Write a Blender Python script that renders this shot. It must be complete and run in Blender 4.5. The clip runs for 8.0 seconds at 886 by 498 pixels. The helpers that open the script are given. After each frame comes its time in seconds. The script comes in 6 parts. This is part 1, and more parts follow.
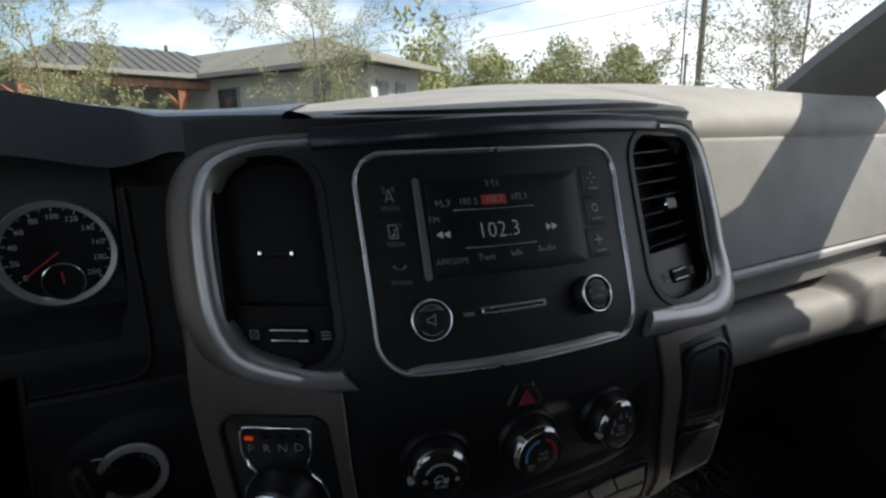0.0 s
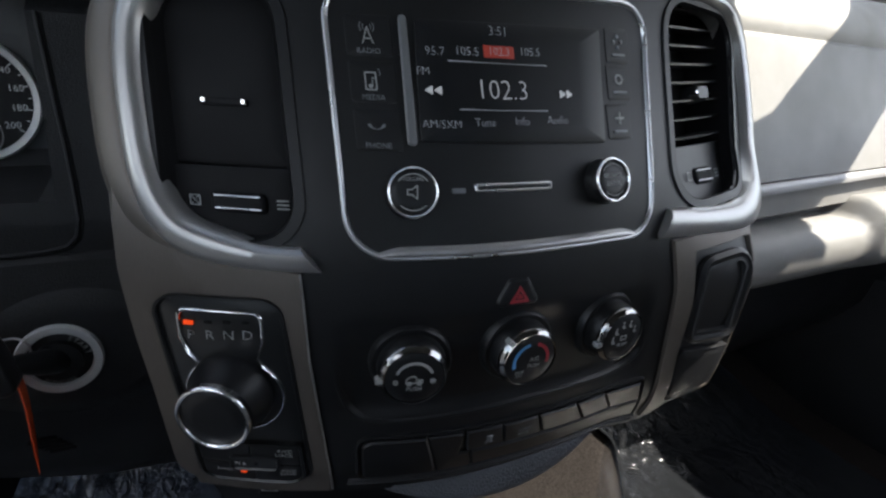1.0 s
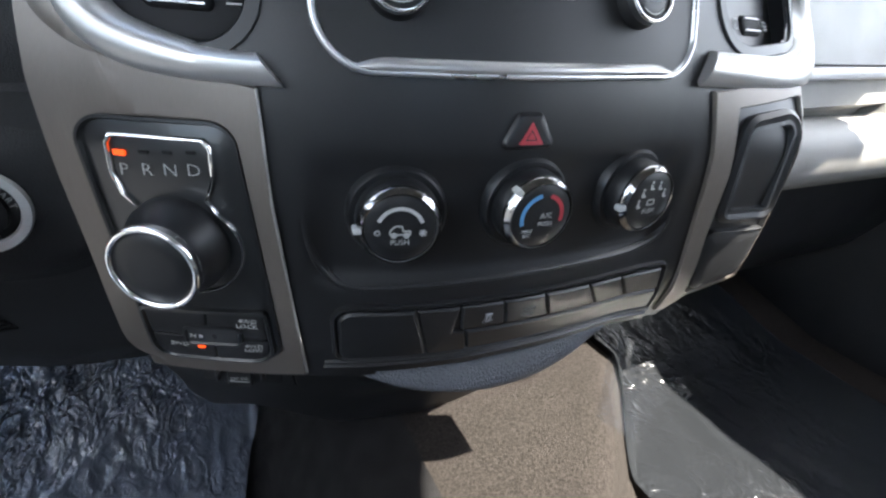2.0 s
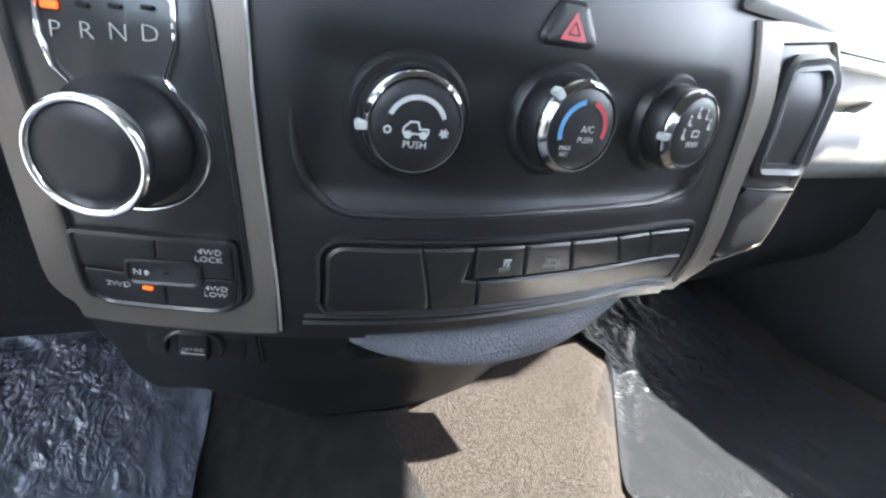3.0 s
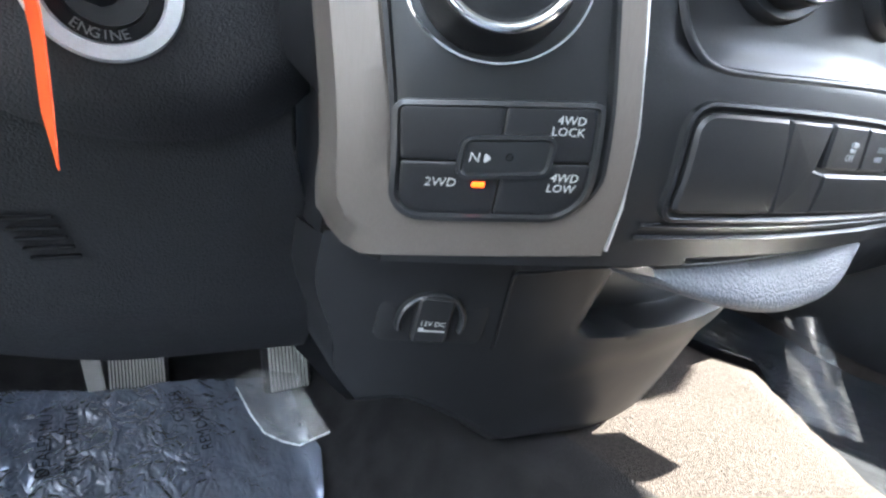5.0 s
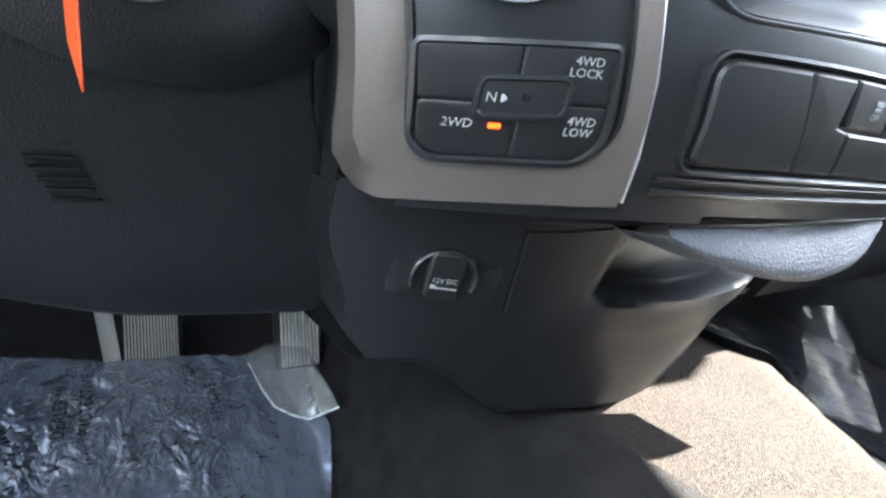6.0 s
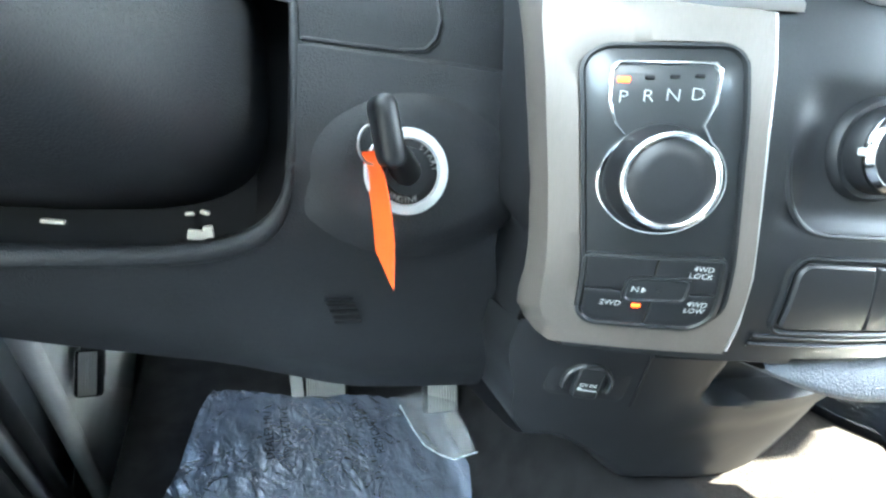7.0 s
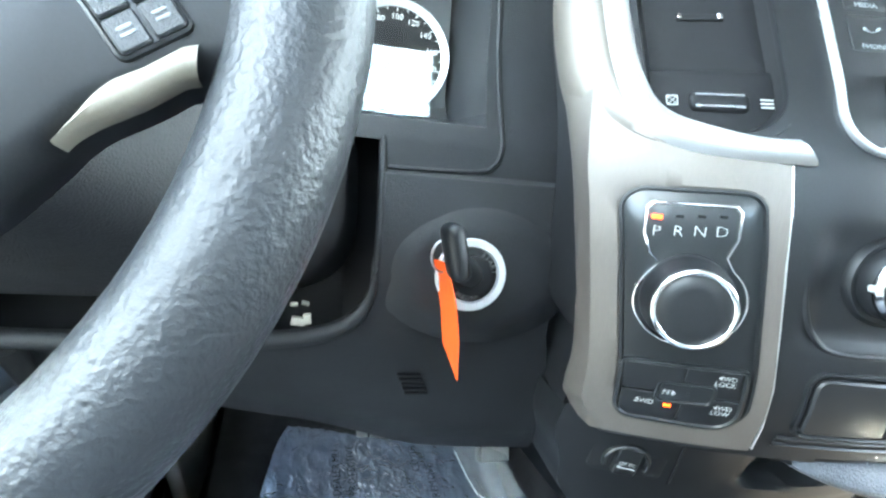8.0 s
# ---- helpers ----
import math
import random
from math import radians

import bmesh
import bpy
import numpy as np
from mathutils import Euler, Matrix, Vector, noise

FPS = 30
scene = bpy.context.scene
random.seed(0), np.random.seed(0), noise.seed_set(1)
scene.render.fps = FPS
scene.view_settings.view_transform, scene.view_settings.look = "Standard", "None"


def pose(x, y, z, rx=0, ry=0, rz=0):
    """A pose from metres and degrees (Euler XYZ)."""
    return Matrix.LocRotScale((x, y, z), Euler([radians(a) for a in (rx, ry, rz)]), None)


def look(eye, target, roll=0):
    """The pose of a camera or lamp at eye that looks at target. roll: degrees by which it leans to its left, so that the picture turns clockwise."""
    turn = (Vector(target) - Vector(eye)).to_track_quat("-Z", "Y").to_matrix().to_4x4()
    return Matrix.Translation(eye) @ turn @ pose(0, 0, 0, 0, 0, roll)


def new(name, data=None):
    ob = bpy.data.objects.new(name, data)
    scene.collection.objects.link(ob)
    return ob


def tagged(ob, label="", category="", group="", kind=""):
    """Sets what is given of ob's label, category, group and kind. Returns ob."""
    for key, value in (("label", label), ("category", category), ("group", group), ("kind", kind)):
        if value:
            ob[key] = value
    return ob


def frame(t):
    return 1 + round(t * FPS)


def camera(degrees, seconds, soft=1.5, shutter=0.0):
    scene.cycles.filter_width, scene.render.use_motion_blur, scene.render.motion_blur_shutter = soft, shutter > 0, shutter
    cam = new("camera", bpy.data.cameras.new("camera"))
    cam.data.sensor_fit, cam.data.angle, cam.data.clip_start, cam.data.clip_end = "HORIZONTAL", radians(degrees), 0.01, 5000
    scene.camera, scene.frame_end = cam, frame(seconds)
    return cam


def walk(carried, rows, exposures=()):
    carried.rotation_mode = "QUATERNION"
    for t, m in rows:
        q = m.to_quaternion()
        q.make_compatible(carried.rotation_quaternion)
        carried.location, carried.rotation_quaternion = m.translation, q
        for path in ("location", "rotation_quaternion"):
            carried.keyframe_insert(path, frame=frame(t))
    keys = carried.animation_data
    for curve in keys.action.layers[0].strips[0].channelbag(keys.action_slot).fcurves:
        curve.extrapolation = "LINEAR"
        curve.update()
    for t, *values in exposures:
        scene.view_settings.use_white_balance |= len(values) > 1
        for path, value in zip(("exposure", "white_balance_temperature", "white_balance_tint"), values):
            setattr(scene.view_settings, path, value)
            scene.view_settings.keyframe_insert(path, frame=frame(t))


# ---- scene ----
cam = camera(80.2, 8.0, soft=2.5)
PATH = [
    (0, (-0.249, -0.071, 1.542), (0.568, 1.705, 1.121), -0.7),
    (0.5, (-0.233, -0.045, 1.515), (0.606, 1.697, 1.007), 2.4),
    (1, (-0.219, -0.016, 1.482), (0.606, 1.676, 0.806), 3.1),
    (1.5, (-0.211, 0.008, 1.450), (0.643, 1.616, 0.623), 4.9),
    (2, (-0.197, 0.015, 1.395), (0.617, 1.628, 0.537), 4.5),
    (2.2, (-0.194, 0.017, 1.382), (0.584, 1.652, 0.533), 4.3),
    (3.3, (-0.218, 0.077, 1.292), (0.801, 1.66, 0.617), 7.3),
    (3.5, (-0.254, 0.093, 1.28), (0.744, 1.703, 0.64), 4.7),
    (4, (-0.324, 0.131, 1.256), (0.736, 1.739, 0.718), 3.9),
    (4.5, (-0.341, 0.152, 1.218), (0.736, 1.801, 0.871), 3.9),
    (5, (-0.336, 0.165, 1.19), (0.757, 1.8, 0.823), 3.0),
    (5.2, (-0.332, 0.17, 1.176), (0.79, 1.782, 0.801), 3.3),
    (6.3, (-0.345, 0.151, 1.165), (0.634, 1.857, 0.803), 4.3),
    (6.5, (-0.36, 0.141, 1.179), (0.543, 1.886, 0.808), 3.6),
    (7, (-0.435, 0.088, 1.254), (0.298, 1.922, 0.938), 4.0),
    (7.5, (-0.454, 0.056, 1.3), (0.159, 1.936, 0.998), 3.7),
    (8, (-0.461, 0.037, 1.318), (0.065, 1.95, 1.07), 4.9),
]
EXPOSURES = [(0, 1.2, 6500, 10), (0.5, 1.85, 6500, 10), (1.0, 2.55, 6500, 10), (1.5, 3.65, 6450, 9), (2.2, 4.4, 6450, 9), (3.3, 5.37, 6300, 9), (3.5, 5.43, 6300, 9), (4.5, 6.0, 6350, 8), (5.2, 6.05, 6350, 8), (6.3, 5.85, 6300, 6), (7.0, 6.75, 6150, -4), (8, 6.6, 6200, -3)]
walk(cam, [(t, look(eye, target, roll)) for t, eye, target, roll in PATH], EXPOSURES)

# ---- light ----
SUN_AZ, SUN_EL = -29.0, 49.2  # degrees from +x towards +y, and above the horizon
to_sun = Vector((math.cos(radians(SUN_EL)) * math.cos(radians(SUN_AZ)), math.cos(radians(SUN_EL)) * math.sin(radians(SUN_AZ)), math.sin(radians(SUN_EL))))
sun_data = bpy.data.lights.new("sun", "SUN")
sun_data.energy, sun_data.angle, sun_data.color = 3.4, radians(0.53), (1.0, 0.93, 0.82)
sun = new("sun", sun_data)
sun.matrix_world = look(to_sun * 60, (0, 0, 0))

world = bpy.data.worlds.new("world")
scene.world = world
world.use_nodes = True
wt = world.node_tree
wt.nodes.clear()
w_out = wt.nodes.new("ShaderNodeOutputWorld")
w_bg = wt.nodes.new("ShaderNodeBackground")
w_sky = wt.nodes.new("ShaderNodeTexSky")
w_sky.sky_type, w_sky.sun_disc = "NISHITA", False
w_sky.sun_elevation, w_sky.sun_rotation = radians(SUN_EL), radians(90 - SUN_AZ)
w_co = wt.nodes.new("ShaderNodeTexCoord")
w_map = wt.nodes.new("ShaderNodeMapping")
w_map.inputs["Scale"].default_value = (1.0, 1.0, 3.2)
w_map.inputs["Rotation"].default_value = (0, 0, radians(140))
w_noise = wt.nodes.new("ShaderNodeTexNoise")
w_noise.inputs["Scale"].default_value, w_noise.inputs["Detail"].default_value = 2.6, 6.0
w_noise.inputs["Roughness"].default_value = 0.55
w_ramp = wt.nodes.new("ShaderNodeValToRGB")
w_ramp.color_ramp.elements[0].position, w_ramp.color_ramp.elements[1].position = 0.38, 0.62
w_mix = wt.nodes.new("ShaderNodeMix")
w_mix.data_type = "RGBA"
w_mix.inputs["B"].default_value = (6.9, 7.0, 7.2, 1)
w_bg.inputs["Strength"].default_value = 0.09
wt.links.new(w_co.outputs["Generated"], w_map.inputs["Vector"])
wt.links.new(w_map.outputs["Vector"], w_noise.inputs["Vector"])
w_dir = wt.nodes.new("ShaderNodeSeparateXYZ")
wt.links.new(w_co.outputs["Generated"], w_dir.inputs["Vector"])
w_ahead = wt.nodes.new("ShaderNodeMapRange")
w_ahead.inputs["From Min"].default_value, w_ahead.inputs["From Max"].default_value = 0.0, 0.5
wt.links.new(w_dir.outputs["Y"], w_ahead.inputs["Value"])
w_milky = wt.nodes.new("ShaderNodeMapRange")
w_milky.inputs["From Min"].default_value, w_milky.inputs["From Max"].default_value = 0.05, 0.70
w_milky.inputs["To Min"].default_value, w_milky.inputs["To Max"].default_value = -0.14, 0.10
wt.links.new(w_dir.outputs["X"], w_milky.inputs["Value"])
w_add = wt.nodes.new("ShaderNodeMath")
w_add.operation = "MULTIPLY_ADD"
wt.links.new(w_ahead.outputs["Result"], w_add.inputs[0])
wt.links.new(w_milky.outputs["Result"], w_add.inputs[1])
wt.links.new(w_noise.outputs["Fac"], w_add.inputs[2])
wt.links.new(w_add.outputs["Value"], w_ramp.inputs["Fac"])
wt.links.new(w_ramp.outputs["Color"], w_mix.inputs["Factor"])
wt.links.new(w_sky.outputs["Color"], w_mix.inputs["A"])
wt.links.new(w_mix.outputs["Result"], w_bg.inputs["Color"])
wt.links.new(w_bg.outputs["Background"], w_out.inputs["Surface"])


# ---- materials ----
def material(name, color, rough=0.5, metal=0.0, grain=0.0, grain_scale=900.0, vary=0.12, vary_scale=14.0, relief=0.001,
             coat=0.0, tint=None, stretch=(1, 1, 1), specular=0.5):
    """A surface with broad stains and fine grain; grain is the strength of its relief."""
    m = bpy.data.materials.new(name)
    m.use_nodes = True
    nt = m.node_tree
    bsdf = nt.nodes["Principled BSDF"]
    co = nt.nodes.new("ShaderNodeTexCoord")
    mp = nt.nodes.new("ShaderNodeMapping")
    mp.inputs["Scale"].default_value = stretch
    nt.links.new(co.outputs["Object"], mp.inputs["Vector"])
    broad = nt.nodes.new("ShaderNodeTexNoise")
    broad.inputs["Scale"].default_value, broad.inputs["Detail"].default_value = vary_scale, 5.0
    nt.links.new(mp.outputs["Vector"], broad.inputs["Vector"])
    fine = nt.nodes.new("ShaderNodeTexNoise")
    fine.inputs["Scale"].default_value, fine.inputs["Detail"].default_value = grain_scale, 2.0
    nt.links.new(mp.outputs["Vector"], fine.inputs["Vector"])
    mix = nt.nodes.new("ShaderNodeMix")
    mix.data_type = "RGBA"
    other = tint or tuple(c * (1 - 2.2 * vary) for c in color)
    mix.inputs["A"].default_value, mix.inputs["B"].default_value = (*color, 1), (*other, 1)
    ramp = nt.nodes.new("ShaderNodeMapRange")
    ramp.inputs["From Min"].default_value, ramp.inputs["From Max"].default_value = 0.35, 0.7
    nt.links.new(broad.outputs["Fac"], ramp.inputs["Value"])
    nt.links.new(ramp.outputs["Result"], mix.inputs["Factor"])
    fleck = nt.nodes.new("ShaderNodeMix")
    fleck.data_type, fleck.blend_type = "RGBA", "OVERLAY"
    fleck.inputs["Factor"].default_value = min(1.0, vary * 2)
    nt.links.new(mix.outputs["Result"], fleck.inputs["A"])
    nt.links.new(fine.outputs["Fac"], fleck.inputs["B"])
    nt.links.new(fleck.outputs["Result"], bsdf.inputs["Base Color"])
    rr = nt.nodes.new("ShaderNodeMapRange")
    rr.inputs["To Min"].default_value, rr.inputs["To Max"].default_value = max(0.02, rough * 0.82), min(1.0, rough * 1.18)
    nt.links.new(broad.outputs["Fac"], rr.inputs["Value"])
    nt.links.new(rr.outputs["Result"], bsdf.inputs["Roughness"])
    bsdf.inputs["Metallic"].default_value = metal
    bsdf.inputs["Coat Weight"].default_value = coat
    bsdf.inputs["Specular IOR Level"].default_value = specular
    if grain:
        bump = nt.nodes.new("ShaderNodeBump")
        bump.inputs["Strength"].default_value, bump.inputs["Distance"].default_value = grain, relief
        nt.links.new(fine.outputs["Fac"], bump.inputs["Height"])
        nt.links.new(bump.outputs["Normal"], bsdf.inputs["Normal"])
    return m


def leather(name, color, rough, scale, strength, relief=0.0015, vary=0.15, specular=0.5):
    """Moulded vinyl or leather: rounded cells parted by creases."""
    m = material(name, color, rough, vary=vary, specular=specular)
    nt = m.node_tree
    bsdf = nt.nodes["Principled BSDF"]
    co = nt.nodes.new("ShaderNodeTexCoord")
    warp_n = nt.nodes.new("ShaderNodeTexNoise")
    warp_n.inputs["Scale"].default_value = scale * 0.6
    add = nt.nodes.new("ShaderNodeMix")
    add.data_type = "RGBA"
    add.inputs["Factor"].default_value = 1.2 / scale
    nt.links.new(co.outputs["Object"], warp_n.inputs["Vector"])
    nt.links.new(co.outputs["Object"], add.inputs["A"])
    nt.links.new(warp_n.outputs["Color"], add.inputs["B"])
    vor = nt.nodes.new("ShaderNodeTexVoronoi")
    vor.feature = "DISTANCE_TO_EDGE"
    vor.inputs["Scale"].default_value = scale
    nt.links.new(add.outputs["Result"], vor.inputs["Vector"])
    ramp = nt.nodes.new("ShaderNodeMapRange")
    ramp.interpolation_type = "SMOOTHSTEP"
    ramp.inputs["From Max"].default_value = 0.28
    nt.links.new(vor.outputs["Distance"], ramp.inputs["Value"])
    bump = nt.nodes.new("ShaderNodeBump")
    bump.inputs["Strength"].default_value, bump.inputs["Distance"].default_value = strength, relief
    nt.links.new(ramp.outputs["Result"], bump.inputs["Height"])
    nt.links.new(bump.outputs["Normal"], bsdf.inputs["Normal"])
    return m


def glowing(name, color, strength):
    m = bpy.data.materials.new(name)
    m.use_nodes = True
    bsdf = m.node_tree.nodes["Principled BSDF"]
    bsdf.inputs["Base Color"].default_value = (*[c * 0.5 for c in color], 1)
    bsdf.inputs["Emission Color"].default_value = (*color, 1)
    bsdf.inputs["Emission Strength"].default_value = strength
    return m


def clear_pane(name, tint=(1, 1, 1), gloss_rough=0.02, gloss=0.05):
    m = bpy.data.materials.new(name)
    m.use_nodes = True
    nt = m.node_tree
    nt.nodes.clear()
    out = nt.nodes.new("ShaderNodeOutputMaterial")
    mix = nt.nodes.new("ShaderNodeMixShader")
    see = nt.nodes.new("ShaderNodeBsdfTransparent")
    see.inputs["Color"].default_value = (*tint, 1)
    shine = nt.nodes.new("ShaderNodeBsdfGlossy")
    shine.inputs["Roughness"].default_value = gloss_rough
    mix.inputs["Fac"].default_value = gloss
    nt.links.new(see.outputs["BSDF"], mix.inputs[1])
    nt.links.new(shine.outputs["BSDF"], mix.inputs[2])
    nt.links.new(mix.outputs["Shader"], out.inputs["Surface"])
    return m


BLACK = leather("black_moulded_plastic", (0.014, 0.0155, 0.0175), 0.5, 900, 0.25, 0.0004, specular=0.35)
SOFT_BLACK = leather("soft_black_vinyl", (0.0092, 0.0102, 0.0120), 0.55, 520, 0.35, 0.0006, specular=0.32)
# black vinyl lifted and blued: the sky's reflection is in the base colour
HOOD_SKY_BLACK = leather("black_hood_vinyl_sky_tint", (0.066, 0.078, 0.094), 0.42, 520, 0.3, 0.0005, specular=0.7)
GLOSS_BLACK = material("gloss_black_plastic", (0.010, 0.011, 0.012), 0.33, vary=0.1, coat=0.1, specular=0.4)
FACEPLATE = material("matt_black_faceplate", (0.008, 0.0085, 0.0095), 0.5, vary=0.1, specular=0.3)
SATIN_BLACK = material("satin_black_plastic", (0.0088, 0.0094, 0.0106), 0.42, vary=0.12, grain=0.05, specular=0.30)
DEEP_BLACK = material("deep_black_parts_and_shade", (0.005, 0.005, 0.006), 0.7, vary=0.1, specular=0.2)
GREY_VINYL = leather("grey_grained_vinyl", (0.235, 0.23, 0.215), 0.62, 420, 0.4, 0.0007, 0.08)
GREY_FACE = leather("grey_moulded_panel", (0.165, 0.163, 0.155), 0.6, 620, 0.3, 0.0005, 0.07)
PAD_GREY = leather("slate_grained_pad", (0.048, 0.054, 0.065), 0.55, 330, 0.5, 0.0008, 0.1)
SILVER = material("satin_silver_trim", (0.35, 0.345, 0.34), 0.34, metal=0.65, grain=0.04, grain_scale=2200, vary=0.05)
BRUSHED = material("brushed_warm_silver_trim", (0.118, 0.104, 0.092), 0.50, metal=0.55, grain=0.05, grain_scale=1500, vary=0.06, stretch=(1, 1, 0.06))
STRIP_GREY = material("satin_grey_strip", (0.27, 0.27, 0.27), 0.45, metal=0.25, vary=0.05)
DARK_BAR = material("dark_blue_grey_gloss_bar", (0.045, 0.055, 0.07), 0.3, metal=0.3, vary=0.08, coat=0.3)
CHROME = material("chrome", (0.90, 0.91, 0.92), 0.10, metal=1.0, vary=0.03)
DARK_CHROME = material("dark_chrome", (0.30, 0.305, 0.31), 0.13, metal=1.0, vary=0.05)
SOFT_CHROME = material("satin_chrome", (0.52, 0.53, 0.545), 0.28, metal=0.75, vary=0.04)
RING_GREY = material("light_grey_ring_plastic", (0.52, 0.53, 0.53), 0.45, vary=0.06, grain=0.05)
PRINT = material("white_print", (0.288, 0.295, 0.288), 0.6, vary=0.04)
DIM_PRINT = material("dim_grey_print", (0.16, 0.17, 0.18), 0.6, vary=0.05)
BLUE_PRINT = material("blue_print", (0.05, 0.17, 0.33), 0.6, vary=0.04)
RED_PRINT = material("red_print", (0.26, 0.02, 0.03), 0.5, vary=0.05)
AMBER = glowing("amber_indicator", (1.0, 0.075, 0.003), 0.11)
LCD = material("dark_screen", (0.007, 0.0077, 0.009), 0.45, vary=0.05, specular=0.2)
LCD_TEXT = glowing("pale_screen_text", (0.75, 0.78, 0.8), 0.036)
LCD_DIM = glowing("dim_screen_text", (0.6, 0.64, 0.68), 0.012)
LCD_RED = glowing("red_screen_band", (0.7, 0.06, 0.03), 0.006)
GAUGE_FACE = material("gauge_face", (0.03, 0.032, 0.035), 0.5, vary=0.1)
DIAL_RING = material("bright_dial_ring", (0.72, 0.72, 0.71), 0.3, metal=0.4, vary=0.04)
DIAL_WHITE = material("white_dial_print", (0.62, 0.63, 0.62), 0.6, vary=0.04)
NEEDLE = material("red_needle", (0.6, 0.05, 0.03), 0.5, vary=0.05)
LENS = clear_pane("clear_lens")
ORANGE = material("orange_paper_tag", (0.72, 0.075, 0.006), 0.55, vary=0.05, grain=0.1, grain_scale=300)
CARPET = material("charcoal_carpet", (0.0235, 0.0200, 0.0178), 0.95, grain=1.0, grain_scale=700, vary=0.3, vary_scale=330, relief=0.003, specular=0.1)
# the same carpet with the footwell's shade put into its colour
SHADED_CARPET = material("shaded_carpet", (0.013, 0.0125, 0.013), 0.95, grain=0.8, grain_scale=1000, vary=0.2, vary_scale=30, relief=0.004, specular=0.1)
RUBBER = material("black_rubber", (0.02, 0.02, 0.02), 0.6, grain=0.1, vary=0.15)
PEDAL_GREY = material("worn_grey_rubber_rib", (0.27, 0.265, 0.245), 0.6, vary=0.1, grain=0.1)
STEEL = material("bare_steel", (0.5, 0.5, 0.5), 0.35, metal=1.0, vary=0.1)
PAINT = material("dark_grey_body_paint", (0.10, 0.105, 0.11), 0.3, metal=0.3, vary=0.06, coat=0.6)
TRIM_GREY = leather("grey_pillar_trim", (0.20, 0.205, 0.20), 0.7, 700, 0.25, 0.0005, 0.08)
KICK_GREY = leather("grey_kick_panel", (0.56, 0.555, 0.54), 0.6, 500, 0.3, 0.0006, 0.08)
SEAT_GREY = material("grey_interior_cloth", (0.13, 0.128, 0.124), 0.9, grain=0.5, grain_scale=700, vary=0.08, specular=0.2)
HEADLINER = material("grey_headliner_cloth", (0.22, 0.218, 0.21), 0.95, grain=0.6, grain_scale=700, vary=0.06)
WHEEL_SKIN = material("black_grained_wheel_leather", (0.015, 0.0165, 0.019), 0.43, grain=0.5, grain_scale=430, vary=0.12, vary_scale=40, relief=0.0013, specular=0.30)
WINDOW_GLASS = clear_pane("window_glass", (0.93, 0.96, 0.94), 0.01)


# ---- mesh helpers ----
def mesh_of(bm, sharp=35.0):
    me = bpy.data.meshes.new("mesh")
    bmesh.ops.recalc_face_normals(bm, faces=bm.faces)
    bm.to_mesh(me)
    bm.free()
    me.polygons.foreach_set("use_smooth", [True] * len(me.polygons))
    me.set_sharp_from_angle(angle=radians(sharp))
    return me


def part(name, bm, mat, parent=None, label="", sharp=35.0):
    """Links a bmesh as one mesh object, under a thing or under a part."""
    me = mesh_of(bm, sharp) if isinstance(bm, bmesh.types.BMesh) else bm
    me.name = name
    me.materials.append(mat)
    ob = new(name, me)
    if parent:
        ob.parent = parent
        base = parent.matrix_basis if not parent.parent else parent.parent.matrix_basis @ parent.matrix_parent_inverse @ parent.matrix_basis
        ob.matrix_parent_inverse = base.inverted()
    if label:
        ob["label"] = label
    return ob


def thing(name, at, label, category, group="", kind=""):
    ob = new(name)
    ob.empty_display_size = 0.02
    ob.matrix_basis = Matrix.Translation(at)
    return tagged(ob, label, category, group, kind)


def loft(bm, loops, closed=True, cap_first=False, cap_last=False):
    """Skins loops of equal count."""
    rows = [[bm.verts.new(p) for p in loop] for loop in loops]
    n = len(rows[0])
    for a, b in zip(rows, rows[1:]):
        for i in range(n if closed else n - 1):
            j = (i + 1) % n
            bm.faces.new((a[i], a[j], b[j], b[i]))
    if cap_first:
        bm.faces.new(rows[0])
    if cap_last:
        bm.faces.new(rows[-1])
    return rows


def rpoly(corners, radii, off=0.0, seg=6, sub=0):
    """A convex outline (counter-clockwise) moved outwards by off, with rounded corners and sub points along each side."""
    n = len(corners)
    radii = [radii] * n if isinstance(radii, (int, float)) else radii
    lines = []
    for i in range(n):
        (x0, z0), (x1, z1) = corners[i], corners[(i + 1) % n]
        d = math.hypot(x1 - x0, z1 - z0)
        nx, nz = (z1 - z0) / d, -(x1 - x0) / d
        lines.append((x0 + nx * off, z0 + nz * off, (x1 - x0) / d, (z1 - z0) / d))
    pts = []
    for i in range(n):
        ax, az, adx, adz = lines[i - 1]
        bx, bz, bdx, bdz = lines[i]
        det = adx * bdz - adz * bdx
        s = ((bx - ax) * bdz - (bz - az) * bdx) / det
        cx, cz = ax + adx * s, az + adz * s
        turn = math.atan2(det, adx * bdx + adz * bdz)
        r = max(radii[i] + off, 0.0004)
        t = r * math.tan(turn / 2)
        sx, sz = cx - adx * t, cz - adz * t
        ox, oz = sx - adz * r, sz + adx * r
        a0 = math.atan2(sz - oz, sx - ox)
        for k in range(seg + 1):
            a = a0 + turn * k / seg
            pts.append((ox + r * math.cos(a), oz + r * math.sin(a)))
    if sub:
        side, full = seg + 1, []
        for i in range(n):
            full += pts[i * side:(i + 1) * side]
            (x0, z0), (x1, z1) = pts[(i + 1) * side - 1], pts[((i + 1) * side) % len(pts)]
            full += [(x0 + (x1 - x0) * k / (sub + 1), z0 + (z1 - z0) * k / (sub + 1)) for k in range(1, sub + 1)]
        pts = full
    return pts


def rect(x0, z0, x1, z1):
    return [(x0, z0), (x1, z0), (x1, z1), (x0, z1)]


def smooth(a, b, x):
    t = min(1.0, max(0.0, (x - a) / (b - a)))
    return t * t * (3 - 2 * t)


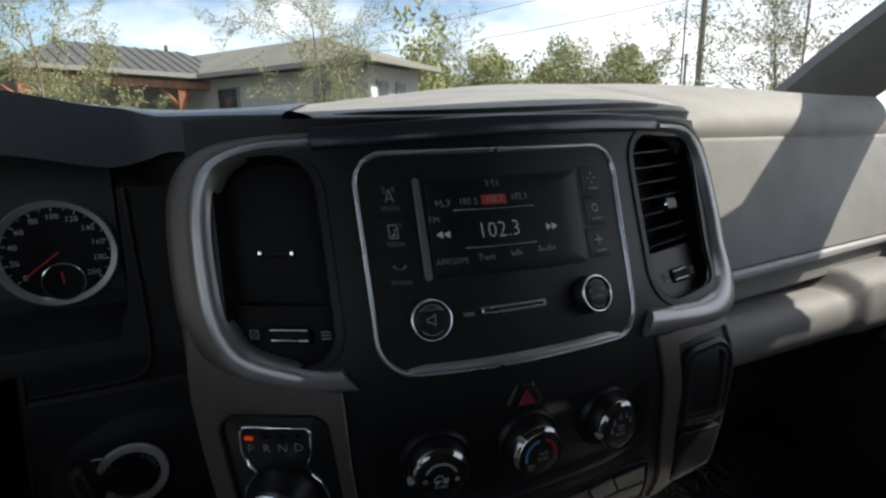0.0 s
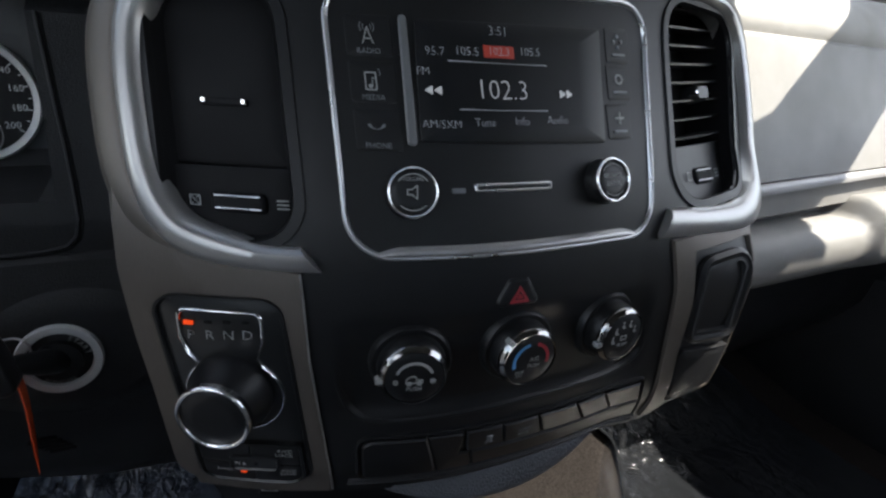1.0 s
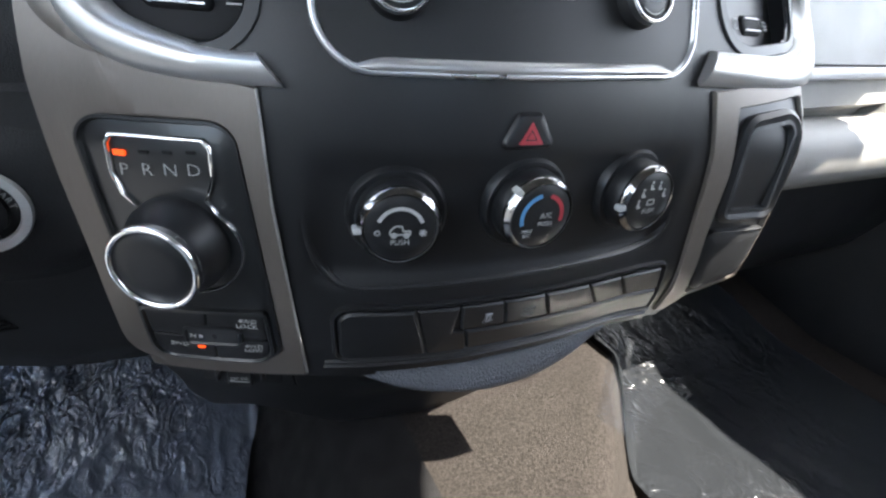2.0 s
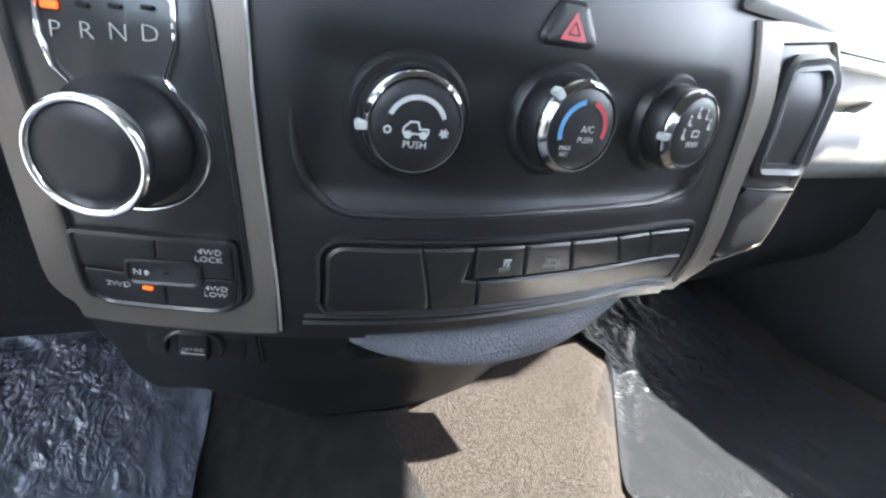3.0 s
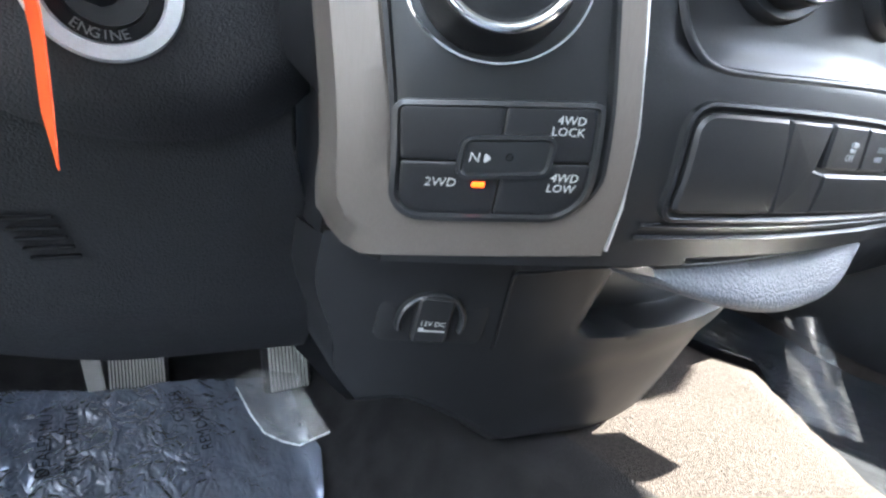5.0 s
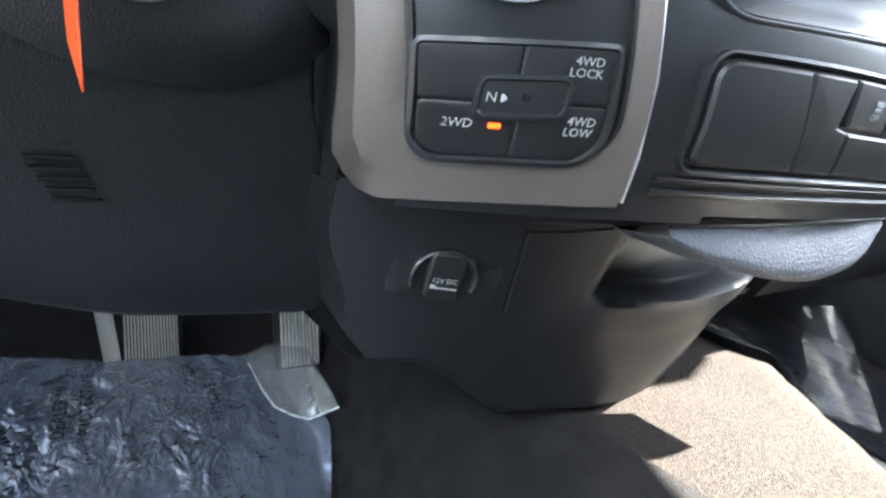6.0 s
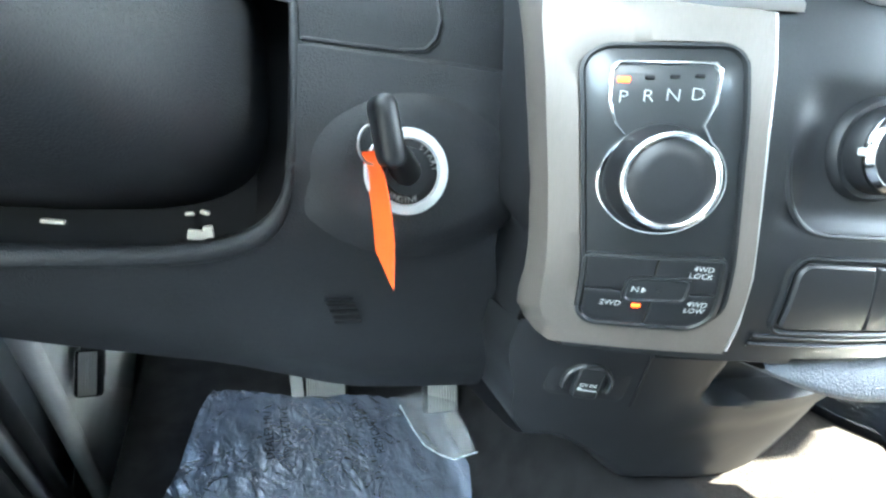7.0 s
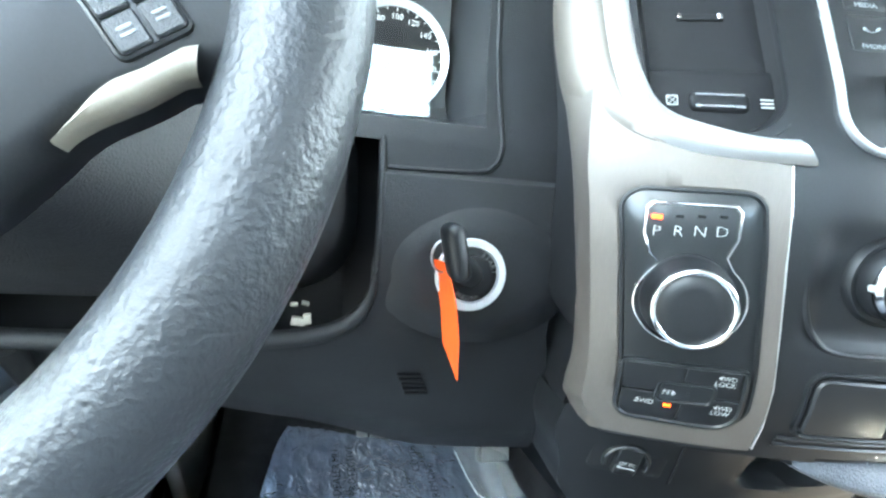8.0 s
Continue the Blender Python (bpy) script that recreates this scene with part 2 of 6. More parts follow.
# the shape of the centre stack: y of its face at (x, z)
YC_Z = [1.0, 1.05, 1.10, 1.144, 1.168, 1.2, 1.30, 1.345, 1.39, 1.46, 1.49, 1.56]
YC_Y = [.335, .325, .313, .299, .285, .275, .267, .270, .280, .308, .320, .345]


def face_y(x, z):
    f = 0.75 * max(x - 0.02, 0.0) ** 2 if x > 0 else 1.36 * x * x
    f -= 0.040 * smooth(0.10, 0.26, x) * smooth(1.42, 1.30, z)
    return sum(float(np.interp(z + d, YC_Z, YC_Y)) for d in (-0.016, -0.008, 0, 0.008, 0.016)) / 5 + f


def on_stack(x, z, w=0.0):
    """A point w metres out of the stack's face."""
    e = 0.003
    dx = (face_y(x + e, z) - face_y(x - e, z)) / (2 * e)
    dz = (face_y(x, z + e) - face_y(x, z - e)) / (2 * e)
    n = Vector((dx, -1.0, dz)).normalized()
    return Vector((x, face_y(x, z), z)) + n * w


def stack_frame(x, z, w=0.0):
    """Matrix whose z points out of the stack's face and whose y points up along it."""
    o = on_stack(x, z, w)
    n = (on_stack(x, z, 1.0) - on_stack(x, z, 0.0)).normalized()
    up = (Vector((0, 0, 1)) - n * n.z).normalized()
    right = up.cross(n).normalized()
    m = Matrix((right, up, n)).transposed().to_4x4()
    m.translation = o
    return m


def panel(corners, radii, profile, where=on_stack, cap=True, cap_first=False, seg=6):
    """A plate or ring that follows a surface: profile rows are (offset from the outline, height)."""
    bm = bmesh.new()
    sub = 10 if max(p[0] for p in corners) - min(p[0] for p in corners) > 0.05 else 0
    loops = [[where(x, z, w) for x, z in rpoly(corners, radii, off, seg, sub)] for off, w in profile]
    if cap:
        rim = rpoly(corners, radii, profile[-1][0], seg, sub)
        cx, cz = sum(p[0] for p in rim) / len(rim), sum(p[1] for p in rim) / len(rim)
        loops += [[where(cx + (x - cx) * f, cz + (z - cz) * f, profile[-1][1]) for x, z in rim] for f in (0.7, 0.4, 0.1)]
    loft(bm, loops, True, cap_first, cap)
    return bm


def lathe(profile, m, seg=40, cap_first=False, cap_last=True, squash=1.0):
    """Turns rows of (radius, height) round the z axis of m."""
    bm = bmesh.new()
    loops = []
    for r, h in profile:
        loops.append([m @ Vector((r * math.cos(2 * math.pi * k / seg), squash * r * math.sin(2 * math.pi * k / seg), h)) for k in range(seg)])
    loft(bm, loops, True, cap_first, cap_last)
    return bm


def tube(points, radius, seg=10, cap=True, flat=1.0):
    """A pipe along points; radius may be a list."""
    bm = bmesh.new()
    pts = [Vector(p) for p in points]
    loops = []
    for i, p in enumerate(pts):
        t = (pts[min(i + 1, len(pts) - 1)] - pts[max(i - 1, 0)]).normalized()
        side = t.cross(Vector((0, 0, 1)))
        side = side.normalized() if side.length > 1e-3 else t.cross(Vector((0, 1, 0))).normalized()
        up = side.cross(t)
        r = radius[i] if isinstance(radius, (list, tuple)) else radius
        loops.append([p + side * r * math.cos(2 * math.pi * k / seg) + up * r * flat * math.sin(2 * math.pi * k / seg) for k in range(seg)])
    loft(bm, loops, True, cap, cap)
    return bm


def box(x0, y0, z0, x1, y1, z1, bevel=0.0, seg=2, m=None):
    bm = bmesh.new()
    bmesh.ops.create_cube(bm, size=1.0)
    for v in bm.verts:
        v.co = Vector((x0 + (v.co.x + 0.5) * (x1 - x0), y0 + (v.co.y + 0.5) * (y1 - y0), z0 + (v.co.z + 0.5) * (z1 - z0)))
    if bevel:
        bmesh.ops.bevel(bm, geom=bm.edges[:], offset=bevel, segments=seg, profile=0.5, affect="EDGES")
    if m:
        bm.transform(m)
    return bm


def sheet(rows, thickness=0.0, push=Vector((0, 1, 0))):
    """A surface through rows of points; with thickness, its back lies that far along push."""
    bm = bmesh.new()
    front = loft(bm, rows, closed=False)
    if thickness:
        back = loft(bm, [[Vector(p) + push * thickness for p in r] for r in rows], closed=False)
        rim = [[*front[0], *[r[-1] for r in front[1:-1]], *front[-1][::-1], *[r[0] for r in front[-2:0:-1]]],
               [*back[0], *[r[-1] for r in back[1:-1]], *back[-1][::-1], *[r[0] for r in back[-2:0:-1]]]]
        n = len(rim[0])
        for i in range(n):
            bm.faces.new((rim[0][i], rim[0][(i + 1) % n], rim[1][(i + 1) % n], rim[1][i]))
    return bm


def lettering(text, x, z, size, where, depth=0.0006, align="CENTER", spin=0.0, stretch=1.0, thin=0.005):
    """Raised letters, at (x, z) of a surface; where maps (x, z, height) to a place."""
    cu = bpy.data.curves.new("letters", "FONT")
    cu.body, cu.size, cu.align_x, cu.align_y = text, size, align, "CENTER"
    cu.extrude, cu.resolution_u, cu.offset = depth / 2, 2, -thin * size
    ob = new("letters", cu)
    bpy.context.view_layer.update()
    me = bpy.data.meshes.new_from_object(ob.evaluated_get(bpy.context.evaluated_depsgraph_get()))
    bpy.data.objects.remove(ob)
    bpy.data.curves.remove(cu)
    me.materials.clear()
    c, s = math.cos(spin), math.sin(spin)
    for v in me.vertices:
        a, b = v.co.x * stretch, v.co.y
        v.co = where(x + a * c - b * s, z + a * s + b * c, v.co.z + depth / 2)
    return me


def on_plane(m):
    """Maps (x, y, height) on the plane of a matrix to the world."""
    return lambda x, y, w=0.0: m @ Vector((x, y, w))


def bar(x0, z0, x1, z1, where, w0=0.0, w1=0.0008, radius=0.0005):
    return panel(rect(x0, z0, x1, z1), radius, [(0, w0), (0, w1), (-0.0002, w1 + 0.0002)], where, seg=2)


# ---- cab structure ----
def dash_front(x):
    """Front edge (y, z) of the dashboard's upper pad."""
    centre = (face_y(min(max(x, -0.29), 0.335), 1.556) + 0.012, 1.5585 + 0.010 * smooth(-0.10, 0.28, x))
    driver = (0.472 + 0.02 * smooth(-0.45, -0.66, x), 1.566 + 0.017 * smooth(-0.30, -0.42, x))
    rider = (0.455 + 0.11 * (x - 0.40), 1.541)
    a, b = smooth(-0.272, -0.31, x), smooth(0.325, 0.352, x)
    y = centre[0] + (driver[0] - centre[0]) * a + (rider[0] - centre[0]) * b
    return y, centre[1] + (driver[1] - centre[1]) * a + (rider[1] - centre[1]) * b


def dash_ridge(x):
    y = 0.75 - 0.20 * smooth(0.25, 0.85, x) - 0.10 * smooth(-0.35, -0.7, x)
    z = 1.578 + 0.052 * smooth(-0.28, 0.32, x) - 0.022 * smooth(0.45, 0.85, x)
    return y, z


def pad_point(x, t):
    (fy, fz), (ry, rz) = dash_front(x), dash_ridge(x)
    b = 0.75 - 0.35 * smooth(0.3, 0.4, x)
    return Vector((x, fy + (ry - fy) * t, fz + (rz - fz) * t ** b))


def stations(a, b, n):
    return [a + (b - a) * i / (n - 1) for i in range(n)]


dashboard = thing("dashboard", (0, 0.6, 1.1), "black and grey moulded pickup dashboard with a sunlit grained top pad", "dashboard")
rows = []
for x in stations(-0.68, 0.98, 128):
    row = [pad_point(x, 0.0) + Vector((0, 0.012, -0.03))]
    row += [pad_point(x, t) for t in (0, 0.02, 0.06, 0.12, 0.2, 0.3, 0.42, 0.55, 0.7, 0.85, 1.0)]
    ry, rz = dash_ridge(x)
    row += [Vector((x, ry + 0.08, rz - 0.012)), Vector((x, ry + 0.2, rz - 0.06)), Vector((x, 1.17, 1.50)), Vector((x, 1.175, 1.40))]
    rows.append(row)
part("upper_pad", sheet([r for r in rows if r[0].x > -0.16]), GREY_VINYL, dashboard, "light grey grained vinyl dash top", 60)
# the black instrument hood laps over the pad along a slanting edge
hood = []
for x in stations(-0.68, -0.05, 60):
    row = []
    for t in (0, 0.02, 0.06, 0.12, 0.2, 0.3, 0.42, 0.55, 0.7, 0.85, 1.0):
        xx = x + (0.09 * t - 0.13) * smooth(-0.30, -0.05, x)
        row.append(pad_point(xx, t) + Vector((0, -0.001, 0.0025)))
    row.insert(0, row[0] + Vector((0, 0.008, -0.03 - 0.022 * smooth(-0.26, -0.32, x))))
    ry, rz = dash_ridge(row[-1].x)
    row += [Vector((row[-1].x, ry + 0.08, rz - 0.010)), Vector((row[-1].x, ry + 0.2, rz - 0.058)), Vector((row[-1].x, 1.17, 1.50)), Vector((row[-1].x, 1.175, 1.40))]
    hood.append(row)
part("instrument_hood", sheet(hood), HOOD_SKY_BLACK, dashboard, "black soft-touch instrument hood with sky reflection tinted into its colour", 60)

# the defroster slot over the stack: a dark lip and a raised edge
slot = []
for x in stations(-0.137, 0.262, 60):
    k = max(1 - abs((x - 0.0625) / 0.20) ** 8, 0.05)
    p = pad_point(x, 0.045)
    slot.append([p + Vector((0, -0.012 * k, -0.003)), p + Vector((0, -0.011 * k, 0.0022 * k)), p + Vector((0, -0.006 * k, 0.0034 * k)), p + Vector((0, 0.002 * k, 0.0030 * k)), p + Vector((0, 0.008 * k, 0.0008))])
part("defroster_lip", sheet(slot), SATIN_BLACK, dashboard, "long dark defroster lip")


def rider_face(x, k):
    """Profile of the passenger side below the crease; k runs down it."""
    fy = 0.455 + 0.11 * (x - 0.40)
    pts = [(fy + 0.012, 1.537), (fy + 0.001, 1.534), (fy - 0.002, 1.528), (fy - 0.018, 1.47), (fy - 0.038, 1.41), (fy - 0.055, 1.366), (fy - 0.058, 1.358)]
    return pts[k]


rows = [[Vector((x, *rider_face(x, k))) for k in range(7)] for x in stations(0.30, 0.98, 46)]
part("passenger_panel", sheet(rows, 0.02), GREY_FACE, dashboard, "plain grey panel crossed by the shadow of the pillar", 60)
rows = []
for x in stations(0.30, 0.98, 46):
    y, z = rider_face(x, 6)
    dz = 0.03 * (x - 0.42)
    rows.append([Vector((x, y + 0.012, z - 0.002)), Vector((x, y - 0.002, z - 0.003)), Vector((x, y - 0.006, z - 0.007)), Vector((x, y - 0.006, z - 0.016 + 0.2 * dz)), Vector((x, y + 0.012, z - 0.020))])
part("trim_strip", sheet(rows), STRIP_GREY, dashboard, "thin satin grey strip", 60)
rows = []
for x in stations(0.30, 0.98, 46):
    y, z = rider_face(x, 6)
    rows.append([Vector((x, y + 0.006, z - 0.018)), Vector((x, y + 0.004, z - 0.05)), Vector((x, y + 0.03, z - 0.062)), Vector((x, y + 0.04, z - 0.10))])
part("lower_passenger_panel", sheet(rows, 0.02), GREY_FACE, dashboard, "grey panel under the silver strip", 60)

# glove box: a rounded roll with a bin lip
glove = thing("glove_box", (0.55, 0.42, 1.15), "grey moulded glove box with a rounded upper edge", "glove box")


def glove_row(x):
    y0 = 0.372 + 0.05 * (x - 0.4)
    zt = 1.292 - 0.02 * (x - 0.4)
    lip = 0.03 * smooth(0.665, 0.70, x)
    pts = [(0.06, 0.0), (0.02, 0.002), (0.004, -0.006), (-0.006, -0.020), (-0.007, -0.040), (0.0, -0.062), (0.02, -0.080), (0.06, -0.088), (0.14, -0.090)]
    return [Vector((x, y0 + a - (lip if i in (2, 3, 4, 5) else 0) * 0.4, zt + b + (lip if i < 4 else 0))) for i, (a, b) in enumerate(pts)]


part("door", sheet([glove_row(x) for x in stations(0.325, 0.98, 66)], 0.012), GREY_FACE, glove, "grey rounded glove box door", 60)
rows = [[Vector((x, 0.432 + 0.05 * (x - 0.4) + a, z)) for a, z in ((0, 1.225), (0.004, 1.16), (0.02, 1.08), (0.06, 1.02), (0.12, 1.0))] for x in stations(0.325, 0.98, 20)]
part("lower_door", sheet(rows, 0.012), SATIN_BLACK, glove, "dark lower glove box door", 60)
part("bin_floor", box(0.33, 0.40, 1.262, 0.98, 0.49, 1.268), GREY_FACE, glove, "grey bin floor")


# the driver's side: hood, instrument recess and knee panel
def driver_row(x, recess):
    fy, fz = dash_front(x)
    lift = 0.075 * (max(0.0, -0.2 - x) / 0.46) ** 1.5 - 0.014 * smooth(-0.46, -0.32, x)
    back = 0.10 if recess else 0.0
    top = [(fy + 0.012, fz - 0.024), (fy + 0.03 + back, fz - 0.05), (0.478 + back, 1.50), (0.470 + back, 1.41), (0.462 + back * 0.8, 1.378), (0.458, 1.366)]
    low = [(0.452, 1.352), (0.4505, 1.326), (0.444, 1.322), (0.438, 1.29), (0.437, 1.24), (0.452, 1.19), (0.478, 1.130 + lift * 0.6), (0.498, 1.088 + lift), (0.525, 1.056 + lift), (0.575, 1.039 + lift), (0.66, 1.046 + lift)]
    k = 0.036 * min(1.0, max(0.0, (x + 0.33) / 0.08))
    return [Vector((x + k * smooth(1.22, 1.08, z), y, z)) for y, z in top + low]


def dense(row, n=6):
    """More points along the knee panel's profile."""
    out = row[:6]
    for p, q in zip(row[6:13], row[7:14]):
        out += [p.lerp(q, k / n) for k in range(n)]
    return out + row[13:]


xs = stations(-0.68, -0.328, 84)
rows = [dense(driver_row(x, True)) for x in xs] + [dense(driver_row(x, False)) for x in (-0.317, -0.308, -0.30, -0.29, -0.28, -0.27, -0.26, -0.254, -0.250)]
bm = sheet(rows)
# the opening for the steering column
gone = []
for f in bm.faces:
    c = f.calc_center_median()
    u, w = abs((c.x + 0.565) / 0.163), max(0.0, (1.292 - c.z) / 0.107)
    if u ** 5 + w ** 5 < 1 and c.z < 1.349:
        gone.append(f)
bmesh.ops.delete(bm, geom=gone, context="FACES")
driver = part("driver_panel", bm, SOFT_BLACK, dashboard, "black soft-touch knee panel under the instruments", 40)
# raised boss round the ignition switch and the seam beside the stack
boss_m = Matrix.Translation((-0.322, 0.4385, 1.247)) @ Matrix.Rotation(radians(90), 4, "X")
part("ignition_boss", lathe([(0.060, -0.006), (0.052, 0.0), (0.044, 0.006), (0.036, 0.0075)], boss_m @ Matrix.Scale(1.5, 4, (1, 0, 0)) @ Matrix.Translation((0.004, 0, 0)), 48), SOFT_BLACK, dashboard, "oval boss round the ignition switch", 60)
seam = [driver_row(x, False) for x in (-0.2495, -0.2475)]
part("seam_gap", sheet([[p + Vector((0, 0.004, 0)) for p in r[6:15]] for r in seam], 0.03), DEEP_BLACK, dashboard)
# rounded lower corner of the instrument surround: a proud bead with a dark gap outside it
CORNER = [(-0.311, 1.500), (-0.308, 1.430), (-0.3045, 1.375), (-0.3035, 1.352), (-0.3065, 1.339), (-0.3140, 1.3315), (-0.330, 1.3285), (-0.360, 1.3275), (-0.397, 1.3270)]


def on_driver(x, z, w=0.0):
    return Vector((x, float(np.interp(z, (1.322, 1.326, 1.352, 1.366, 1.378, 1.41, 1.50), (0.444, 0.4505, 0.452, 0.458, 0.462, 0.470, 0.478))) - w, z))


corner = [CORNER[0]] + [(CORNER[i][0] * (1 - f) + CORNER[i + 1][0] * f, CORNER[i][1] * (1 - f) + CORNER[i + 1][1] * f) for i in range(8) for f in (0.25, 0.5, 0.75, 1.0)]
part("surround_bead", tube([on_driver(x, z, 0.0004) for x, z in corner], 0.0016, 8), SOFT_BLACK, dashboard, "rounded edge of the instrument surround", 60)
part("surround_gap", tube([on_driver(x + 0.0026, z - 0.0016, -0.0002) for x, z in corner[:24]], 0.0009, 6), DEEP_BLACK, dashboard)
# grille of short slots low on the knee panel
for k in range(5):
    z = 1.150 - 0.0052 * k
    part("grille_slot", box(-0.374 + 0.0025 * k, 0.4655 + 0.0026 * k, z - 0.0012, -0.353 + 0.0025 * k, 0.4755 + 0.0026 * k, z + 0.0012, 0.0008, 1), DEEP_BLACK, dashboard)
part("end_cap", sheet([[Vector((-0.681 - d, y, z)) for y, z in ((0.50, 1.55), (0.47, 1.36), (0.45, 1.24), (0.50, 1.15), (0.62, 1.14))] for d in (0, 0.012)]), KICK_GREY, dashboard, "grey end cap")

# ---- centre stack base ----
stack = thing("centre_stack", (0, 0.36, 1.1), "black centre stack with silver surround, radio, climate knobs and rotary shifter", "console")
VENT_L = [(-0.2385, 1.369), (-0.164, 1.364), (-0.164, 1.530), (-0.2385, 1.523)]
VENT_R = [(0.146, 1.377), (0.257, 1.384), (0.289, 1.535), (0.158, 1.541)]


def inside(pts, x, z):
    hit = False
    for (x0, z0), (x1, z1) in zip(pts, pts[1:] + pts[:1]):
        if (z0 > z) != (z1 > z) and x < (x1 - x0) * (z - z0) / (z1 - z0) + x0:
            hit = not hit
    return hit


def climate_dip(x, z):
    """Depth of the shallow climate recess, soft at its edges."""
    ex = min(x + 0.147, 0.130 - x)
    ez = min(z - 1.2275, 1.5 * (1.320 - z) / 2.6)
    return -0.0050 * smooth(0.0, 0.018, ex) * smooth(0.0, 0.014, ez)


bm = bmesh.new()
cols = [(-0.2585, 0.08), (-0.258, 0.03)] + [(x, 0.0) for x in stations(-0.257, 0.318, 150)] + [(0.3195, 0.03), (0.320, 0.12)]
zs = stations(1.120, 1.557, 110)
hole_l, hole_r = rpoly(VENT_L, 0.03, 0.004), rpoly(VENT_R, 0.03, 0.004)
grid = []
for x, dy in cols:
    col = []
    for z in zs:
        edge = 0.220 + 0.012 * smooth(1.19, 1.34, z) + 0.081 * smooth(1.345, 1.405, z)
        xs = x if x < 0.165 else 0.165 + (x - 0.165) * (edge - 0.165) / 0.154
        if x < -0.2:
            xs = -0.2 + (x + 0.2) * (1 - 0.45 * smooth(1.25, 1.17, z))
        p = on_stack(xs, z, climate_dip(x, z) - 0.0005) + Vector((0, dy * (0.45 + 0.55 * smooth(1.27, 1.33, z)) if x > 0 else dy * (1 - 0.8 * smooth(1.25, 1.17, z)), 0))
        col.append(bm.verts.new(p))
    grid.append(col)
for i in range(len(cols) - 1):
    for j in range(len(zs) - 1):
        cx, cz = (cols[i][0] + cols[i + 1][0]) / 2, (zs[j] + zs[j + 1]) / 2
        if cz < 1.142 + 0.004 * smooth(-0.1, 0.0, cx) + 0.050 * smooth(0.155, 0.24, cx):
            continue
        if inside(hole_l, cx, cz) or inside(hole_r, cx, cz):
            continue
        bm.faces.new((grid[i][j], grid[i + 1][j], grid[i + 1][j + 1], grid[i][j + 1]))
for v in [v for v in bm.verts if not v.link_faces]:
    bm.verts.remove(v)
part("stack_face", bm, SATIN_BLACK, stack, "satin black plastic face with a shallow climate recess", 50)

# flat brushed trim round the shifter
SHIFT = [(-0.2325, 1.164), (-0.1575, 1.168), (-0.1765, 1.3285), (-0.2535, 1.3265)]
SHIFT_R = [0.018, 0.016, 0.013, 0.015]


def strip_between(outer, inner, w_out, w_in, n=96, where=on_stack):
    """A plate with a hole: both outlines are walked by angle round the hole's middle."""
    cx = sum(p[0] for p in inner) / len(inner)
    cz = sum(p[1] for p in inner) / len(inner)

    def ray(pts, a):
        best = None
        dx, dz = math.cos(a), math.sin(a)
        for (x0, z0), (x1, z1) in zip(pts, pts[1:] + pts[:1]):
            ex, ez = x1 - x0, z1 - z0
            det = ex * dz - ez * dx
            if abs(det) < 1e-12:
                continue
            t = (ex * (z0 - cz) - ez * (x0 - cx)) / det
            s = (dx * (z0 - cz) - dz * (x0 - cx)) / det
            if t > 0 and -1e-6 <= s <= 1 + 1e-6 and (best is None or t > best):
                best = t
        return (cx + dx * best, cz + dz * best)

    corner = [math.atan2(z - cz, x - cx) for x, z in outer]
    angles = sorted([2 * math.pi * k / n - math.pi for k in range(n)] + corner)
    bm = bmesh.new()
    rows_o = [ray(outer, a) for a in angles]
    rows_i = [ray(inner, a) for a in angles]
    loops = [[where(x, z, (w_out(x, z) if callable(w_out) else w_out) - 0.006) for x, z in rows_o]]
    for f in (0.0, 0.04, 0.2, 0.36, 0.42, 0.48, 0.7, 0.95, 1.0):
        loop = []
        for (xo, zo), (xi, zi) in zip(rows_o, rows_i):
            lo = w_out(xo, zo) if callable(w_out) else w_out
            w = lo + (w_in - lo) * min(1.0, f / 0.42) ** 0.8 - (0.0012 if f in (0.0, 1.0) else 0.0)
            loop.append(where(xo + (xi - xo) * f, zo + (zi - zo) * f, w))
        loops.append(loop)
    loops.append([where(x, z, -0.006) for x, z in rows_i])
    loft(bm, loops)
    return bm


flat_out = [(-0.288, 1.45), (-0.287, 1.40), (-0.284, 1.36), (-0.2785, 1.30), (-0.2715, 1.25), (-0.2675, 1.21), (-0.2655, 1.185), (-0.2645, 1.165), (-0.2625, 1.1530), (-0.2560, 1.1455), (-0.248, 1.1440), (-0.143, 1.147), (-0.150, 1.20), (-0.1605, 1.285), (-0.1635, 1.3475), (-0.20, 1.353), (-0.225, 1.360), (-0.244, 1.376), (-0.2545, 1.405), (-0.262, 1.45)]


def trim_edge(x, z):
    """The surround's outer edge turns back on the driver's side and dips under the band at its top."""
    back = 0.003 - 0.027 * smooth(-0.238, -0.262, x)
    return back - 0.006 * smooth(1.40, 1.45, z)


part("shifter_surround", strip_between(flat_out, rpoly(SHIFT, SHIFT_R, 0.0005), trim_edge, 0.003), BRUSHED, stack, "brushed warm silver surround")
EDGE = [(-0.1634, 1.3465), (-0.1620, 1.316), (-0.1602, 1.285), (-0.1552, 1.243), (-0.1498, 1.20), (-0.1452, 1.17), (-0.1422, 1.150)]
part("surround_edge", tube([on_stack(x, z, 0.0022) for x, z in EDGE], 0.0009, 8), SILVER, stack, "thin bright edge of the surround")
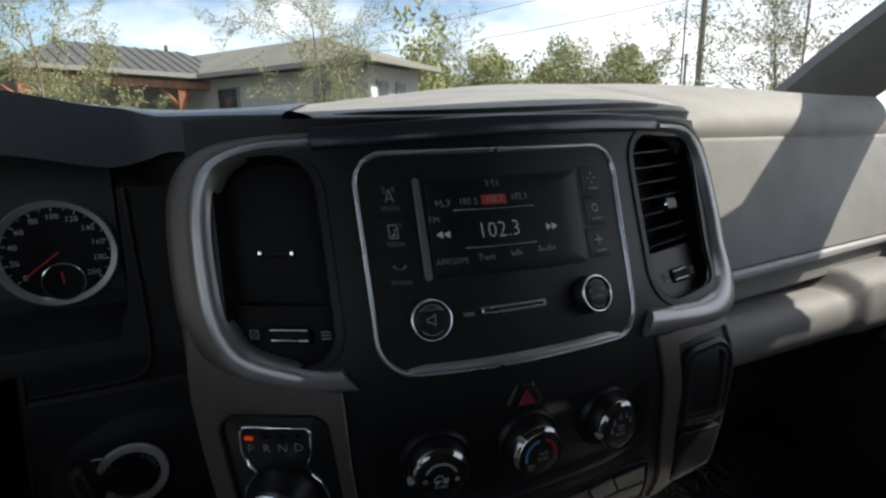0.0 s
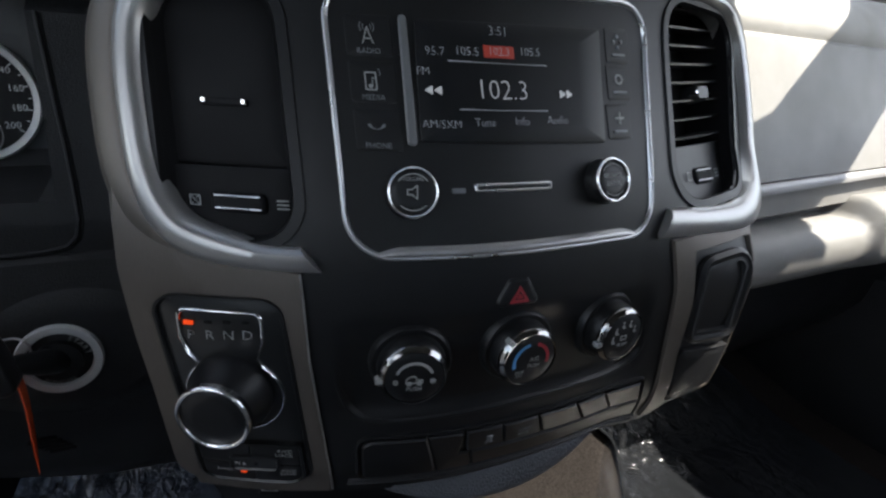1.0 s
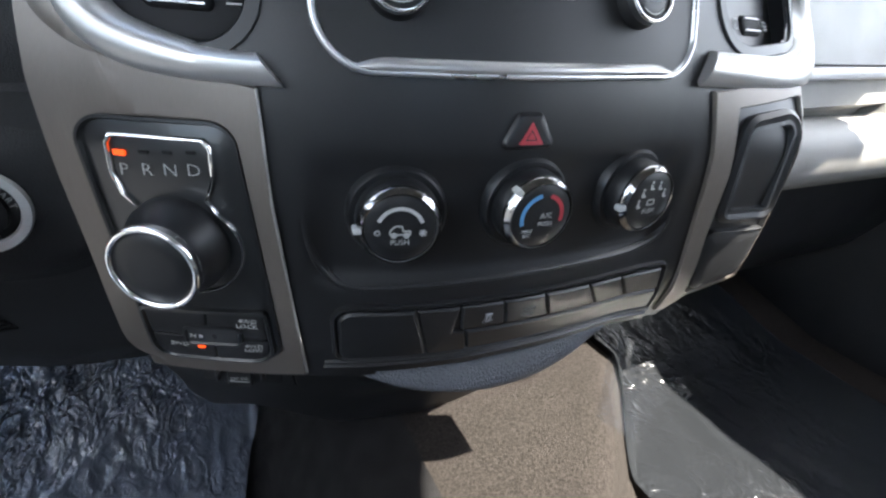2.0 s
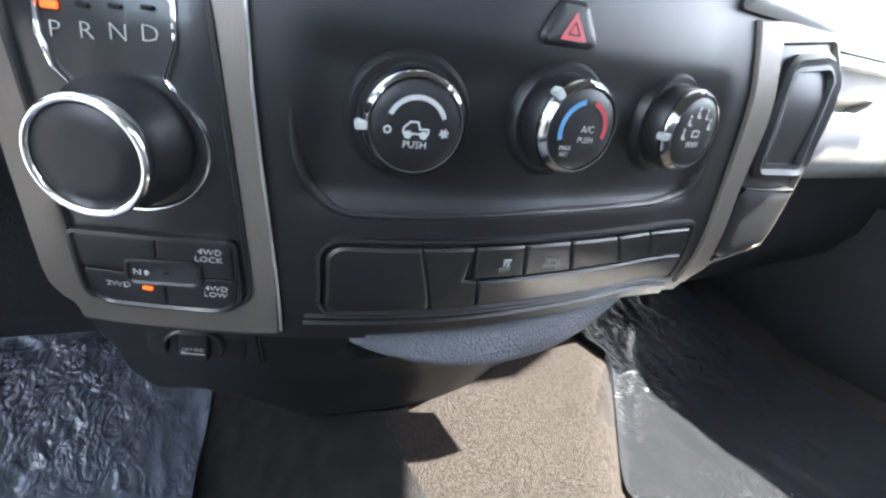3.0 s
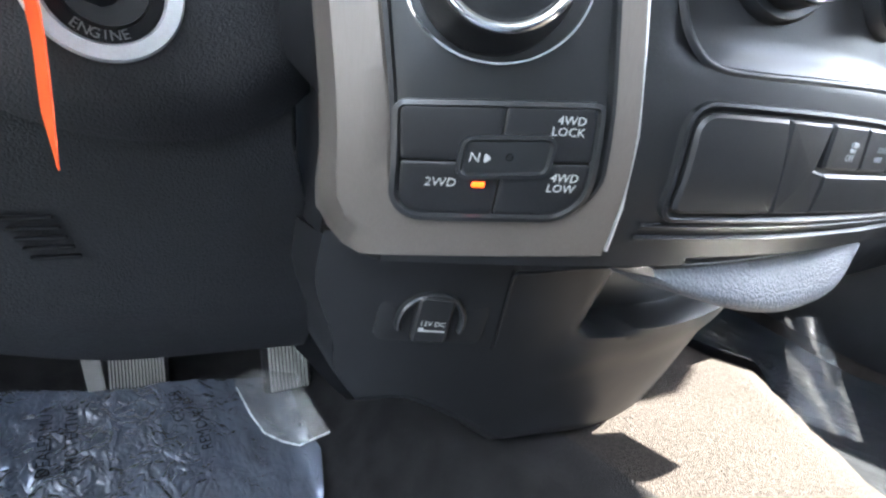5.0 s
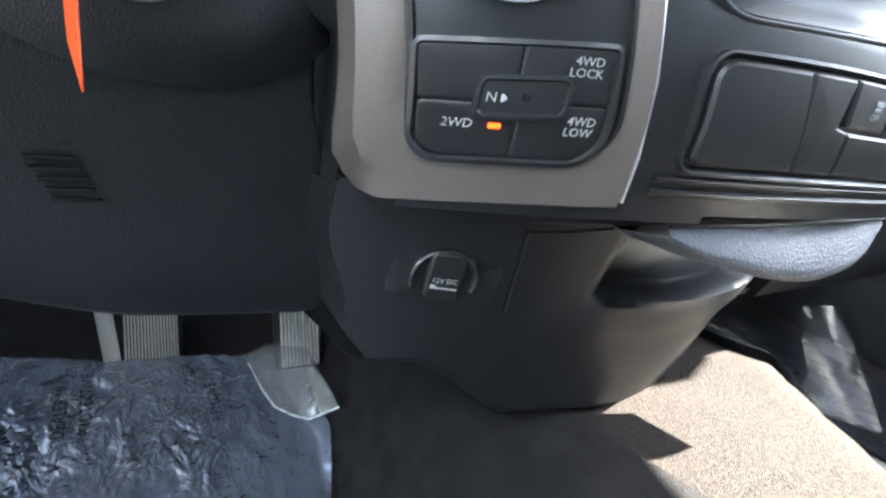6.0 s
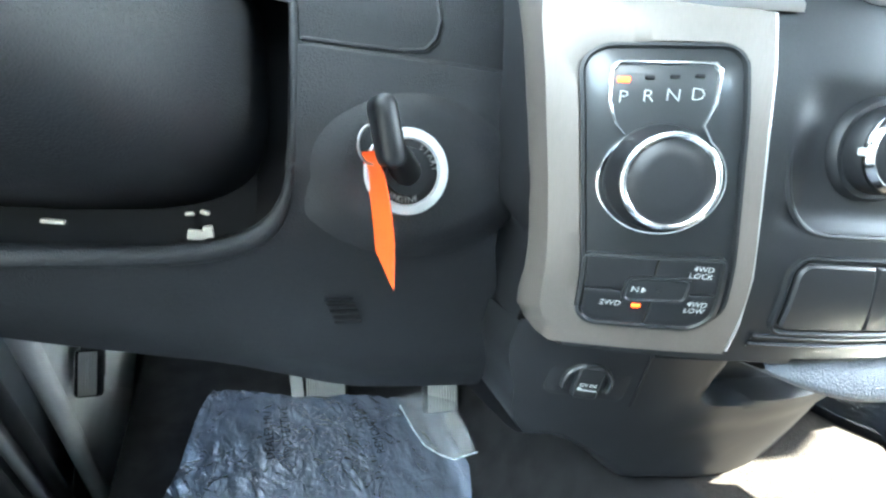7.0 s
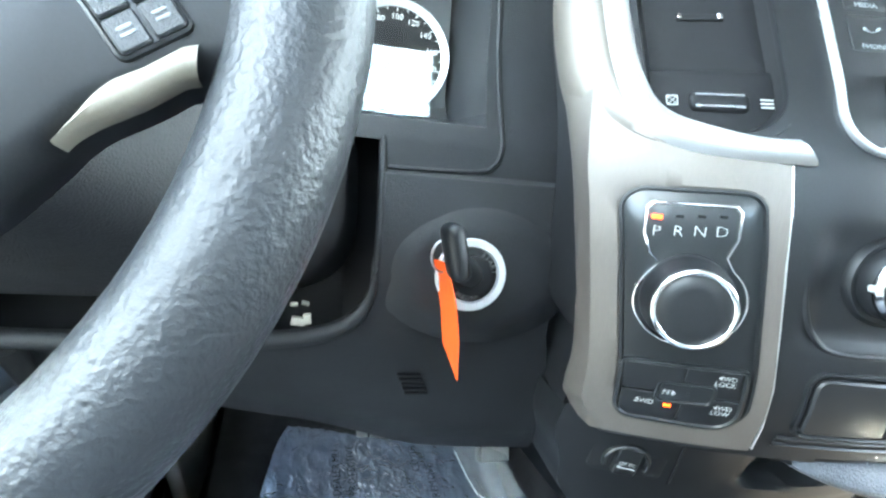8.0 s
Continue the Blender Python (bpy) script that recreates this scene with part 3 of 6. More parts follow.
# same trim down the passenger side, round the phone cubby
CUBBY = [(0.1755, 1.2585), (0.2185, 1.2585), (0.2240, 1.3310), (0.1745, 1.3250)]
cub_out = [(0.137, 1.350), (0.1445, 1.307), (0.1495, 1.25), (0.1555, 1.187), (0.1560, 1.160), (0.1640, 1.160), (0.176, 1.180), (0.219, 1.195), (0.2260, 1.24), (0.2330, 1.32), (0.2380, 1.354), (0.20, 1.354)]
cub_hole = [(0.1610, 1.338), (0.1668, 1.29), (0.1668, 1.24), (0.1720, 1.182), (0.2180, 1.1965), (0.2250, 1.24), (0.2320, 1.32), (0.2335, 1.346)]
part("side_surround", strip_between(cub_out, cub_hole, 0.003, 0.003), BRUSHED, stack, "brushed silver surround beside the phone cubby")


# the swept silver mouldings: an open C round each outer air vent
def sweep_c(points, width_in, width_out, profile, where=on_stack, skew=0.0, skew_start=0.0, drop=lambda f: 1.0):
    """Sweeps a profile of (across 0..1, height) along a path of (x, z), inner edge on its left."""
    bm = bmesh.new()
    loops = []
    n = len(points)
    for i, (x, z) in enumerate(points):
        x0, z0 = points[max(i - 1, 0)]
        x1, z1 = points[min(i + 1, n - 1)]
        d = math.hypot(x1 - x0, z1 - z0)
        nx, nz = -(z1 - z0) / d, (x1 - x0) / d
        f = i / (n - 1)
        wi = width_in(f)
        wo = width_out(f)
        sk = skew * smooth(0.93, 1.0, f) + skew_start * smooth(0.07, 0.0, f)
        loops.append([where(x + sk * u + nx * (wi - (wi + wo) * u), z + nz * (wi - (wi + wo) * u), w * drop(f) if w < 0 else w) for u, w in profile])
    rows_v = loft(bm, loops, closed=False)
    bm.faces.new(rows_v[0])
    bm.faces.new(rows_v[-1])
    return bm


def catmull(pts, n):
    out = []
    P = [pts[0], *pts, pts[-1]]
    for i in range(1, len(P) - 2):
        for k in range(n):
            t = k / n
            out.append(tuple(0.5 * (2 * P[i][a] + (P[i + 1][a] - P[i - 1][a]) * t + (2 * P[i - 1][a] - 5 * P[i][a] + 4 * P[i + 1][a] - P[i + 2][a]) * t * t
                                    + (3 * P[i][a] - P[i - 1][a] - 3 * P[i + 1][a] + P[i + 2][a]) * t ** 3) for a in (0, 1)))
    out.append(tuple(pts[-1]))
    return out


C_PROFILE = [(0.0, -0.016), (0.03, -0.004), (0.16, 0.0055), (0.35, 0.0085), (0.62, 0.0085), (0.86, 0.0065), (1.0, 0.0025)]
BAND_PROFILE = [(0.0, 0.0036), (0.05, 0.0046), (0.12, 0.0048), (0.42, 0.0034), (0.70, -0.005), (0.88, -0.016), (1.0, -0.034)]
BAR_PROFILE = [(0.0, 0.002), (0.05, 0.0045), (0.12, 0.0052), (0.5, 0.006), (0.85, 0.004), (1.0, -0.004)]
LEFT_C = catmull([(-0.163, 1.5355), (-0.200, 1.5330), (-0.230, 1.5240), (-0.2465, 1.508), (-0.2535, 1.480), (-0.2545, 1.44), (-0.2515, 1.402), (-0.241, 1.376), (-0.223, 1.3625), (-0.195, 1.3575), (-0.163, 1.3568)], 8)
part("left_vent_moulding", sweep_c(LEFT_C, lambda f: 0.005 + 0.0035 * f + 0.0065 * smooth(0.12, 0.32, f) * smooth(0.98, 0.80, f), lambda f: 0.0045 + 0.0045 * smooth(0.55, 0.75, f), C_PROFILE, skew=0.013), SILVER, stack, "swept satin silver moulding", 40)
part("left_outer_band", sweep_c(LEFT_C[:66], lambda f: -0.0030, lambda f: 0.0140 + 0.0225 * smooth(0.1, 0.48, f) * smooth(1.0, 0.80, f), BAND_PROFILE, drop=lambda f: 0.22 + 0.78 * smooth(0.12, 0.45, f)), BRUSHED, stack, "brushed silver outer band", 40)
RIGHT_C = catmull([(0.133, 1.3700), (0.180, 1.3680), (0.225, 1.3675), (0.262, 1.373), (0.287, 1.390), (0.302, 1.42), (0.310, 1.465), (0.309, 1.505), (0.297, 1.530), (0.268, 1.5440), (0.225, 1.5470), (0.205, 1.5475)], 8)
part("right_vent_moulding", sweep_c(RIGHT_C, lambda f: 0.008 - 0.003 * f + 0.0105 * smooth(0.12, 0.36, f) * smooth(0.90, 0.70, f), lambda f: 0.0170 - 0.0125 * smooth(0.22, 0.55, f), C_PROFILE, skew_start=-0.014), SILVER, stack, "swept satin silver moulding", 40)
part("right_outer_band", sweep_c(RIGHT_C[24:], lambda f: -0.0045, lambda f: 0.0125 + 0.004 * math.sin(math.pi * f), BAR_PROFILE), BRUSHED, stack, "brushed silver outer band", 40)
TOP_BAR = [(0.204, 1.549), (0.15, 1.5495), (0.08, 1.549), (0.0, 1.5475), (-0.08, 1.543), (-0.13, 1.5395), (-0.1625, 1.5375)]
part("top_bar", sweep_c(catmull(TOP_BAR, 8), lambda f: 0.0055, lambda f: 0.0135, BAR_PROFILE), DARK_BAR, stack, "dark blue-grey bar between the silver mouldings", 40)

# crisp lower edge of the climate recess
POD = catmull([(-0.1475, 1.300), (-0.1450, 1.270), (-0.1395, 1.248), (-0.1310, 1.235), (-0.1200, 1.2288), (-0.1000, 1.2275), (-0.0580, 1.2285), (0.0, 1.2305), (0.050, 1.2310), (0.090, 1.2320), (0.1130, 1.2370), (0.1245, 1.2470), (0.1290, 1.262)], 6)
loops = []
for i, (x, z) in enumerate(POD):
    (x0, z0), (x1, z1) = POD[max(i - 1, 0)], POD[min(i + 1, len(POD) - 1)]
    n = math.hypot(x1 - x0, z1 - z0)
    nx, nz = -(z1 - z0) / n, (x1 - x0) / n
    k = smooth(0.0, 0.2, i / (len(POD) - 1)) * smooth(1.0, 0.85, i / (len(POD) - 1))
    loops.append([on_stack(x + nx * q, z + nz * q, (w + 0.001) * k - 0.001) for q, w in ((-0.0016, -0.001), (-0.0006, 0.0003), (0.0004, 0.0006), (0.0018, -0.0004), (0.0032, -0.0036))])
bm = bmesh.new()
loft(bm, loops, closed=False)
part("recess_edge", bm, SATIN_BLACK, stack, "crisp edge of the climate recess", 60)

# ---- lower dash under the stack ----


def under_y(x, z):
    return 0.349 + (1.14 - z) * 0.52 + 1.05 * (x + 0.01) ** 2


def under_bottom(x):
    return 1.036 - 0.058 * smooth(-0.216, -0.150, x) - 0.024 * smooth(-0.16, 0.03, x) + 0.150 * smooth(0.09, 0.30, x)


def under_left(z):
    return -0.246 + 0.018 * smooth(1.13, 1.07, z) + 0.058 * smooth(1.075, 0.975, z)


rows = []
for i in range(90):
    u = i / 89
    row = []
    for k in range(44):
        x = -0.246 + 0.536 * u
        zb = under_bottom(x)
        z = 1.150 + (zb - 1.150) * k / 43
        x = under_left(z) + (0.290 - under_left(z)) * u
        dip = 0.028 * smooth(-0.084, -0.056, x) * smooth(0.19, 0.12, x) * smooth(1.074, 1.083, z) * smooth(1.136, 1.122, z)
        bulge = 0.006 * smooth(-0.10, -0.06, x) * smooth(1.085, 1.072, z) * smooth(1.03, 1.06, z)
        row.append(Vector((x, under_y(x, z) + dip - bulge + 0.2 * max(0.0, x - 0.05) ** 2, z)))
    q = row[-1]
    row += [q + Vector((0, 0.012, -0.006)), q + Vector((0, 0.03, -0.008)), q + Vector((0, 0.20, -0.008))]
    rows.append(row)
part("lower_panel", sheet(rows), SATIN_BLACK, dashboard, "black plastic panel below the switches with a shallow bin", 60)
rows = [[Vector((under_left(z), under_y(under_left(z), z), z)), Vector((under_left(z) + 0.003, under_y(under_left(z), z) + 0.03, z)), Vector((under_left(z) + 0.010, under_y(under_left(z), z) + 0.08, z)), Vector((under_left(z) + 0.02, under_y(under_left(z), z) + 0.16, z))] for z in stations(1.034, 1.148, 10)]
part("lower_flank", sheet(rows), SATIN_BLACK, dashboard, "black side of the lower panel", 60)
rows = [[Vector((-0.2575 + d + 0.0115 * smooth(1.32, 1.15, z), y + b, z)) for d, b in ((0, 0), (0.0045, 0.03), (0.012, 0.06), (0.030, 0.14))] for y, z in [(max(0.375, face_y(-0.2575, z) + 0.022), z) for z in stations(1.148, 1.49, 16)]]
part("stack_flank", sheet(rows), SATIN_BLACK, dashboard, "black side wall of the centre stack")
# the line between the outlet panel and the bin panel
rows = [[Vector((x - 0.0009, under_y(x, z) - 0.0006, z)), Vector((x + 0.0009, under_y(x, z) - 0.0006, z))] for x, z in [(-0.149 + 0.010 * f, 1.128 - 0.056 * f) for f in stations(0, 1, 10)]]
part("panel_seam", sheet(rows), DEEP_BLACK, dashboard)
edge = [(-0.1375, 1.074), (-0.1470, 1.1245), (-0.1455, 1.1262)] + [(x, 1.1262 + 0.004 * smooth(-0.14, -0.08, x)) for x in stations(-0.142, -0.085, 12)]
part("door_edge", tube([(x, under_y(x, z) - 0.0005, z) for x, z in edge], 0.0009, 8), SATIN_BLACK, dashboard, "rounded edge of the bin door")
# seams
rows = []
for x in stations(-0.172, 0.13, 40):
    z = 1.1385 + 0.009 * (x + 0.128) / 0.254
    rows.append([Vector((x, face_y(x, z) + 0.008, z + 0.0012)), Vector((x, face_y(x, z) + 0.008, z - 0.0012))])
part("panel_seam", sheet(rows), DEEP_BLACK, dashboard)
# the padded lip
lip = thing("padded_bin_lip", (0.03, 0.34, 1.12), "slate grey grained padded lip of the centre bin", "trim")
rows = []
for i, x in enumerate(stations(-0.100, 0.128, 60)):
    u = i / 59
    s = math.sin(math.pi * (0.02 + 0.97 * u)) ** 0.7
    zt = 1.1365 + 0.005 * u
    zb = zt - 0.001 - 0.027 * s
    yt, yb = face_y(x, zt) + 0.010, face_y(x, zt) + 0.010 - 0.013 * s
    rows.append([Vector((x, yt + 0.02, zt + 0.001)), Vector((x, yt, zt)), Vector((x, yt + (yb - yt) * 0.5, zt + (zb - zt) * 0.45)), Vector((x, yb, zt + (zb - zt) * 0.82)), Vector((x, yb + 0.001, zb)),
                 Vector((x, yb + 0.006, zb - 0.004 * s)), Vector((x, yb + 0.03, zb - 0.003 * s)), Vector((x, yb + 0.06, zb + 0.003))])
part("pad", sheet(rows), PAD_GREY, lip, "", 60)
part("welt", tube([r[1] + Vector((0, -0.001, 0.0004)) for r in rows], 0.0009, 6), SATIN_BLACK, lip, "thin dark welt along the top")

# ---- radio ----
radio = thing("car_radio", tuple(on_stack(-0.01, 1.36)), "black touchscreen car radio in a chrome-edged bezel", "radio")
BEZEL = [(-0.1345, 1.358), (0.106, 1.3595), (0.1215, 1.5305), (-0.134, 1.5275)]
BEZ_R = [0.028, 0.026, 0.024, 0.026]
part("chrome_bezel", panel(BEZEL, BEZ_R, [(0.0020, -0.001), (0.0018, 0.003), (0.0010, 0.0046), (-0.0002, 0.0049), (-0.0012, 0.0040), (-0.0022, 0.001)], cap=False, seg=12), SOFT_CHROME, radio, "polished chrome edge", 60)
bm = bmesh.new()
low = [[on_stack(x, 1.3575 + 0.006 * (x + 0.1345) * 1.04 / 0.9 + 0.0002 + a * k, 0.0022 + w * k) for a, w in ((0.0, 0.001), (0.0012, 0.0032), (0.003, 0.0040), (0.0055, 0.0030), (0.0075, 0.0))] for x, k in [(x, smooth(0.118, 0.085, abs(x + 0.014))) for x in stations(-0.118, 0.090, 40)]]
loft(bm, low, closed=False)
part("chrome_sill", bm, SILVER, radio, "broad satin lower edge", 80)
bm = bmesh.new()
loops = [[on_stack(x * f + cx0 * (1 - f), z * f + 1.444 * (1 - f), 0.0022) for x, z in rpoly(BEZEL, BEZ_R, -0.0018, 8, 10)] for cx0 in (-0.01,) for f in (1.0, 0.8, 0.6, 0.4, 0.2, 0.02)]
loft(bm, loops, True, False, True)
part("faceplate", bm, FACEPLATE, radio, "black faceplate")
screen = part("screen", panel([(-0.083, 1.430), (0.063, 1.4285), (0.068, 1.5085), (-0.0795, 1.505)], 0.002, [(0, 0.001), (0, 0.0034), (-0.0006, 0.0038)], seg=3), LCD, radio, "dark glass screen showing radio station 102.3")


def on_radio(x, z, w=0.0):
    return on_stack(x, z, 0.0040 + w)


def on_plate(x, z, w=0.0):
    return on_stack(x, z, 0.0024 + w)


for text, x, z, size, mat in (("102.3", -0.0225, 1.4625, 0.0182, LCD_TEXT), ("3:51", -0.022, 1.5005, 0.0085, LCD_DIM), ("95.7", -0.068, 1.4855, 0.0078, LCD_DIM), ("105.5", -0.046, 1.4865, 0.0078, LCD_DIM),
                              ("102.3", -0.0225, 1.4875, 0.0075, LCD_DIM), ("105.5", 0.002, 1.4885, 0.0078, LCD_DIM), ("FM", -0.077, 1.473, 0.0072, LCD_DIM), ("AM/SXM", -0.068, 1.4405, 0.0072, LCD_DIM),
                              ("Tune", -0.038, 1.442, 0.0075, LCD_DIM), ("Info", -0.010, 1.443, 0.0075, LCD_DIM), ("Audio", 0.020, 1.444, 0.0075, LCD_DIM)):
    part("screen_text", lettering(text, x, z, size, on_radio, 0.0002, thin=0.022), mat, screen)
for x, s in ((-0.0745, -1), (-0.0685, -1), (0.0265, 1), (0.0325, 1)):
    part("seek_arrow", panel([(x - 0.0025 * s, 1.4585), (x + 0.003 * s, 1.4615), (x - 0.0025 * s, 1.4645)][::s], 0.0003, [(0, 0), (0, 0.0003)], on_radio, seg=1), LCD_TEXT, screen)
part("tuned_band", bar(-0.034, 1.4835, -0.011, 1.4915, on_radio, -0.0004, -0.0002), LCD_RED, screen)
part("screen_rule", bar(-0.060, 1.4799, 0.015, 1.4803, on_radio, 0, 0.0002, 0.0001), LCD_DIM, screen)
part("screen_rule", bar(-0.055, 1.4499, 0.012, 1.4503, on_radio, 0, 0.0002, 0.0001), LCD_DIM, screen)
part("grey_bar", panel([(-0.0915, 1.4275), (-0.0855, 1.4275), (-0.0845, 1.507), (-0.0895, 1.507)], 0.0024, [(0, 0.001), (0, 0.0036), (-0.0008, 0.0044)], seg=4), material("grey_divider", (0.13, 0.135, 0.14), 0.35, vary=0.05), radio, "dark grey divider bar")
for k, z in enumerate((1.4935, 1.4655, 1.4365)):
    part("radio_button", panel(rect(-0.123, z - 0.0125, -0.0945, z + 0.0125), 0.002, [(0, 0.001), (0, 0.0024), (-0.0004, 0.0027)], seg=2), FACEPLATE, radio)
    x = -0.1095
    if k == 0:
        # a mast with waves
        for foot in (-0.0032, 0.0032):
            part("button_icon", tube([on_plate(x + foot, z - 0.0050, 0.0007), on_plate(x, z + 0.0050, 0.0007)], 0.00045, 6), PRINT, radio)
        part("button_icon", bar(x - 0.0022, z - 0.0024, x + 0.0022, z - 0.0016, on_plate, 0, 0.0008), PRINT, radio)
        for side in (-1, 1):
            for r in (0.0026, 0.0044):
                wave = [radians(90 - side * 90 + d) for d in stations(-38, 38, 7)]
                part("button_icon", tube([on_plate(x + r * math.cos(d), z + 0.0050 + r * math.sin(d), 0.0007) for d in wave], 0.0003, 6), DIM_PRINT, radio)
    elif k == 1:
        # a player with a note and a wave
        part("button_icon", panel(rect(x - 0.0045, z - 0.0052, x + 0.0030, z + 0.0060), 0.001, [(0, 0.0026), (0, 0.0030), (-0.0009, 0.0030), (-0.0009, 0.0026)], cap=False, seg=2), PRINT, radio)
        part("button_icon", lathe([(0.0014, 0), (0.0014, 0.0005)], stack_frame(x - 0.0010, z - 0.0026, 0.0027), 12), PRINT, radio)
        part("button_icon", tube([on_plate(x + 0.0002, z - 0.0026, 0.0007), on_plate(x + 0.0002, z + 0.0026, 0.0007), on_plate(x + 0.0022, z + 0.0018, 0.0007)], 0.0004, 6), PRINT, radio)
        part("button_icon", tube([on_plate(x + 0.0030 + 0.0024 * math.cos(d), z + 0.0050 + 0.0030 * math.sin(d), 0.0007) for d in [radians(q) for q in stations(-30, 60, 7)]], 0.0003, 6), DIM_PRINT, radio)
    else:
        # a handset
        arc = [radians(d) for d in stations(205, 335, 11)]
        part("button_icon", tube([on_plate(x + 0.0052 * math.cos(d), z + 0.0056 + 0.0052 * math.sin(d), 0.0006) for d in arc], [0.0013, 0.0014, 0.0010, 0.0006, 0.0005, 0.0005, 0.0005, 0.0006, 0.0010, 0.0014, 0.0013], 6, flat=0.6), DIM_PRINT, radio)
    part("button_text", lettering(("RADIO", "MEDIA", "PHONE")[k], x, z - 0.0095, 0.0048, lambda a, b, w=0: on_stack(a, b, 0.0028 + w), 0.0002), DIM_PRINT, radio)
for k, (x, z) in enumerate(((0.0865, 1.4985), (0.0845, 1.4715), (0.0805, 1.4435))):
    part("radio_button", panel(rect(x - 0.0125, z - 0.0128, x + 0.0125, z + 0.0125), 0.002, [(0, 0.001), (0, 0.0024), (-0.0004, 0.0027)], seg=2), FACEPLATE, radio)
    if k == 2:
        for a, b in ((0.0045, 0.0008), (0.0008, 0.0045)):
            part("button_icon", bar(x - a, z + 0.002 - b, x + a, z + 0.002 + b, lambda p, q, w=0: on_stack(p, q, 0.0028 + w)), PRINT, radio)
    elif k == 1:
        part("button_icon", lathe([(0.0042, 0), (0.0042, 0.0005), (0.0026, 0.0005), (0.0026, 0)], stack_frame(x, z + 0.002, 0.0027), 20, cap_last=False), PRINT, radio)
    else:
        for a in range(4):
            c, s = math.cos(a * math.pi / 2), math.sin(a * math.pi / 2)
            part("button_icon", bar(x + 0.004 * c - 0.0013, z + 0.002 + 0.004 * s - 0.0013, x + 0.004 * c + 0.0013, z + 0.002 + 0.004 * s + 0.0013, lambda p, q, w=0: on_stack(p, q, 0.0028 + w)), DIM_PRINT, radio)
    part("button_text", bar(x - 0.007, z - 0.0085, x + 0.007, z - 0.0065, lambda p, q, w=0: on_stack(p, q, 0.0028 + w)), DIM_PRINT, radio)
part("disc_slot", panel(rect(-0.050, 1.3995, 0.0085, 1.4035), 0.0012, [(0.0008, 0.002), (0.0006, 0.0036), (-0.0002, 0.0042), (-0.001, 0.0036), (-0.0012, 0.0005)], cap=True, seg=3), SOFT_CHROME, radio, "thin chrome-edged slot")
part("slot_mark", bar(-0.066, 1.3985, -0.057, 1.4015, on_plate), DIM_PRINT, radio)


def dial(name, parent, m, r, height, ring, face_mat, skirt=0.0, ring_mat=CHROME):
    """A turned knob: skirt, body, chrome ring and a flat face."""
    body = part(name, lathe([(r + skirt, 0), (r + skirt * 0.9, height * 0.25), (r * 0.97, height * 0.5), (r * 0.95, height - 0.004), (r * 0.95, height - 0.001)], m, 48), SATIN_BLACK, parent, "", 50)
    part("chrome_ring", lathe([(r - ring / 2 + (ring / 2 + 0.0005) * math.cos(radians(a)), height - 0.0008 + 0.0020 * math.sin(radians(a)) - (0.003 if a < -30 else 0.0)) for a in (-45, -20, 10, 35, 60, 85, 110, 140, 170, 200)], m, 56, cap_last=False), ring_mat, body, "chrome ring", 60)
    part("knob_face", lathe([(r - ring - 0.0005, height - 0.0012), (r - ring - 0.0012, height - 0.0004), (r * 0.5, height), (0.0008, height + 0.0002)], m, 40), face_mat, body, "", 60)
    return body, on_plane(m @ Matrix.Translation((0, 0, height + 0.0002)))


for x, z, words in ((-0.093, 1.3985, "VOLUME"), (0.0560, 1.4015, "BROWSE")):
    m = stack_frame(x, z, 0.002)
    knob, top = dial("volume_knob" if words == "VOLUME" else "tuning_knob", radio, m, 0.0160, 0.0120, 0.0012, SATIN_BLACK, 0.001)
    if words == "VOLUME":
        part("knob_print", lettering("VOLUME", 0, 0.0082, 0.0036, top, 0.0002), PRINT, knob)
        part("knob_print", panel([(-0.004, -0.002), (-0.001, -0.002), (0.003, -0.005), (0.003, 0.005), (-0.001, 0.002), (-0.004, 0.002)], 0.0002, [(0, 0), (0, 0.0003), (-0.0007, 0.0003), (-0.0007, 0)], top, cap=False, seg=1), PRINT, knob)
    else:
        part("knob_print", lettering("BROWSE", 0, 0.003, 0.0045, top, 0.0002), PRINT, knob)
        part("knob_print", lettering("ENTER", 0, -0.003, 0.0045, top, 0.0002), PRINT, knob)
    for a0, a1 in ((1.25, 1.75), (0.2, 0.8)):
        bm = bmesh.new()
        loft(bm, [[top(rr * math.cos(math.pi * (a0 + (a1 - a0) * k / 12)), rr * math.sin(math.pi * (a0 + (a1 - a0) * k / 12)), 0.0002) for k in range(13)] for rr in (0.0112, 0.0119)], closed=False)
        part("knob_arc", bm, PRINT, knob)

# ---- air vents ----


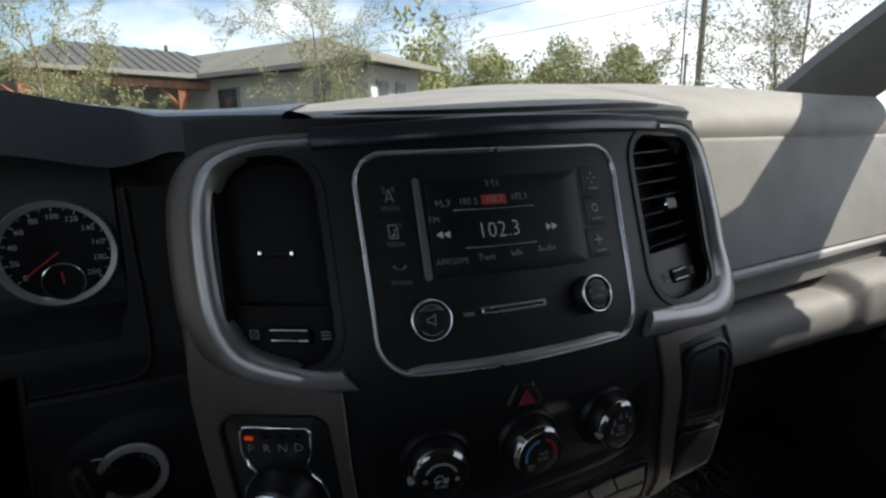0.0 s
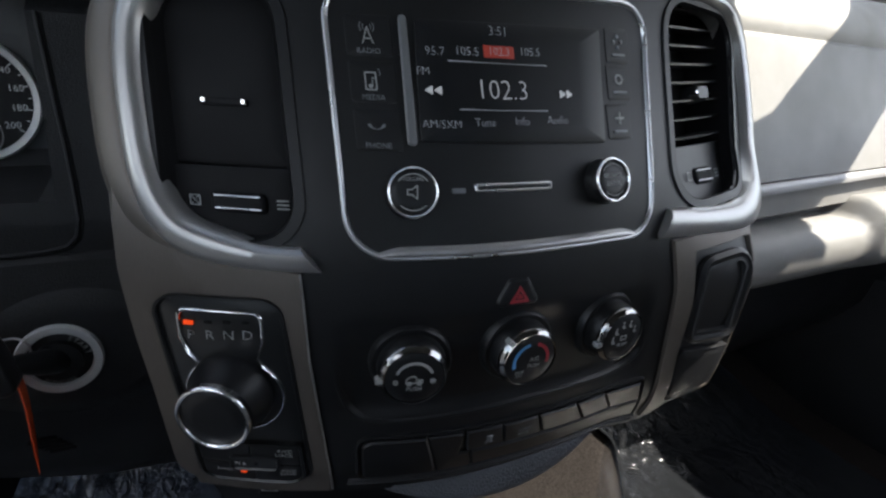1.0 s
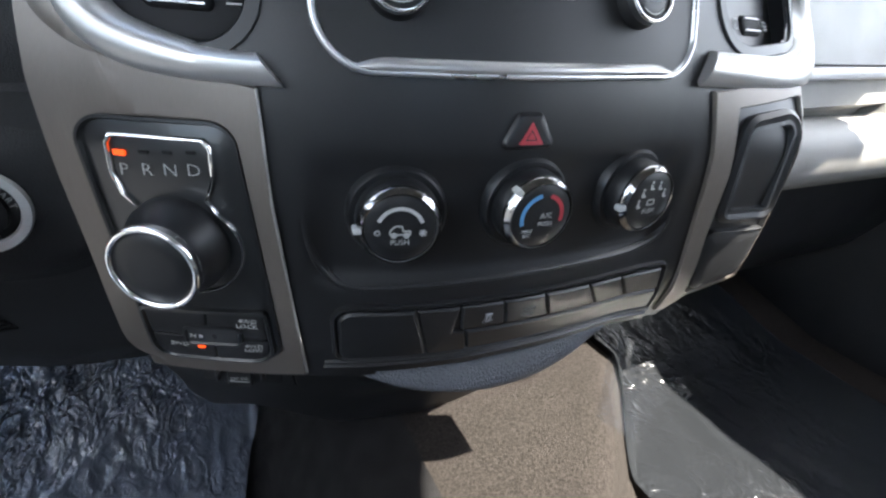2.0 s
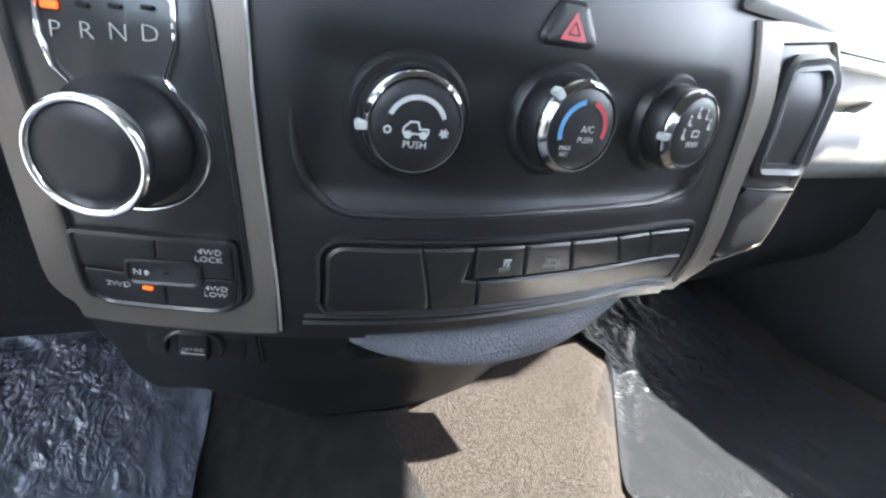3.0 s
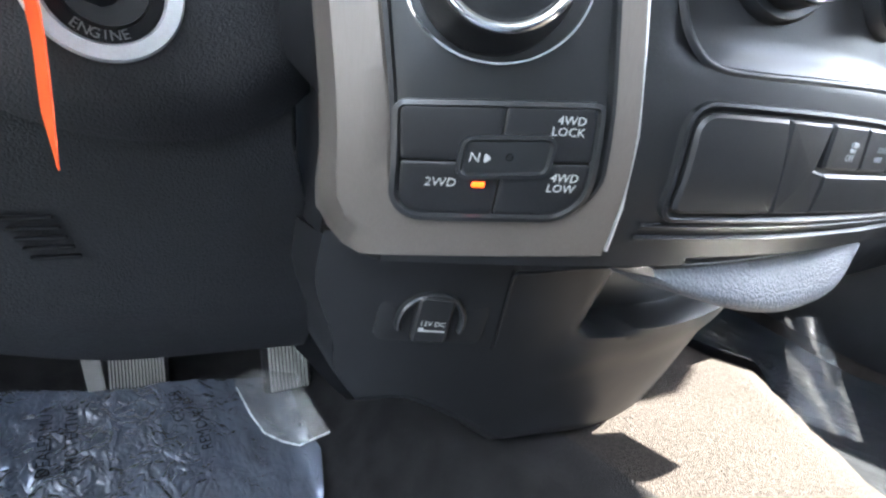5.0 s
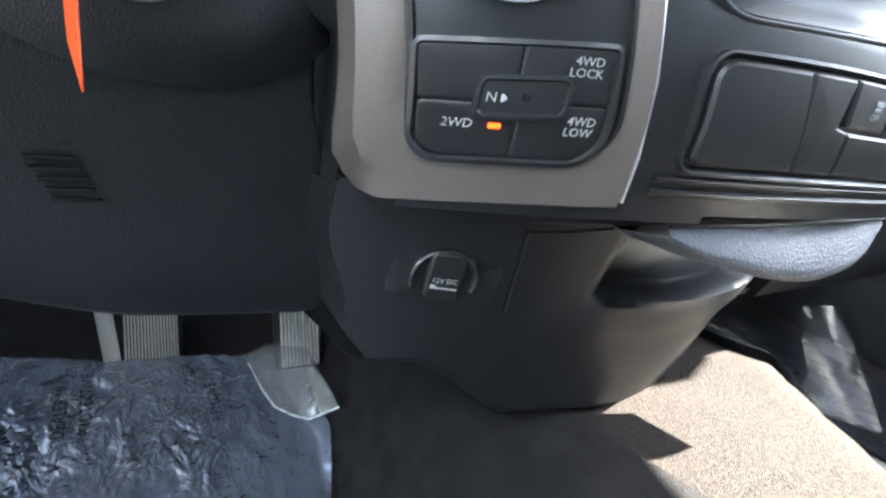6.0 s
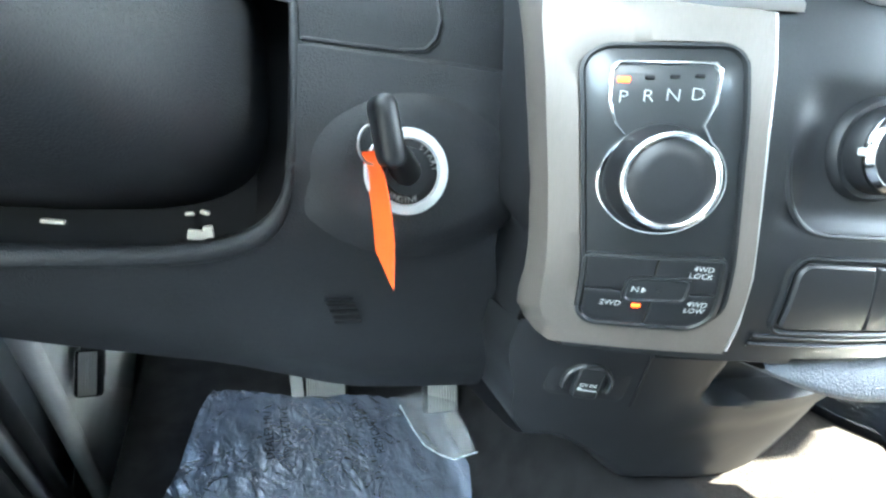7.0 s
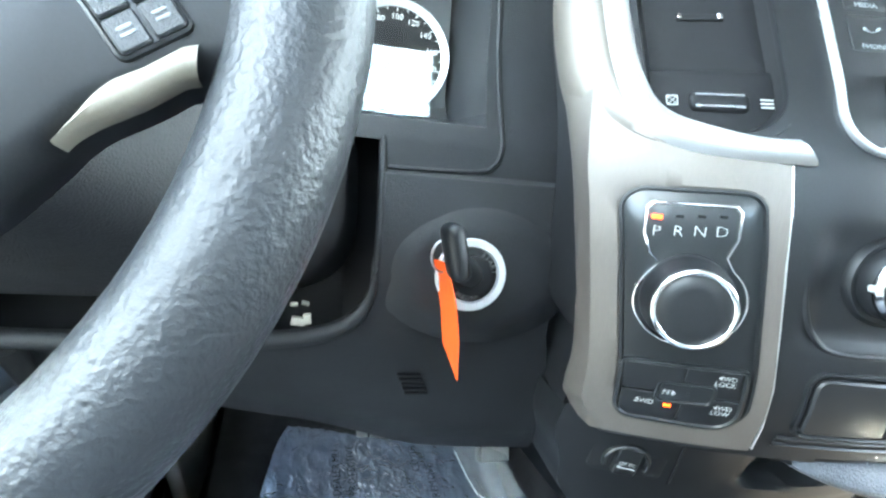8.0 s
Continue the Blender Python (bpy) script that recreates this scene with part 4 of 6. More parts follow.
def air_vent(outline, radius, depth, n, z0, z1, lever_x, lever_z, wheel_x, wheel_z, label, icons):
    v = thing("air_vent", tuple(on_stack(wheel_x, wheel_z, -depth)), label, "air vent", "outer air vents of the stack")
    flare = 0.0 if icons else 0.012
    tip, rise = (0.0028, 0.0060) if icons else (0.0165, 0.0136)
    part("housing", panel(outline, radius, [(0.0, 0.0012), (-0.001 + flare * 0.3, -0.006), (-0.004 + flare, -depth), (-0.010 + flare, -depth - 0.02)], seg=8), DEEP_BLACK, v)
    part("vent_frame", panel(outline, radius, [(0.0075, -0.001), (0.0070, 0.0014), (0.0006, 0.0016), (-0.0006, -0.003)], cap=False, seg=8), SATIN_BLACK, v)
    x0 = min(p[0] for p in outline) + 0.002
    x1 = max(p[0] for p in outline) - 0.004 + flare * 0.8
    low_edge = [(outline[0][0] + 0.0015, outline[0][1] + 0.0015 - flare * 0.7), (outline[1][0] - 0.0015 + flare * 0.8, outline[1][1] + 0.0015 - flare * 0.7), (outline[1][0] + (outline[2][0] - outline[1][0]) * 0.26 - 0.0015 + flare * 0.8, z0 + 0.001), (outline[0][0] + (outline[3][0] - outline[0][0]) * 0.26 + 0.0015, z0)]
    # the left vent's parts go deeper black than the right's: painted inner shade
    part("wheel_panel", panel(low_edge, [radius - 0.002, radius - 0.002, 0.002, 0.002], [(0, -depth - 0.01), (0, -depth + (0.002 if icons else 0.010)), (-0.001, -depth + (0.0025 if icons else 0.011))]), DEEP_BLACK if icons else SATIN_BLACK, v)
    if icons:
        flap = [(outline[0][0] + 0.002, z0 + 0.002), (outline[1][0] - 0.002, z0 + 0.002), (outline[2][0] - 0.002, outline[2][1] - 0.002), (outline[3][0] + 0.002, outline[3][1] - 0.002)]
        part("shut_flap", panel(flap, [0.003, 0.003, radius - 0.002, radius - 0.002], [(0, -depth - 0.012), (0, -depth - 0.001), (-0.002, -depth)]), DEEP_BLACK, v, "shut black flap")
    for k in range(0 if icons else n):
        z = z0 + 0.006 + (z1 - z0 - 0.010) * k / (n - 1)
        bm = bmesh.new()
        loops = []
        for x in stations(x0, x1, 9):
            zz = z + 0.003 * (x - x0) / (x1 - x0)
            loops.append([on_stack(x, zz + a, -depth + w - (0.012 if icons else 0.0)) for a, w in ((0.0004, 0.012), (0.0014, 0.010), (0.0048, -0.014), (0.0036, -0.014), (-0.0006, 0.009), (-0.0010, 0.0115))])
        loft(bm, loops, True, True, True)
        part("louvre", bm, DEEP_BLACK if icons else SATIN_BLACK, v)
    if icons:
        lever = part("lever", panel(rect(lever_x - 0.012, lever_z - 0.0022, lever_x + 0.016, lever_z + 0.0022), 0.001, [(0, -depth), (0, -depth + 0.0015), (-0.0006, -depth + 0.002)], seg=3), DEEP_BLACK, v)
    else:
        lever = part("lever", panel(rect(lever_x - 0.009, lever_z - 0.007, lever_x + 0.016, lever_z + 0.007), 0.005, [(0, -depth), (0, -depth + 0.014), (-0.002, -depth + 0.017)]), DEEP_BLACK if icons else SATIN_BLACK, v)
    for dx in (-0.010, 0.014) if icons else (-0.010,):
        part("lever_tip", panel(rect(lever_x + dx - 0.0016, lever_z - 0.0018, lever_x + dx + 0.0016, lever_z + 0.0018), 0.0008, [(0, -depth + tip - 0.006), (0, -depth + tip), (-0.0006, -depth + tip + 0.0007)], seg=2), CHROME, lever, "bright tip")
    wheel = part("thumbwheel", panel(rect(wheel_x - 0.0165, wheel_z - 0.0068, wheel_x + 0.0165, wheel_z + 0.0068), 0.004, [(0, -depth), (0, -depth + rise - 0.0021), (-0.0008, -depth + rise - 0.0008), (-0.0022, -depth + rise), (-0.0045, -depth + rise + 0.0004)]), DEEP_BLACK, v)
    for dz in (0.0040, -0.0040):
        part("wheel_edge", bar(wheel_x - 0.0135, wheel_z + dz - 0.0005, wheel_x + 0.0135, wheel_z + dz + 0.0005, lambda a, b, w=0: on_stack(a, b, -depth + rise + w)), SOFT_CHROME, wheel, "thin chrome line")
    at = lambda a, b, w=0: on_stack(a, b, -depth + (0.004 if icons else 0.0125) + w)
    xl, xr = wheel_x - 0.026, wheel_x + 0.0265
    part("shut_icon", panel(rect(xl - 0.0032, wheel_z - 0.0035, xl + 0.0032, wheel_z + 0.0035), 0.0003, [(0, 0), (0, 0.0004), (-0.0006, 0.0004), (-0.0006, 0)], at, cap=False, seg=1), PRINT, v)
    for s in (-1, 1):
        part("shut_icon", panel([(xl - 0.0030, wheel_z - 0.0032 * s - 0.0003), (xl - 0.0026, wheel_z - 0.0032 * s - 0.0003), (xl + 0.003, wheel_z + 0.0032 * s + 0.0003), (xl + 0.0026, wheel_z + 0.0032 * s + 0.0003)][::s], 0.0001, [(0, 0), (0, 0.0003)], at, seg=1), PRINT, v)
    for k in (-1, 0, 1):
        part("open_icon", bar(xr - 0.0038, wheel_z + 0.0026 * k - 0.0005, xr + 0.0038, wheel_z + 0.0026 * k + 0.0005, at), PRINT, v)
    return v


air_vent(VENT_L, 0.028, 0.012, 5, 1.412, 1.528, -0.204, 1.4525, -0.1985, 1.3895, "black louvred air vent, shut, with its inner shade put into the colour", True)
air_vent(VENT_R, 0.030, 0.026, 8, 1.424, 1.545, 0.2265, 1.469, 0.2165, 1.3995, "black air vent with open horizontal louvres", False)

# ---- rotary shifter and drive switch ----
shifter = thing("rotary_shifter", tuple(on_stack(-0.205, 1.215)), "rotary gear selector with a chrome-ringed black knob, set to P", "gear selector")
part("base_plate", panel(SHIFT, SHIFT_R, [(0, -0.003), (-0.0005, 0.0015), (-0.002, 0.0022)], seg=8), GLOSS_BLACK, shifter, "gloss black plate")
part("plate_edge", panel(SHIFT, SHIFT_R, [(0.0008, 0.002), (0.0006, 0.0044), (-0.001, 0.0046), (-0.002, 0.002)], cap=False, seg=8), SATIN_BLACK, shifter)
KX, KZ = -0.2045, 1.2545


def keyhole(off):
    """Outline of the chrome line round the gear letters and the knob."""
    r = 0.0303 + off
    neck = radians(64)
    pts = []
    for k in range(41):
        a = math.pi / 2 + neck / 1.6 + (2 * math.pi - 2 * neck / 1.6) * k / 40
        pts.append((KX - 0.0022 + r * math.cos(a), KZ - 0.001 + r * math.sin(a)))
    wx, top, low = 0.0242 + off, 1.3185 + off, 1.2935
    right = [(KX + 0.0200 + off, 1.2852), (KX + wx, low + 0.004), (KX + wx, top - 0.004), (KX + wx - 0.003, top)]
    left = [(2 * KX - x - 0.0085, z - 0.001) for x, z in right[::-1]]
    return pts + [(x - 0.0075, z) for x, z in right] + left


bm = bmesh.new()
loft(bm, [[on_stack(x, z, w) for x, z in keyhole(o)] for o, w in ((0.0011, 0.002), (0.0009, 0.0036), (0.0004, 0.0046), (-0.0004, 0.0046), (-0.0009, 0.0036), (-0.0011, 0.002))])
part("chrome_outline", bm, CHROME, shifter, "thin chrome keyhole outline", 60)
sk = stack_frame(KX - 0.0045, KZ + 0.001, 0.002)
knob, knob_top = dial("shift_knob", shifter, sk, 0.0252, 0.030, 0.0028, SATIN_BLACK, 0.0046)


def on_shift(x, z, w=0.0):
    return on_stack(x, z, 0.0026 + w)


for k, ch in enumerate("PRND"):
    part("gear_letter", lettering(ch, -0.2310 + 0.0114 * k, 1.2985 + 0.0010 * k, 0.0098, on_shift, 0.0003, thin=0.02), PRINT, shifter)
part("gear_lamp", bar(-0.2345, 1.3065, -0.2287, 1.3095, on_shift), AMBER, shifter, "lit amber lamp over P")
for k in range(1, 4):
    part("gear_lamp", bar(-0.2335 + 0.0114 * k, 1.3075 + 0.001 * k, -0.2290 + 0.0114 * k, 1.3095 + 0.001 * k, on_shift), DEEP_BLACK, shifter)

drive = thing("drive_mode_switch", tuple(on_stack(-0.197, 1.166)), "black four-wheel-drive switch panel with the 2WD lamp lit", "switch")
PAD4 = [(-0.2335, 1.1635), (-0.1615, 1.1655), (-0.1665, 1.2115), (-0.2375, 1.2085)]
part("frame_edge", panel(PAD4, [0.014, 0.014, 0.004, 0.004], [(0.0006, 0.002), (0.0004, 0.0058), (-0.0014, 0.0062), (-0.0028, 0.0035)], cap=False, seg=7), GLOSS_BLACK, drive)
quads = (([(-0.2300, 1.1665), (-0.1975, 1.1672), (-0.1985, 1.1868), (-0.2325, 1.1862)], [0.011, 0.001, 0.001, 0.001]), ([(-0.1962, 1.1672), (-0.1645, 1.1682), (-0.1665, 1.1880), (-0.1972, 1.1870)], [0.001, 0.011, 0.001, 0.001]),
         ([(-0.2327, 1.1878), (-0.2010, 1.1885), (-0.2010, 1.2085), (-0.2350, 1.2065)], 0.001), ([(-0.1998, 1.1885), (-0.1668, 1.1895), (-0.1690, 1.2095), (-0.1998, 1.2085)], 0.001))
for q, r in quads:
    part("switch_pad", panel(q, r, [(0.0003, 0.001), (0.0003, 0.0046), (-0.0002, 0.0049), (-0.0008, 0.0050)], seg=5), SATIN_BLACK, drive)
part("neutral_button", panel([(-0.2135, 1.1815), (-0.1815, 1.1835), (-0.1815, 1.1985), (-0.2135, 1.1965)], 0.004, [(0.0008, 0.004), (0.0006, 0.0066), (-0.0008, 0.0068), (-0.0016, 0.0056)], seg=5), GLOSS_BLACK, drive)


def on_drive(x, z, w=0.0):
    return on_stack(x, z, 0.0052 + w)


for text, x, z, s in (("4WD", -0.1772, 1.2045, 0.0046), ("LOCK", -0.1778, 1.2003, 0.0046), ("4WD", -0.1745, 1.1828, 0.0046), ("LOW", -0.1748, 1.1787, 0.0046), ("2WD", -0.2180, 1.1792, 0.0048)):
    part("switch_text", lettering(text, x, z, s, on_drive, 0.0003), PRINT, drive)
part("switch_text", lettering("N", -0.2085, 1.1893, 0.0052, lambda a, b, w=0: on_stack(a, b, 0.0062 + w), 0.0003), PRINT, drive)
part("switch_arrow", panel([(-0.2052, 1.1872), (-0.2028, 1.1893), (-0.2052, 1.1914)], 0.0002, [(0, 0.0058), (0, 0.0066)], seg=1), PRINT, drive)
part("small_hole", lathe([(0.0016, 0), (0.0013, 0.0004), (0.0008, -0.001)], stack_frame(-0.1965, 1.1900, 0.0058), 14), DEEP_BLACK, drive)
part("mode_lamp", bar(-0.2072, 1.1782, -0.2028, 1.1800, on_drive), AMBER, drive, "lit amber lamp beside 2WD")

# ---- climate knobs ----


def climate_knob(x, z, kind, label, turn):
    k = thing("climate_knob", tuple(on_stack(x, z, -0.007)), label, "knob", "climate knobs")
    m = stack_frame(x, z, -0.0075)
    part("collar", lathe([(0.0305, -0.001), (0.0300, 0.004), (0.0280, 0.0068), (0.0235, 0.0065)], m, 48), SATIN_BLACK, k, "", 50)
    H = 0.0240
    body = part("knob_body", lathe([(0.0250, 0.003), (0.0246, 0.0100), (0.0240, 0.0180), (0.0225, 0.0195)], m, 48, cap_last=False), SATIN_BLACK, k, "", 50)
    part("chrome_ring", lathe([(0.0238, 0.0178), (0.0243, 0.0186), (0.0242, 0.0198), (0.0236, 0.0213), (0.0222, H - 0.0012), (0.0214, H - 0.0002), (0.0206, H - 0.0004), (0.0204, H - 0.0014)], m, 56, cap_last=False), DARK_CHROME, body, "chrome ring", 60)
    part("knob_face", lathe([(0.0205, H - 0.0014), (0.0196, H - 0.0006), (0.012, H), (0.0008, H + 0.0002)], m, 40), SATIN_BLACK, body, "", 60)
    top = on_plane(m @ Matrix.Translation((0, 0, H + 0.0002)))
    a = radians(turn)
    mark = m @ Matrix.Rotation(a, 4, "Z") @ Matrix.Translation((0.0226, 0, 0.0215))
    part("pointer", box(-0.0022, -0.0020, -0.004, 0.0040, 0.0020, 0.0020, 0.0006, 1, mark), PRINT, k, "white pointer")

    def arc(r0, r1, a0, a1, mat):
        bm = bmesh.new()
        loft(bm, [[top(rr * math.cos(radians(a0 + (a1 - a0) * i / 18)), rr * math.sin(radians(a0 + (a1 - a0) * i / 18)), 0.0002) for i in range(19)] for rr in (r0, r1)], closed=False)
        part("dial_arc", bm, mat, body)

    if kind == "fan":
        arc(0.0118, 0.0140, 158, 20, PRINT)
        part("dial_text", lettering("PUSH", 0, -0.0082, 0.0046, top, 0.0002), PRINT, body)
        part("dial_icon", panel([(-0.006, -0.0035), (0.006, -0.0035), (0.006, -0.0005), (0.002, -0.0005), (0.001, 0.0025), (-0.003, 0.0025), (-0.006, -0.0005)], 0.0003, [(0, 0), (0, 0.0003), (-0.0008, 0.0003), (-0.0008, 0)], top, cap=False, seg=1), PRINT, body)
        for s in (-1, 1):
            part("dial_icon", lathe([(0.0018, 0), (0.0018, 0.0004), (0.0009, 0.0004)], m @ Matrix.Translation((0.0035 * s, -0.0036, 0.0243)), 12), PRINT, body)
        part("dial_icon", lathe([(0.0018, 0), (0.0018, 0.0003), (0.0011, 0.0003), (0.0011, 0)], m @ Matrix.Translation((-0.0128, -0.002, 0.0243)), 12, cap_last=False), PRINT, body)
        for i in range(3):
            part("dial_icon", box(-0.0022, -0.0005, 0, 0.0022, 0.0005, 0.0003, 0, 1, m @ Matrix.Translation((0.0128, -0.002, 0.0243)) @ Matrix.Rotation(radians(60 * i + 15), 4, "Z")), PRINT, body)
    elif kind == "heat":
        arc(0.0125, 0.0152, 200, 100, BLUE_PRINT)
        arc(0.0125, 0.0152, 75, -15, RED_PRINT)
        for text, y, xx, s in (("A/C", 0.0006, 0.003, 0.0050), ("PUSH", -0.0048, 0.003, 0.0042), ("MAX", -0.0090, -0.0085, 0.0034), ("A/C", -0.0122, -0.0085, 0.0034)):
            part("dial_text", lettering(text, xx, y, s, top, 0.0002), PRINT, body)
    else:
        for i, ang in enumerate((185, 145, 105, 65, 25)):
            cx, cy = 0.0118 * math.cos(radians(ang)), 0.0118 * math.sin(radians(ang))
            part("dial_icon", panel(rect(cx - 0.0009, cy - 0.0026, cx + 0.0009, cy + 0.001), 0.0003, [(0, 0), (0, 0.0003)], top, seg=1), PRINT, body)
            part("dial_icon", panel(rect(cx - 0.0005, cy - 0.0028, cx + 0.0028, cy - 0.0014), 0.0003, [(0, 0), (0, 0.0003)], top, seg=1), PRINT, body)
            part("dial_icon", lathe([(0.0011, 0), (0.0009, 0.0003)], m @ Matrix.Translation((cx, cy + 0.0026, 0.0243)), 10), PRINT, body)
        part("dial_icon", panel(rect(-0.0035, -0.0025, 0.0035, 0.0018), 0.001, [(0, 0), (0, 0.0003), (-0.0008, 0.0003), (-0.0008, 0)], top, cap=False, seg=2), PRINT, body)
        part("dial_text", lettering("PUSH", 0, -0.0068, 0.0048, top, 0.0002), PRINT, body)
    return k


climate_knob(-0.0942, 1.2790, "fan", "black fan knob with a chrome ring and printed scale", 184)
climate_knob(-0.0125, 1.2826, "heat", "black temperature knob with blue and red scale", 137)
climate_knob(0.0745, 1.2835, "mode", "black airflow knob with printed mode symbols", 187)

# ---- hazard switch ----
hazard = thing("hazard_switch", tuple(on_stack(-0.018, 1.318)), "black triangular hazard switch with a red triangle", "switch")
HAZ = [(-0.0385, 1.3185), (0.0010, 1.3185), (-0.0105, 1.3395), (-0.0265, 1.3395)]
part("button", panel(HAZ, 0.004, [(0, 0), (-0.0005, 0.0012), (-0.0022, 0.0024)], seg=4), SATIN_BLACK, hazard)
TRI = [(-0.0262, 1.3215), (-0.0098, 1.3215), (-0.018, 1.3345)]
part("triangle", panel(TRI, 0.0005, [(0, 0.0020), (0, 0.0029), (-0.0022, 0.0029), (-0.0022, 0.0024)], cap=False, seg=2), RED_PRINT, hazard, "red outlined triangle")
part("triangle_core", panel(TRI, 0.0003, [(-0.0030, 0.0022), (-0.0030, 0.0029)], seg=2), RED_PRINT, hazard)

# ---- switch bank and coin tray ----
bank = thing("switch_bank", tuple(on_stack(0.0, 1.17)), "black row of blank and printed switches over a coin tray lid", "switch")
BANK = [(-0.1245, 1.1665), (0.1450, 1.1655), (0.1370, 1.2145), (-0.1290, 1.2135)]
part("surround", panel(BANK, [0.008, 0.004, 0.004, 0.010], [(0.0030, -0.001), (0.0022, 0.0022), (0.0008, 0.0026), (-0.0006, 0.0008), (-0.0012, -0.001)], cap=True, seg=5), SATIN_BLACK, bank)
LID = [(0, 0), (0, 0.0022), (-0.0012, 0.0034)]
part("tray_lid", panel([(-0.1225, 1.1685), (-0.0660, 1.1692), (-0.0790, 1.2113), (-0.1265, 1.2113)], [0.006, 0.001, 0.001, 0.008], [(0, 0), (0, 0.0022), (-0.0016, 0.0036)], seg=5), SATIN_BLACK, bank, "smooth black lid")
part("tray_lid", panel([(-0.0650, 1.1692), (-0.0365, 1.1692), (-0.0420, 1.1890), (-0.0505, 1.1905), (-0.0490, 1.2113), (-0.0780, 1.2113)], 0.001, LID, seg=2), SATIN_BLACK, bank)
edges = [(-0.0480, -0.0455), (-0.0165, -0.0120), (0.0170, 0.0250), (0.0570, 0.0700), (0.0900, 0.1030), (0.1345, 0.1395)]
for (a, c), (b, d) in zip(edges, edges[1:]):
    part("switch", panel([(c + 0.0005, 1.1912), (d - 0.0005, 1.1912), (b - 0.0005, 1.2118), (a + 0.0005, 1.2118)], 0.0010, LID, seg=2), SATIN_BLACK, bank)
part("lower_lid", panel([(-0.0355, 1.1692), (0.1425, 1.1680), (0.1395, 1.1892), (-0.0410, 1.1888)], 0.0015, [(0, 0), (0, 0.0016), (-0.0014, 0.0030)], seg=3), SATIN_BLACK, bank)


def on_bank(x, z, w=0.0):
    return on_stack(x, z, 0.0036 + w)


part("switch_text", lettering("OFF", -0.0275, 1.1972, 0.0046, on_bank, 0.0003), DIM_PRINT, bank)
part("switch_icon", bar(-0.0300, 1.2022, -0.0250, 1.2046, on_bank), DIM_PRINT, bank)
for s in (-1, 1):
    part("switch_icon", bar(-0.0282 + 0.0014 * s, 1.1996, -0.0270 + 0.0014 * s, 1.2018, on_bank), DIM_PRINT, bank)
part("switch_text", lettering("TOW/", 0.0045, 1.2020, 0.0042, on_bank, 0.0003), DIM_PRINT, bank)
part("switch_text", lettering("HAUL", 0.0045, 1.1975, 0.0042, on_bank, 0.0003), DIM_PRINT, bank)
for dz in (0.0, 0.006):
    bm = bmesh.new()
    loft(bm, [[on_stack(x, 1.1545 + dz + a, w) for a, w in ((-0.0012, 0), (0.0, 0.002), (0.0014, 0.0022), (0.0024, 0))] for x in stations(-0.132, 0.150, 40)], closed=False)
    part("ridge", bm, SATIN_BLACK, bank)

# ---- phone cubby ----
cubby = thing("phone_cubby", tuple(on_stack(0.23, 1.23)), "black rubber-lined phone cubby in the silver surround", "cubby")
part("frame", panel(CUBBY, [0.004, 0.006, 0.012, 0.009], [(0.0085, 0.0005), (0.0080, 0.004), (0.004, 0.0060), (0.0, 0.004), (-0.002, -0.004), (-0.004, -0.012)], seg=6), SATIN_BLACK, cubby)
part("inner_frame", panel(CUBBY, [0.004, 0.005, 0.010, 0.008], [(0.0005, 0.0010), (0.0, 0.0042), (-0.0030, 0.0042), (-0.0038, -0.010)], cap=False, seg=6), BLACK, cubby, "ribbed black inner frame")
part("shelf_edge", bar(0.1765, 1.2535, 0.2190, 1.2562, on_stack, -0.008, 0.005, 0.001), SATIN_BLACK, cubby)
part("lower_cover", panel([(0.1750, 1.1860), (0.2145, 1.2000), (0.2220, 1.2395), (0.1690, 1.2390)], [0.006, 0.010, 0.003, 0.003], [(0.003, -0.001), (0.002, 0.0035), (-0.002, 0.005)], seg=5), SATIN_BLACK, cubby)
part("cover_line", bar(0.1690, 1.2420, 0.2220, 1.2434, on_stack, 0.0, 0.005, 0.0006), SATIN_BLACK, cubby)

# ---- power outlet ----
outlet = thing("power_outlet", (-0.185, 0.405, 1.095), "black round 12V power outlet with a capped flap", "outlet")
oy = under_y(-0.1835, 1.098)
om = Matrix.Translation((-0.1835, oy - 0.0005, 1.098)) @ Matrix.Rotation(radians(90 + 20), 4, "X") @ Matrix.Rotation(radians(-18), 4, "Y")
part("surround", panel(rect(-0.030, -0.0175, 0.034, 0.0245), 0.006, [(0.001, -0.006), (0.0, -0.0006), (-0.0015, 0.0)], on_plane(om), seg=4), FACEPLATE, outlet, "flat black mounting plate", 40)
bm = bmesh.new()
arch = [radians(a) for a in stations(-18, 198, 40)]
loft(bm, [[om @ Vector((r * math.cos(a), r * math.sin(a) - 0.001, w)) for a in arch] for r, w in ((0.0205, 0.0004), (0.0202, 0.0032), (0.0192, 0.0048), (0.0180, 0.0050), (0.0170, 0.0040), (0.0165, 0.0006))], closed=False)
part("cap_rim", bm, GLOSS_BLACK, outlet, "arched rim of the cap", 60)
part("flap", panel(rect(-0.0098, -0.0135, 0.0098, 0.0165), 0.0028, [(0.0006, 0.0004), (0.0004, 0.0046), (-0.0010, 0.0058)], on_plane(om), seg=4), FACEPLATE, outlet, "", 40)
part("outlet_text", lettering("12V DC", 0, 0.0000, 0.0044, on_plane(om @ Matrix.Translation((0, 0, 0.0059))), 0.0002), PRINT, outlet)
part("outlet_mark", box(-0.0075, -0.0052, 0.0058, 0.0078, -0.0044, 0.0062, 0, 1, om), PRINT, outlet)
part("outlet_mark", box(-0.0075, -0.0044, 0.0058, -0.0045, -0.0028, 0.0062, 0, 1, om), PRINT, outlet)

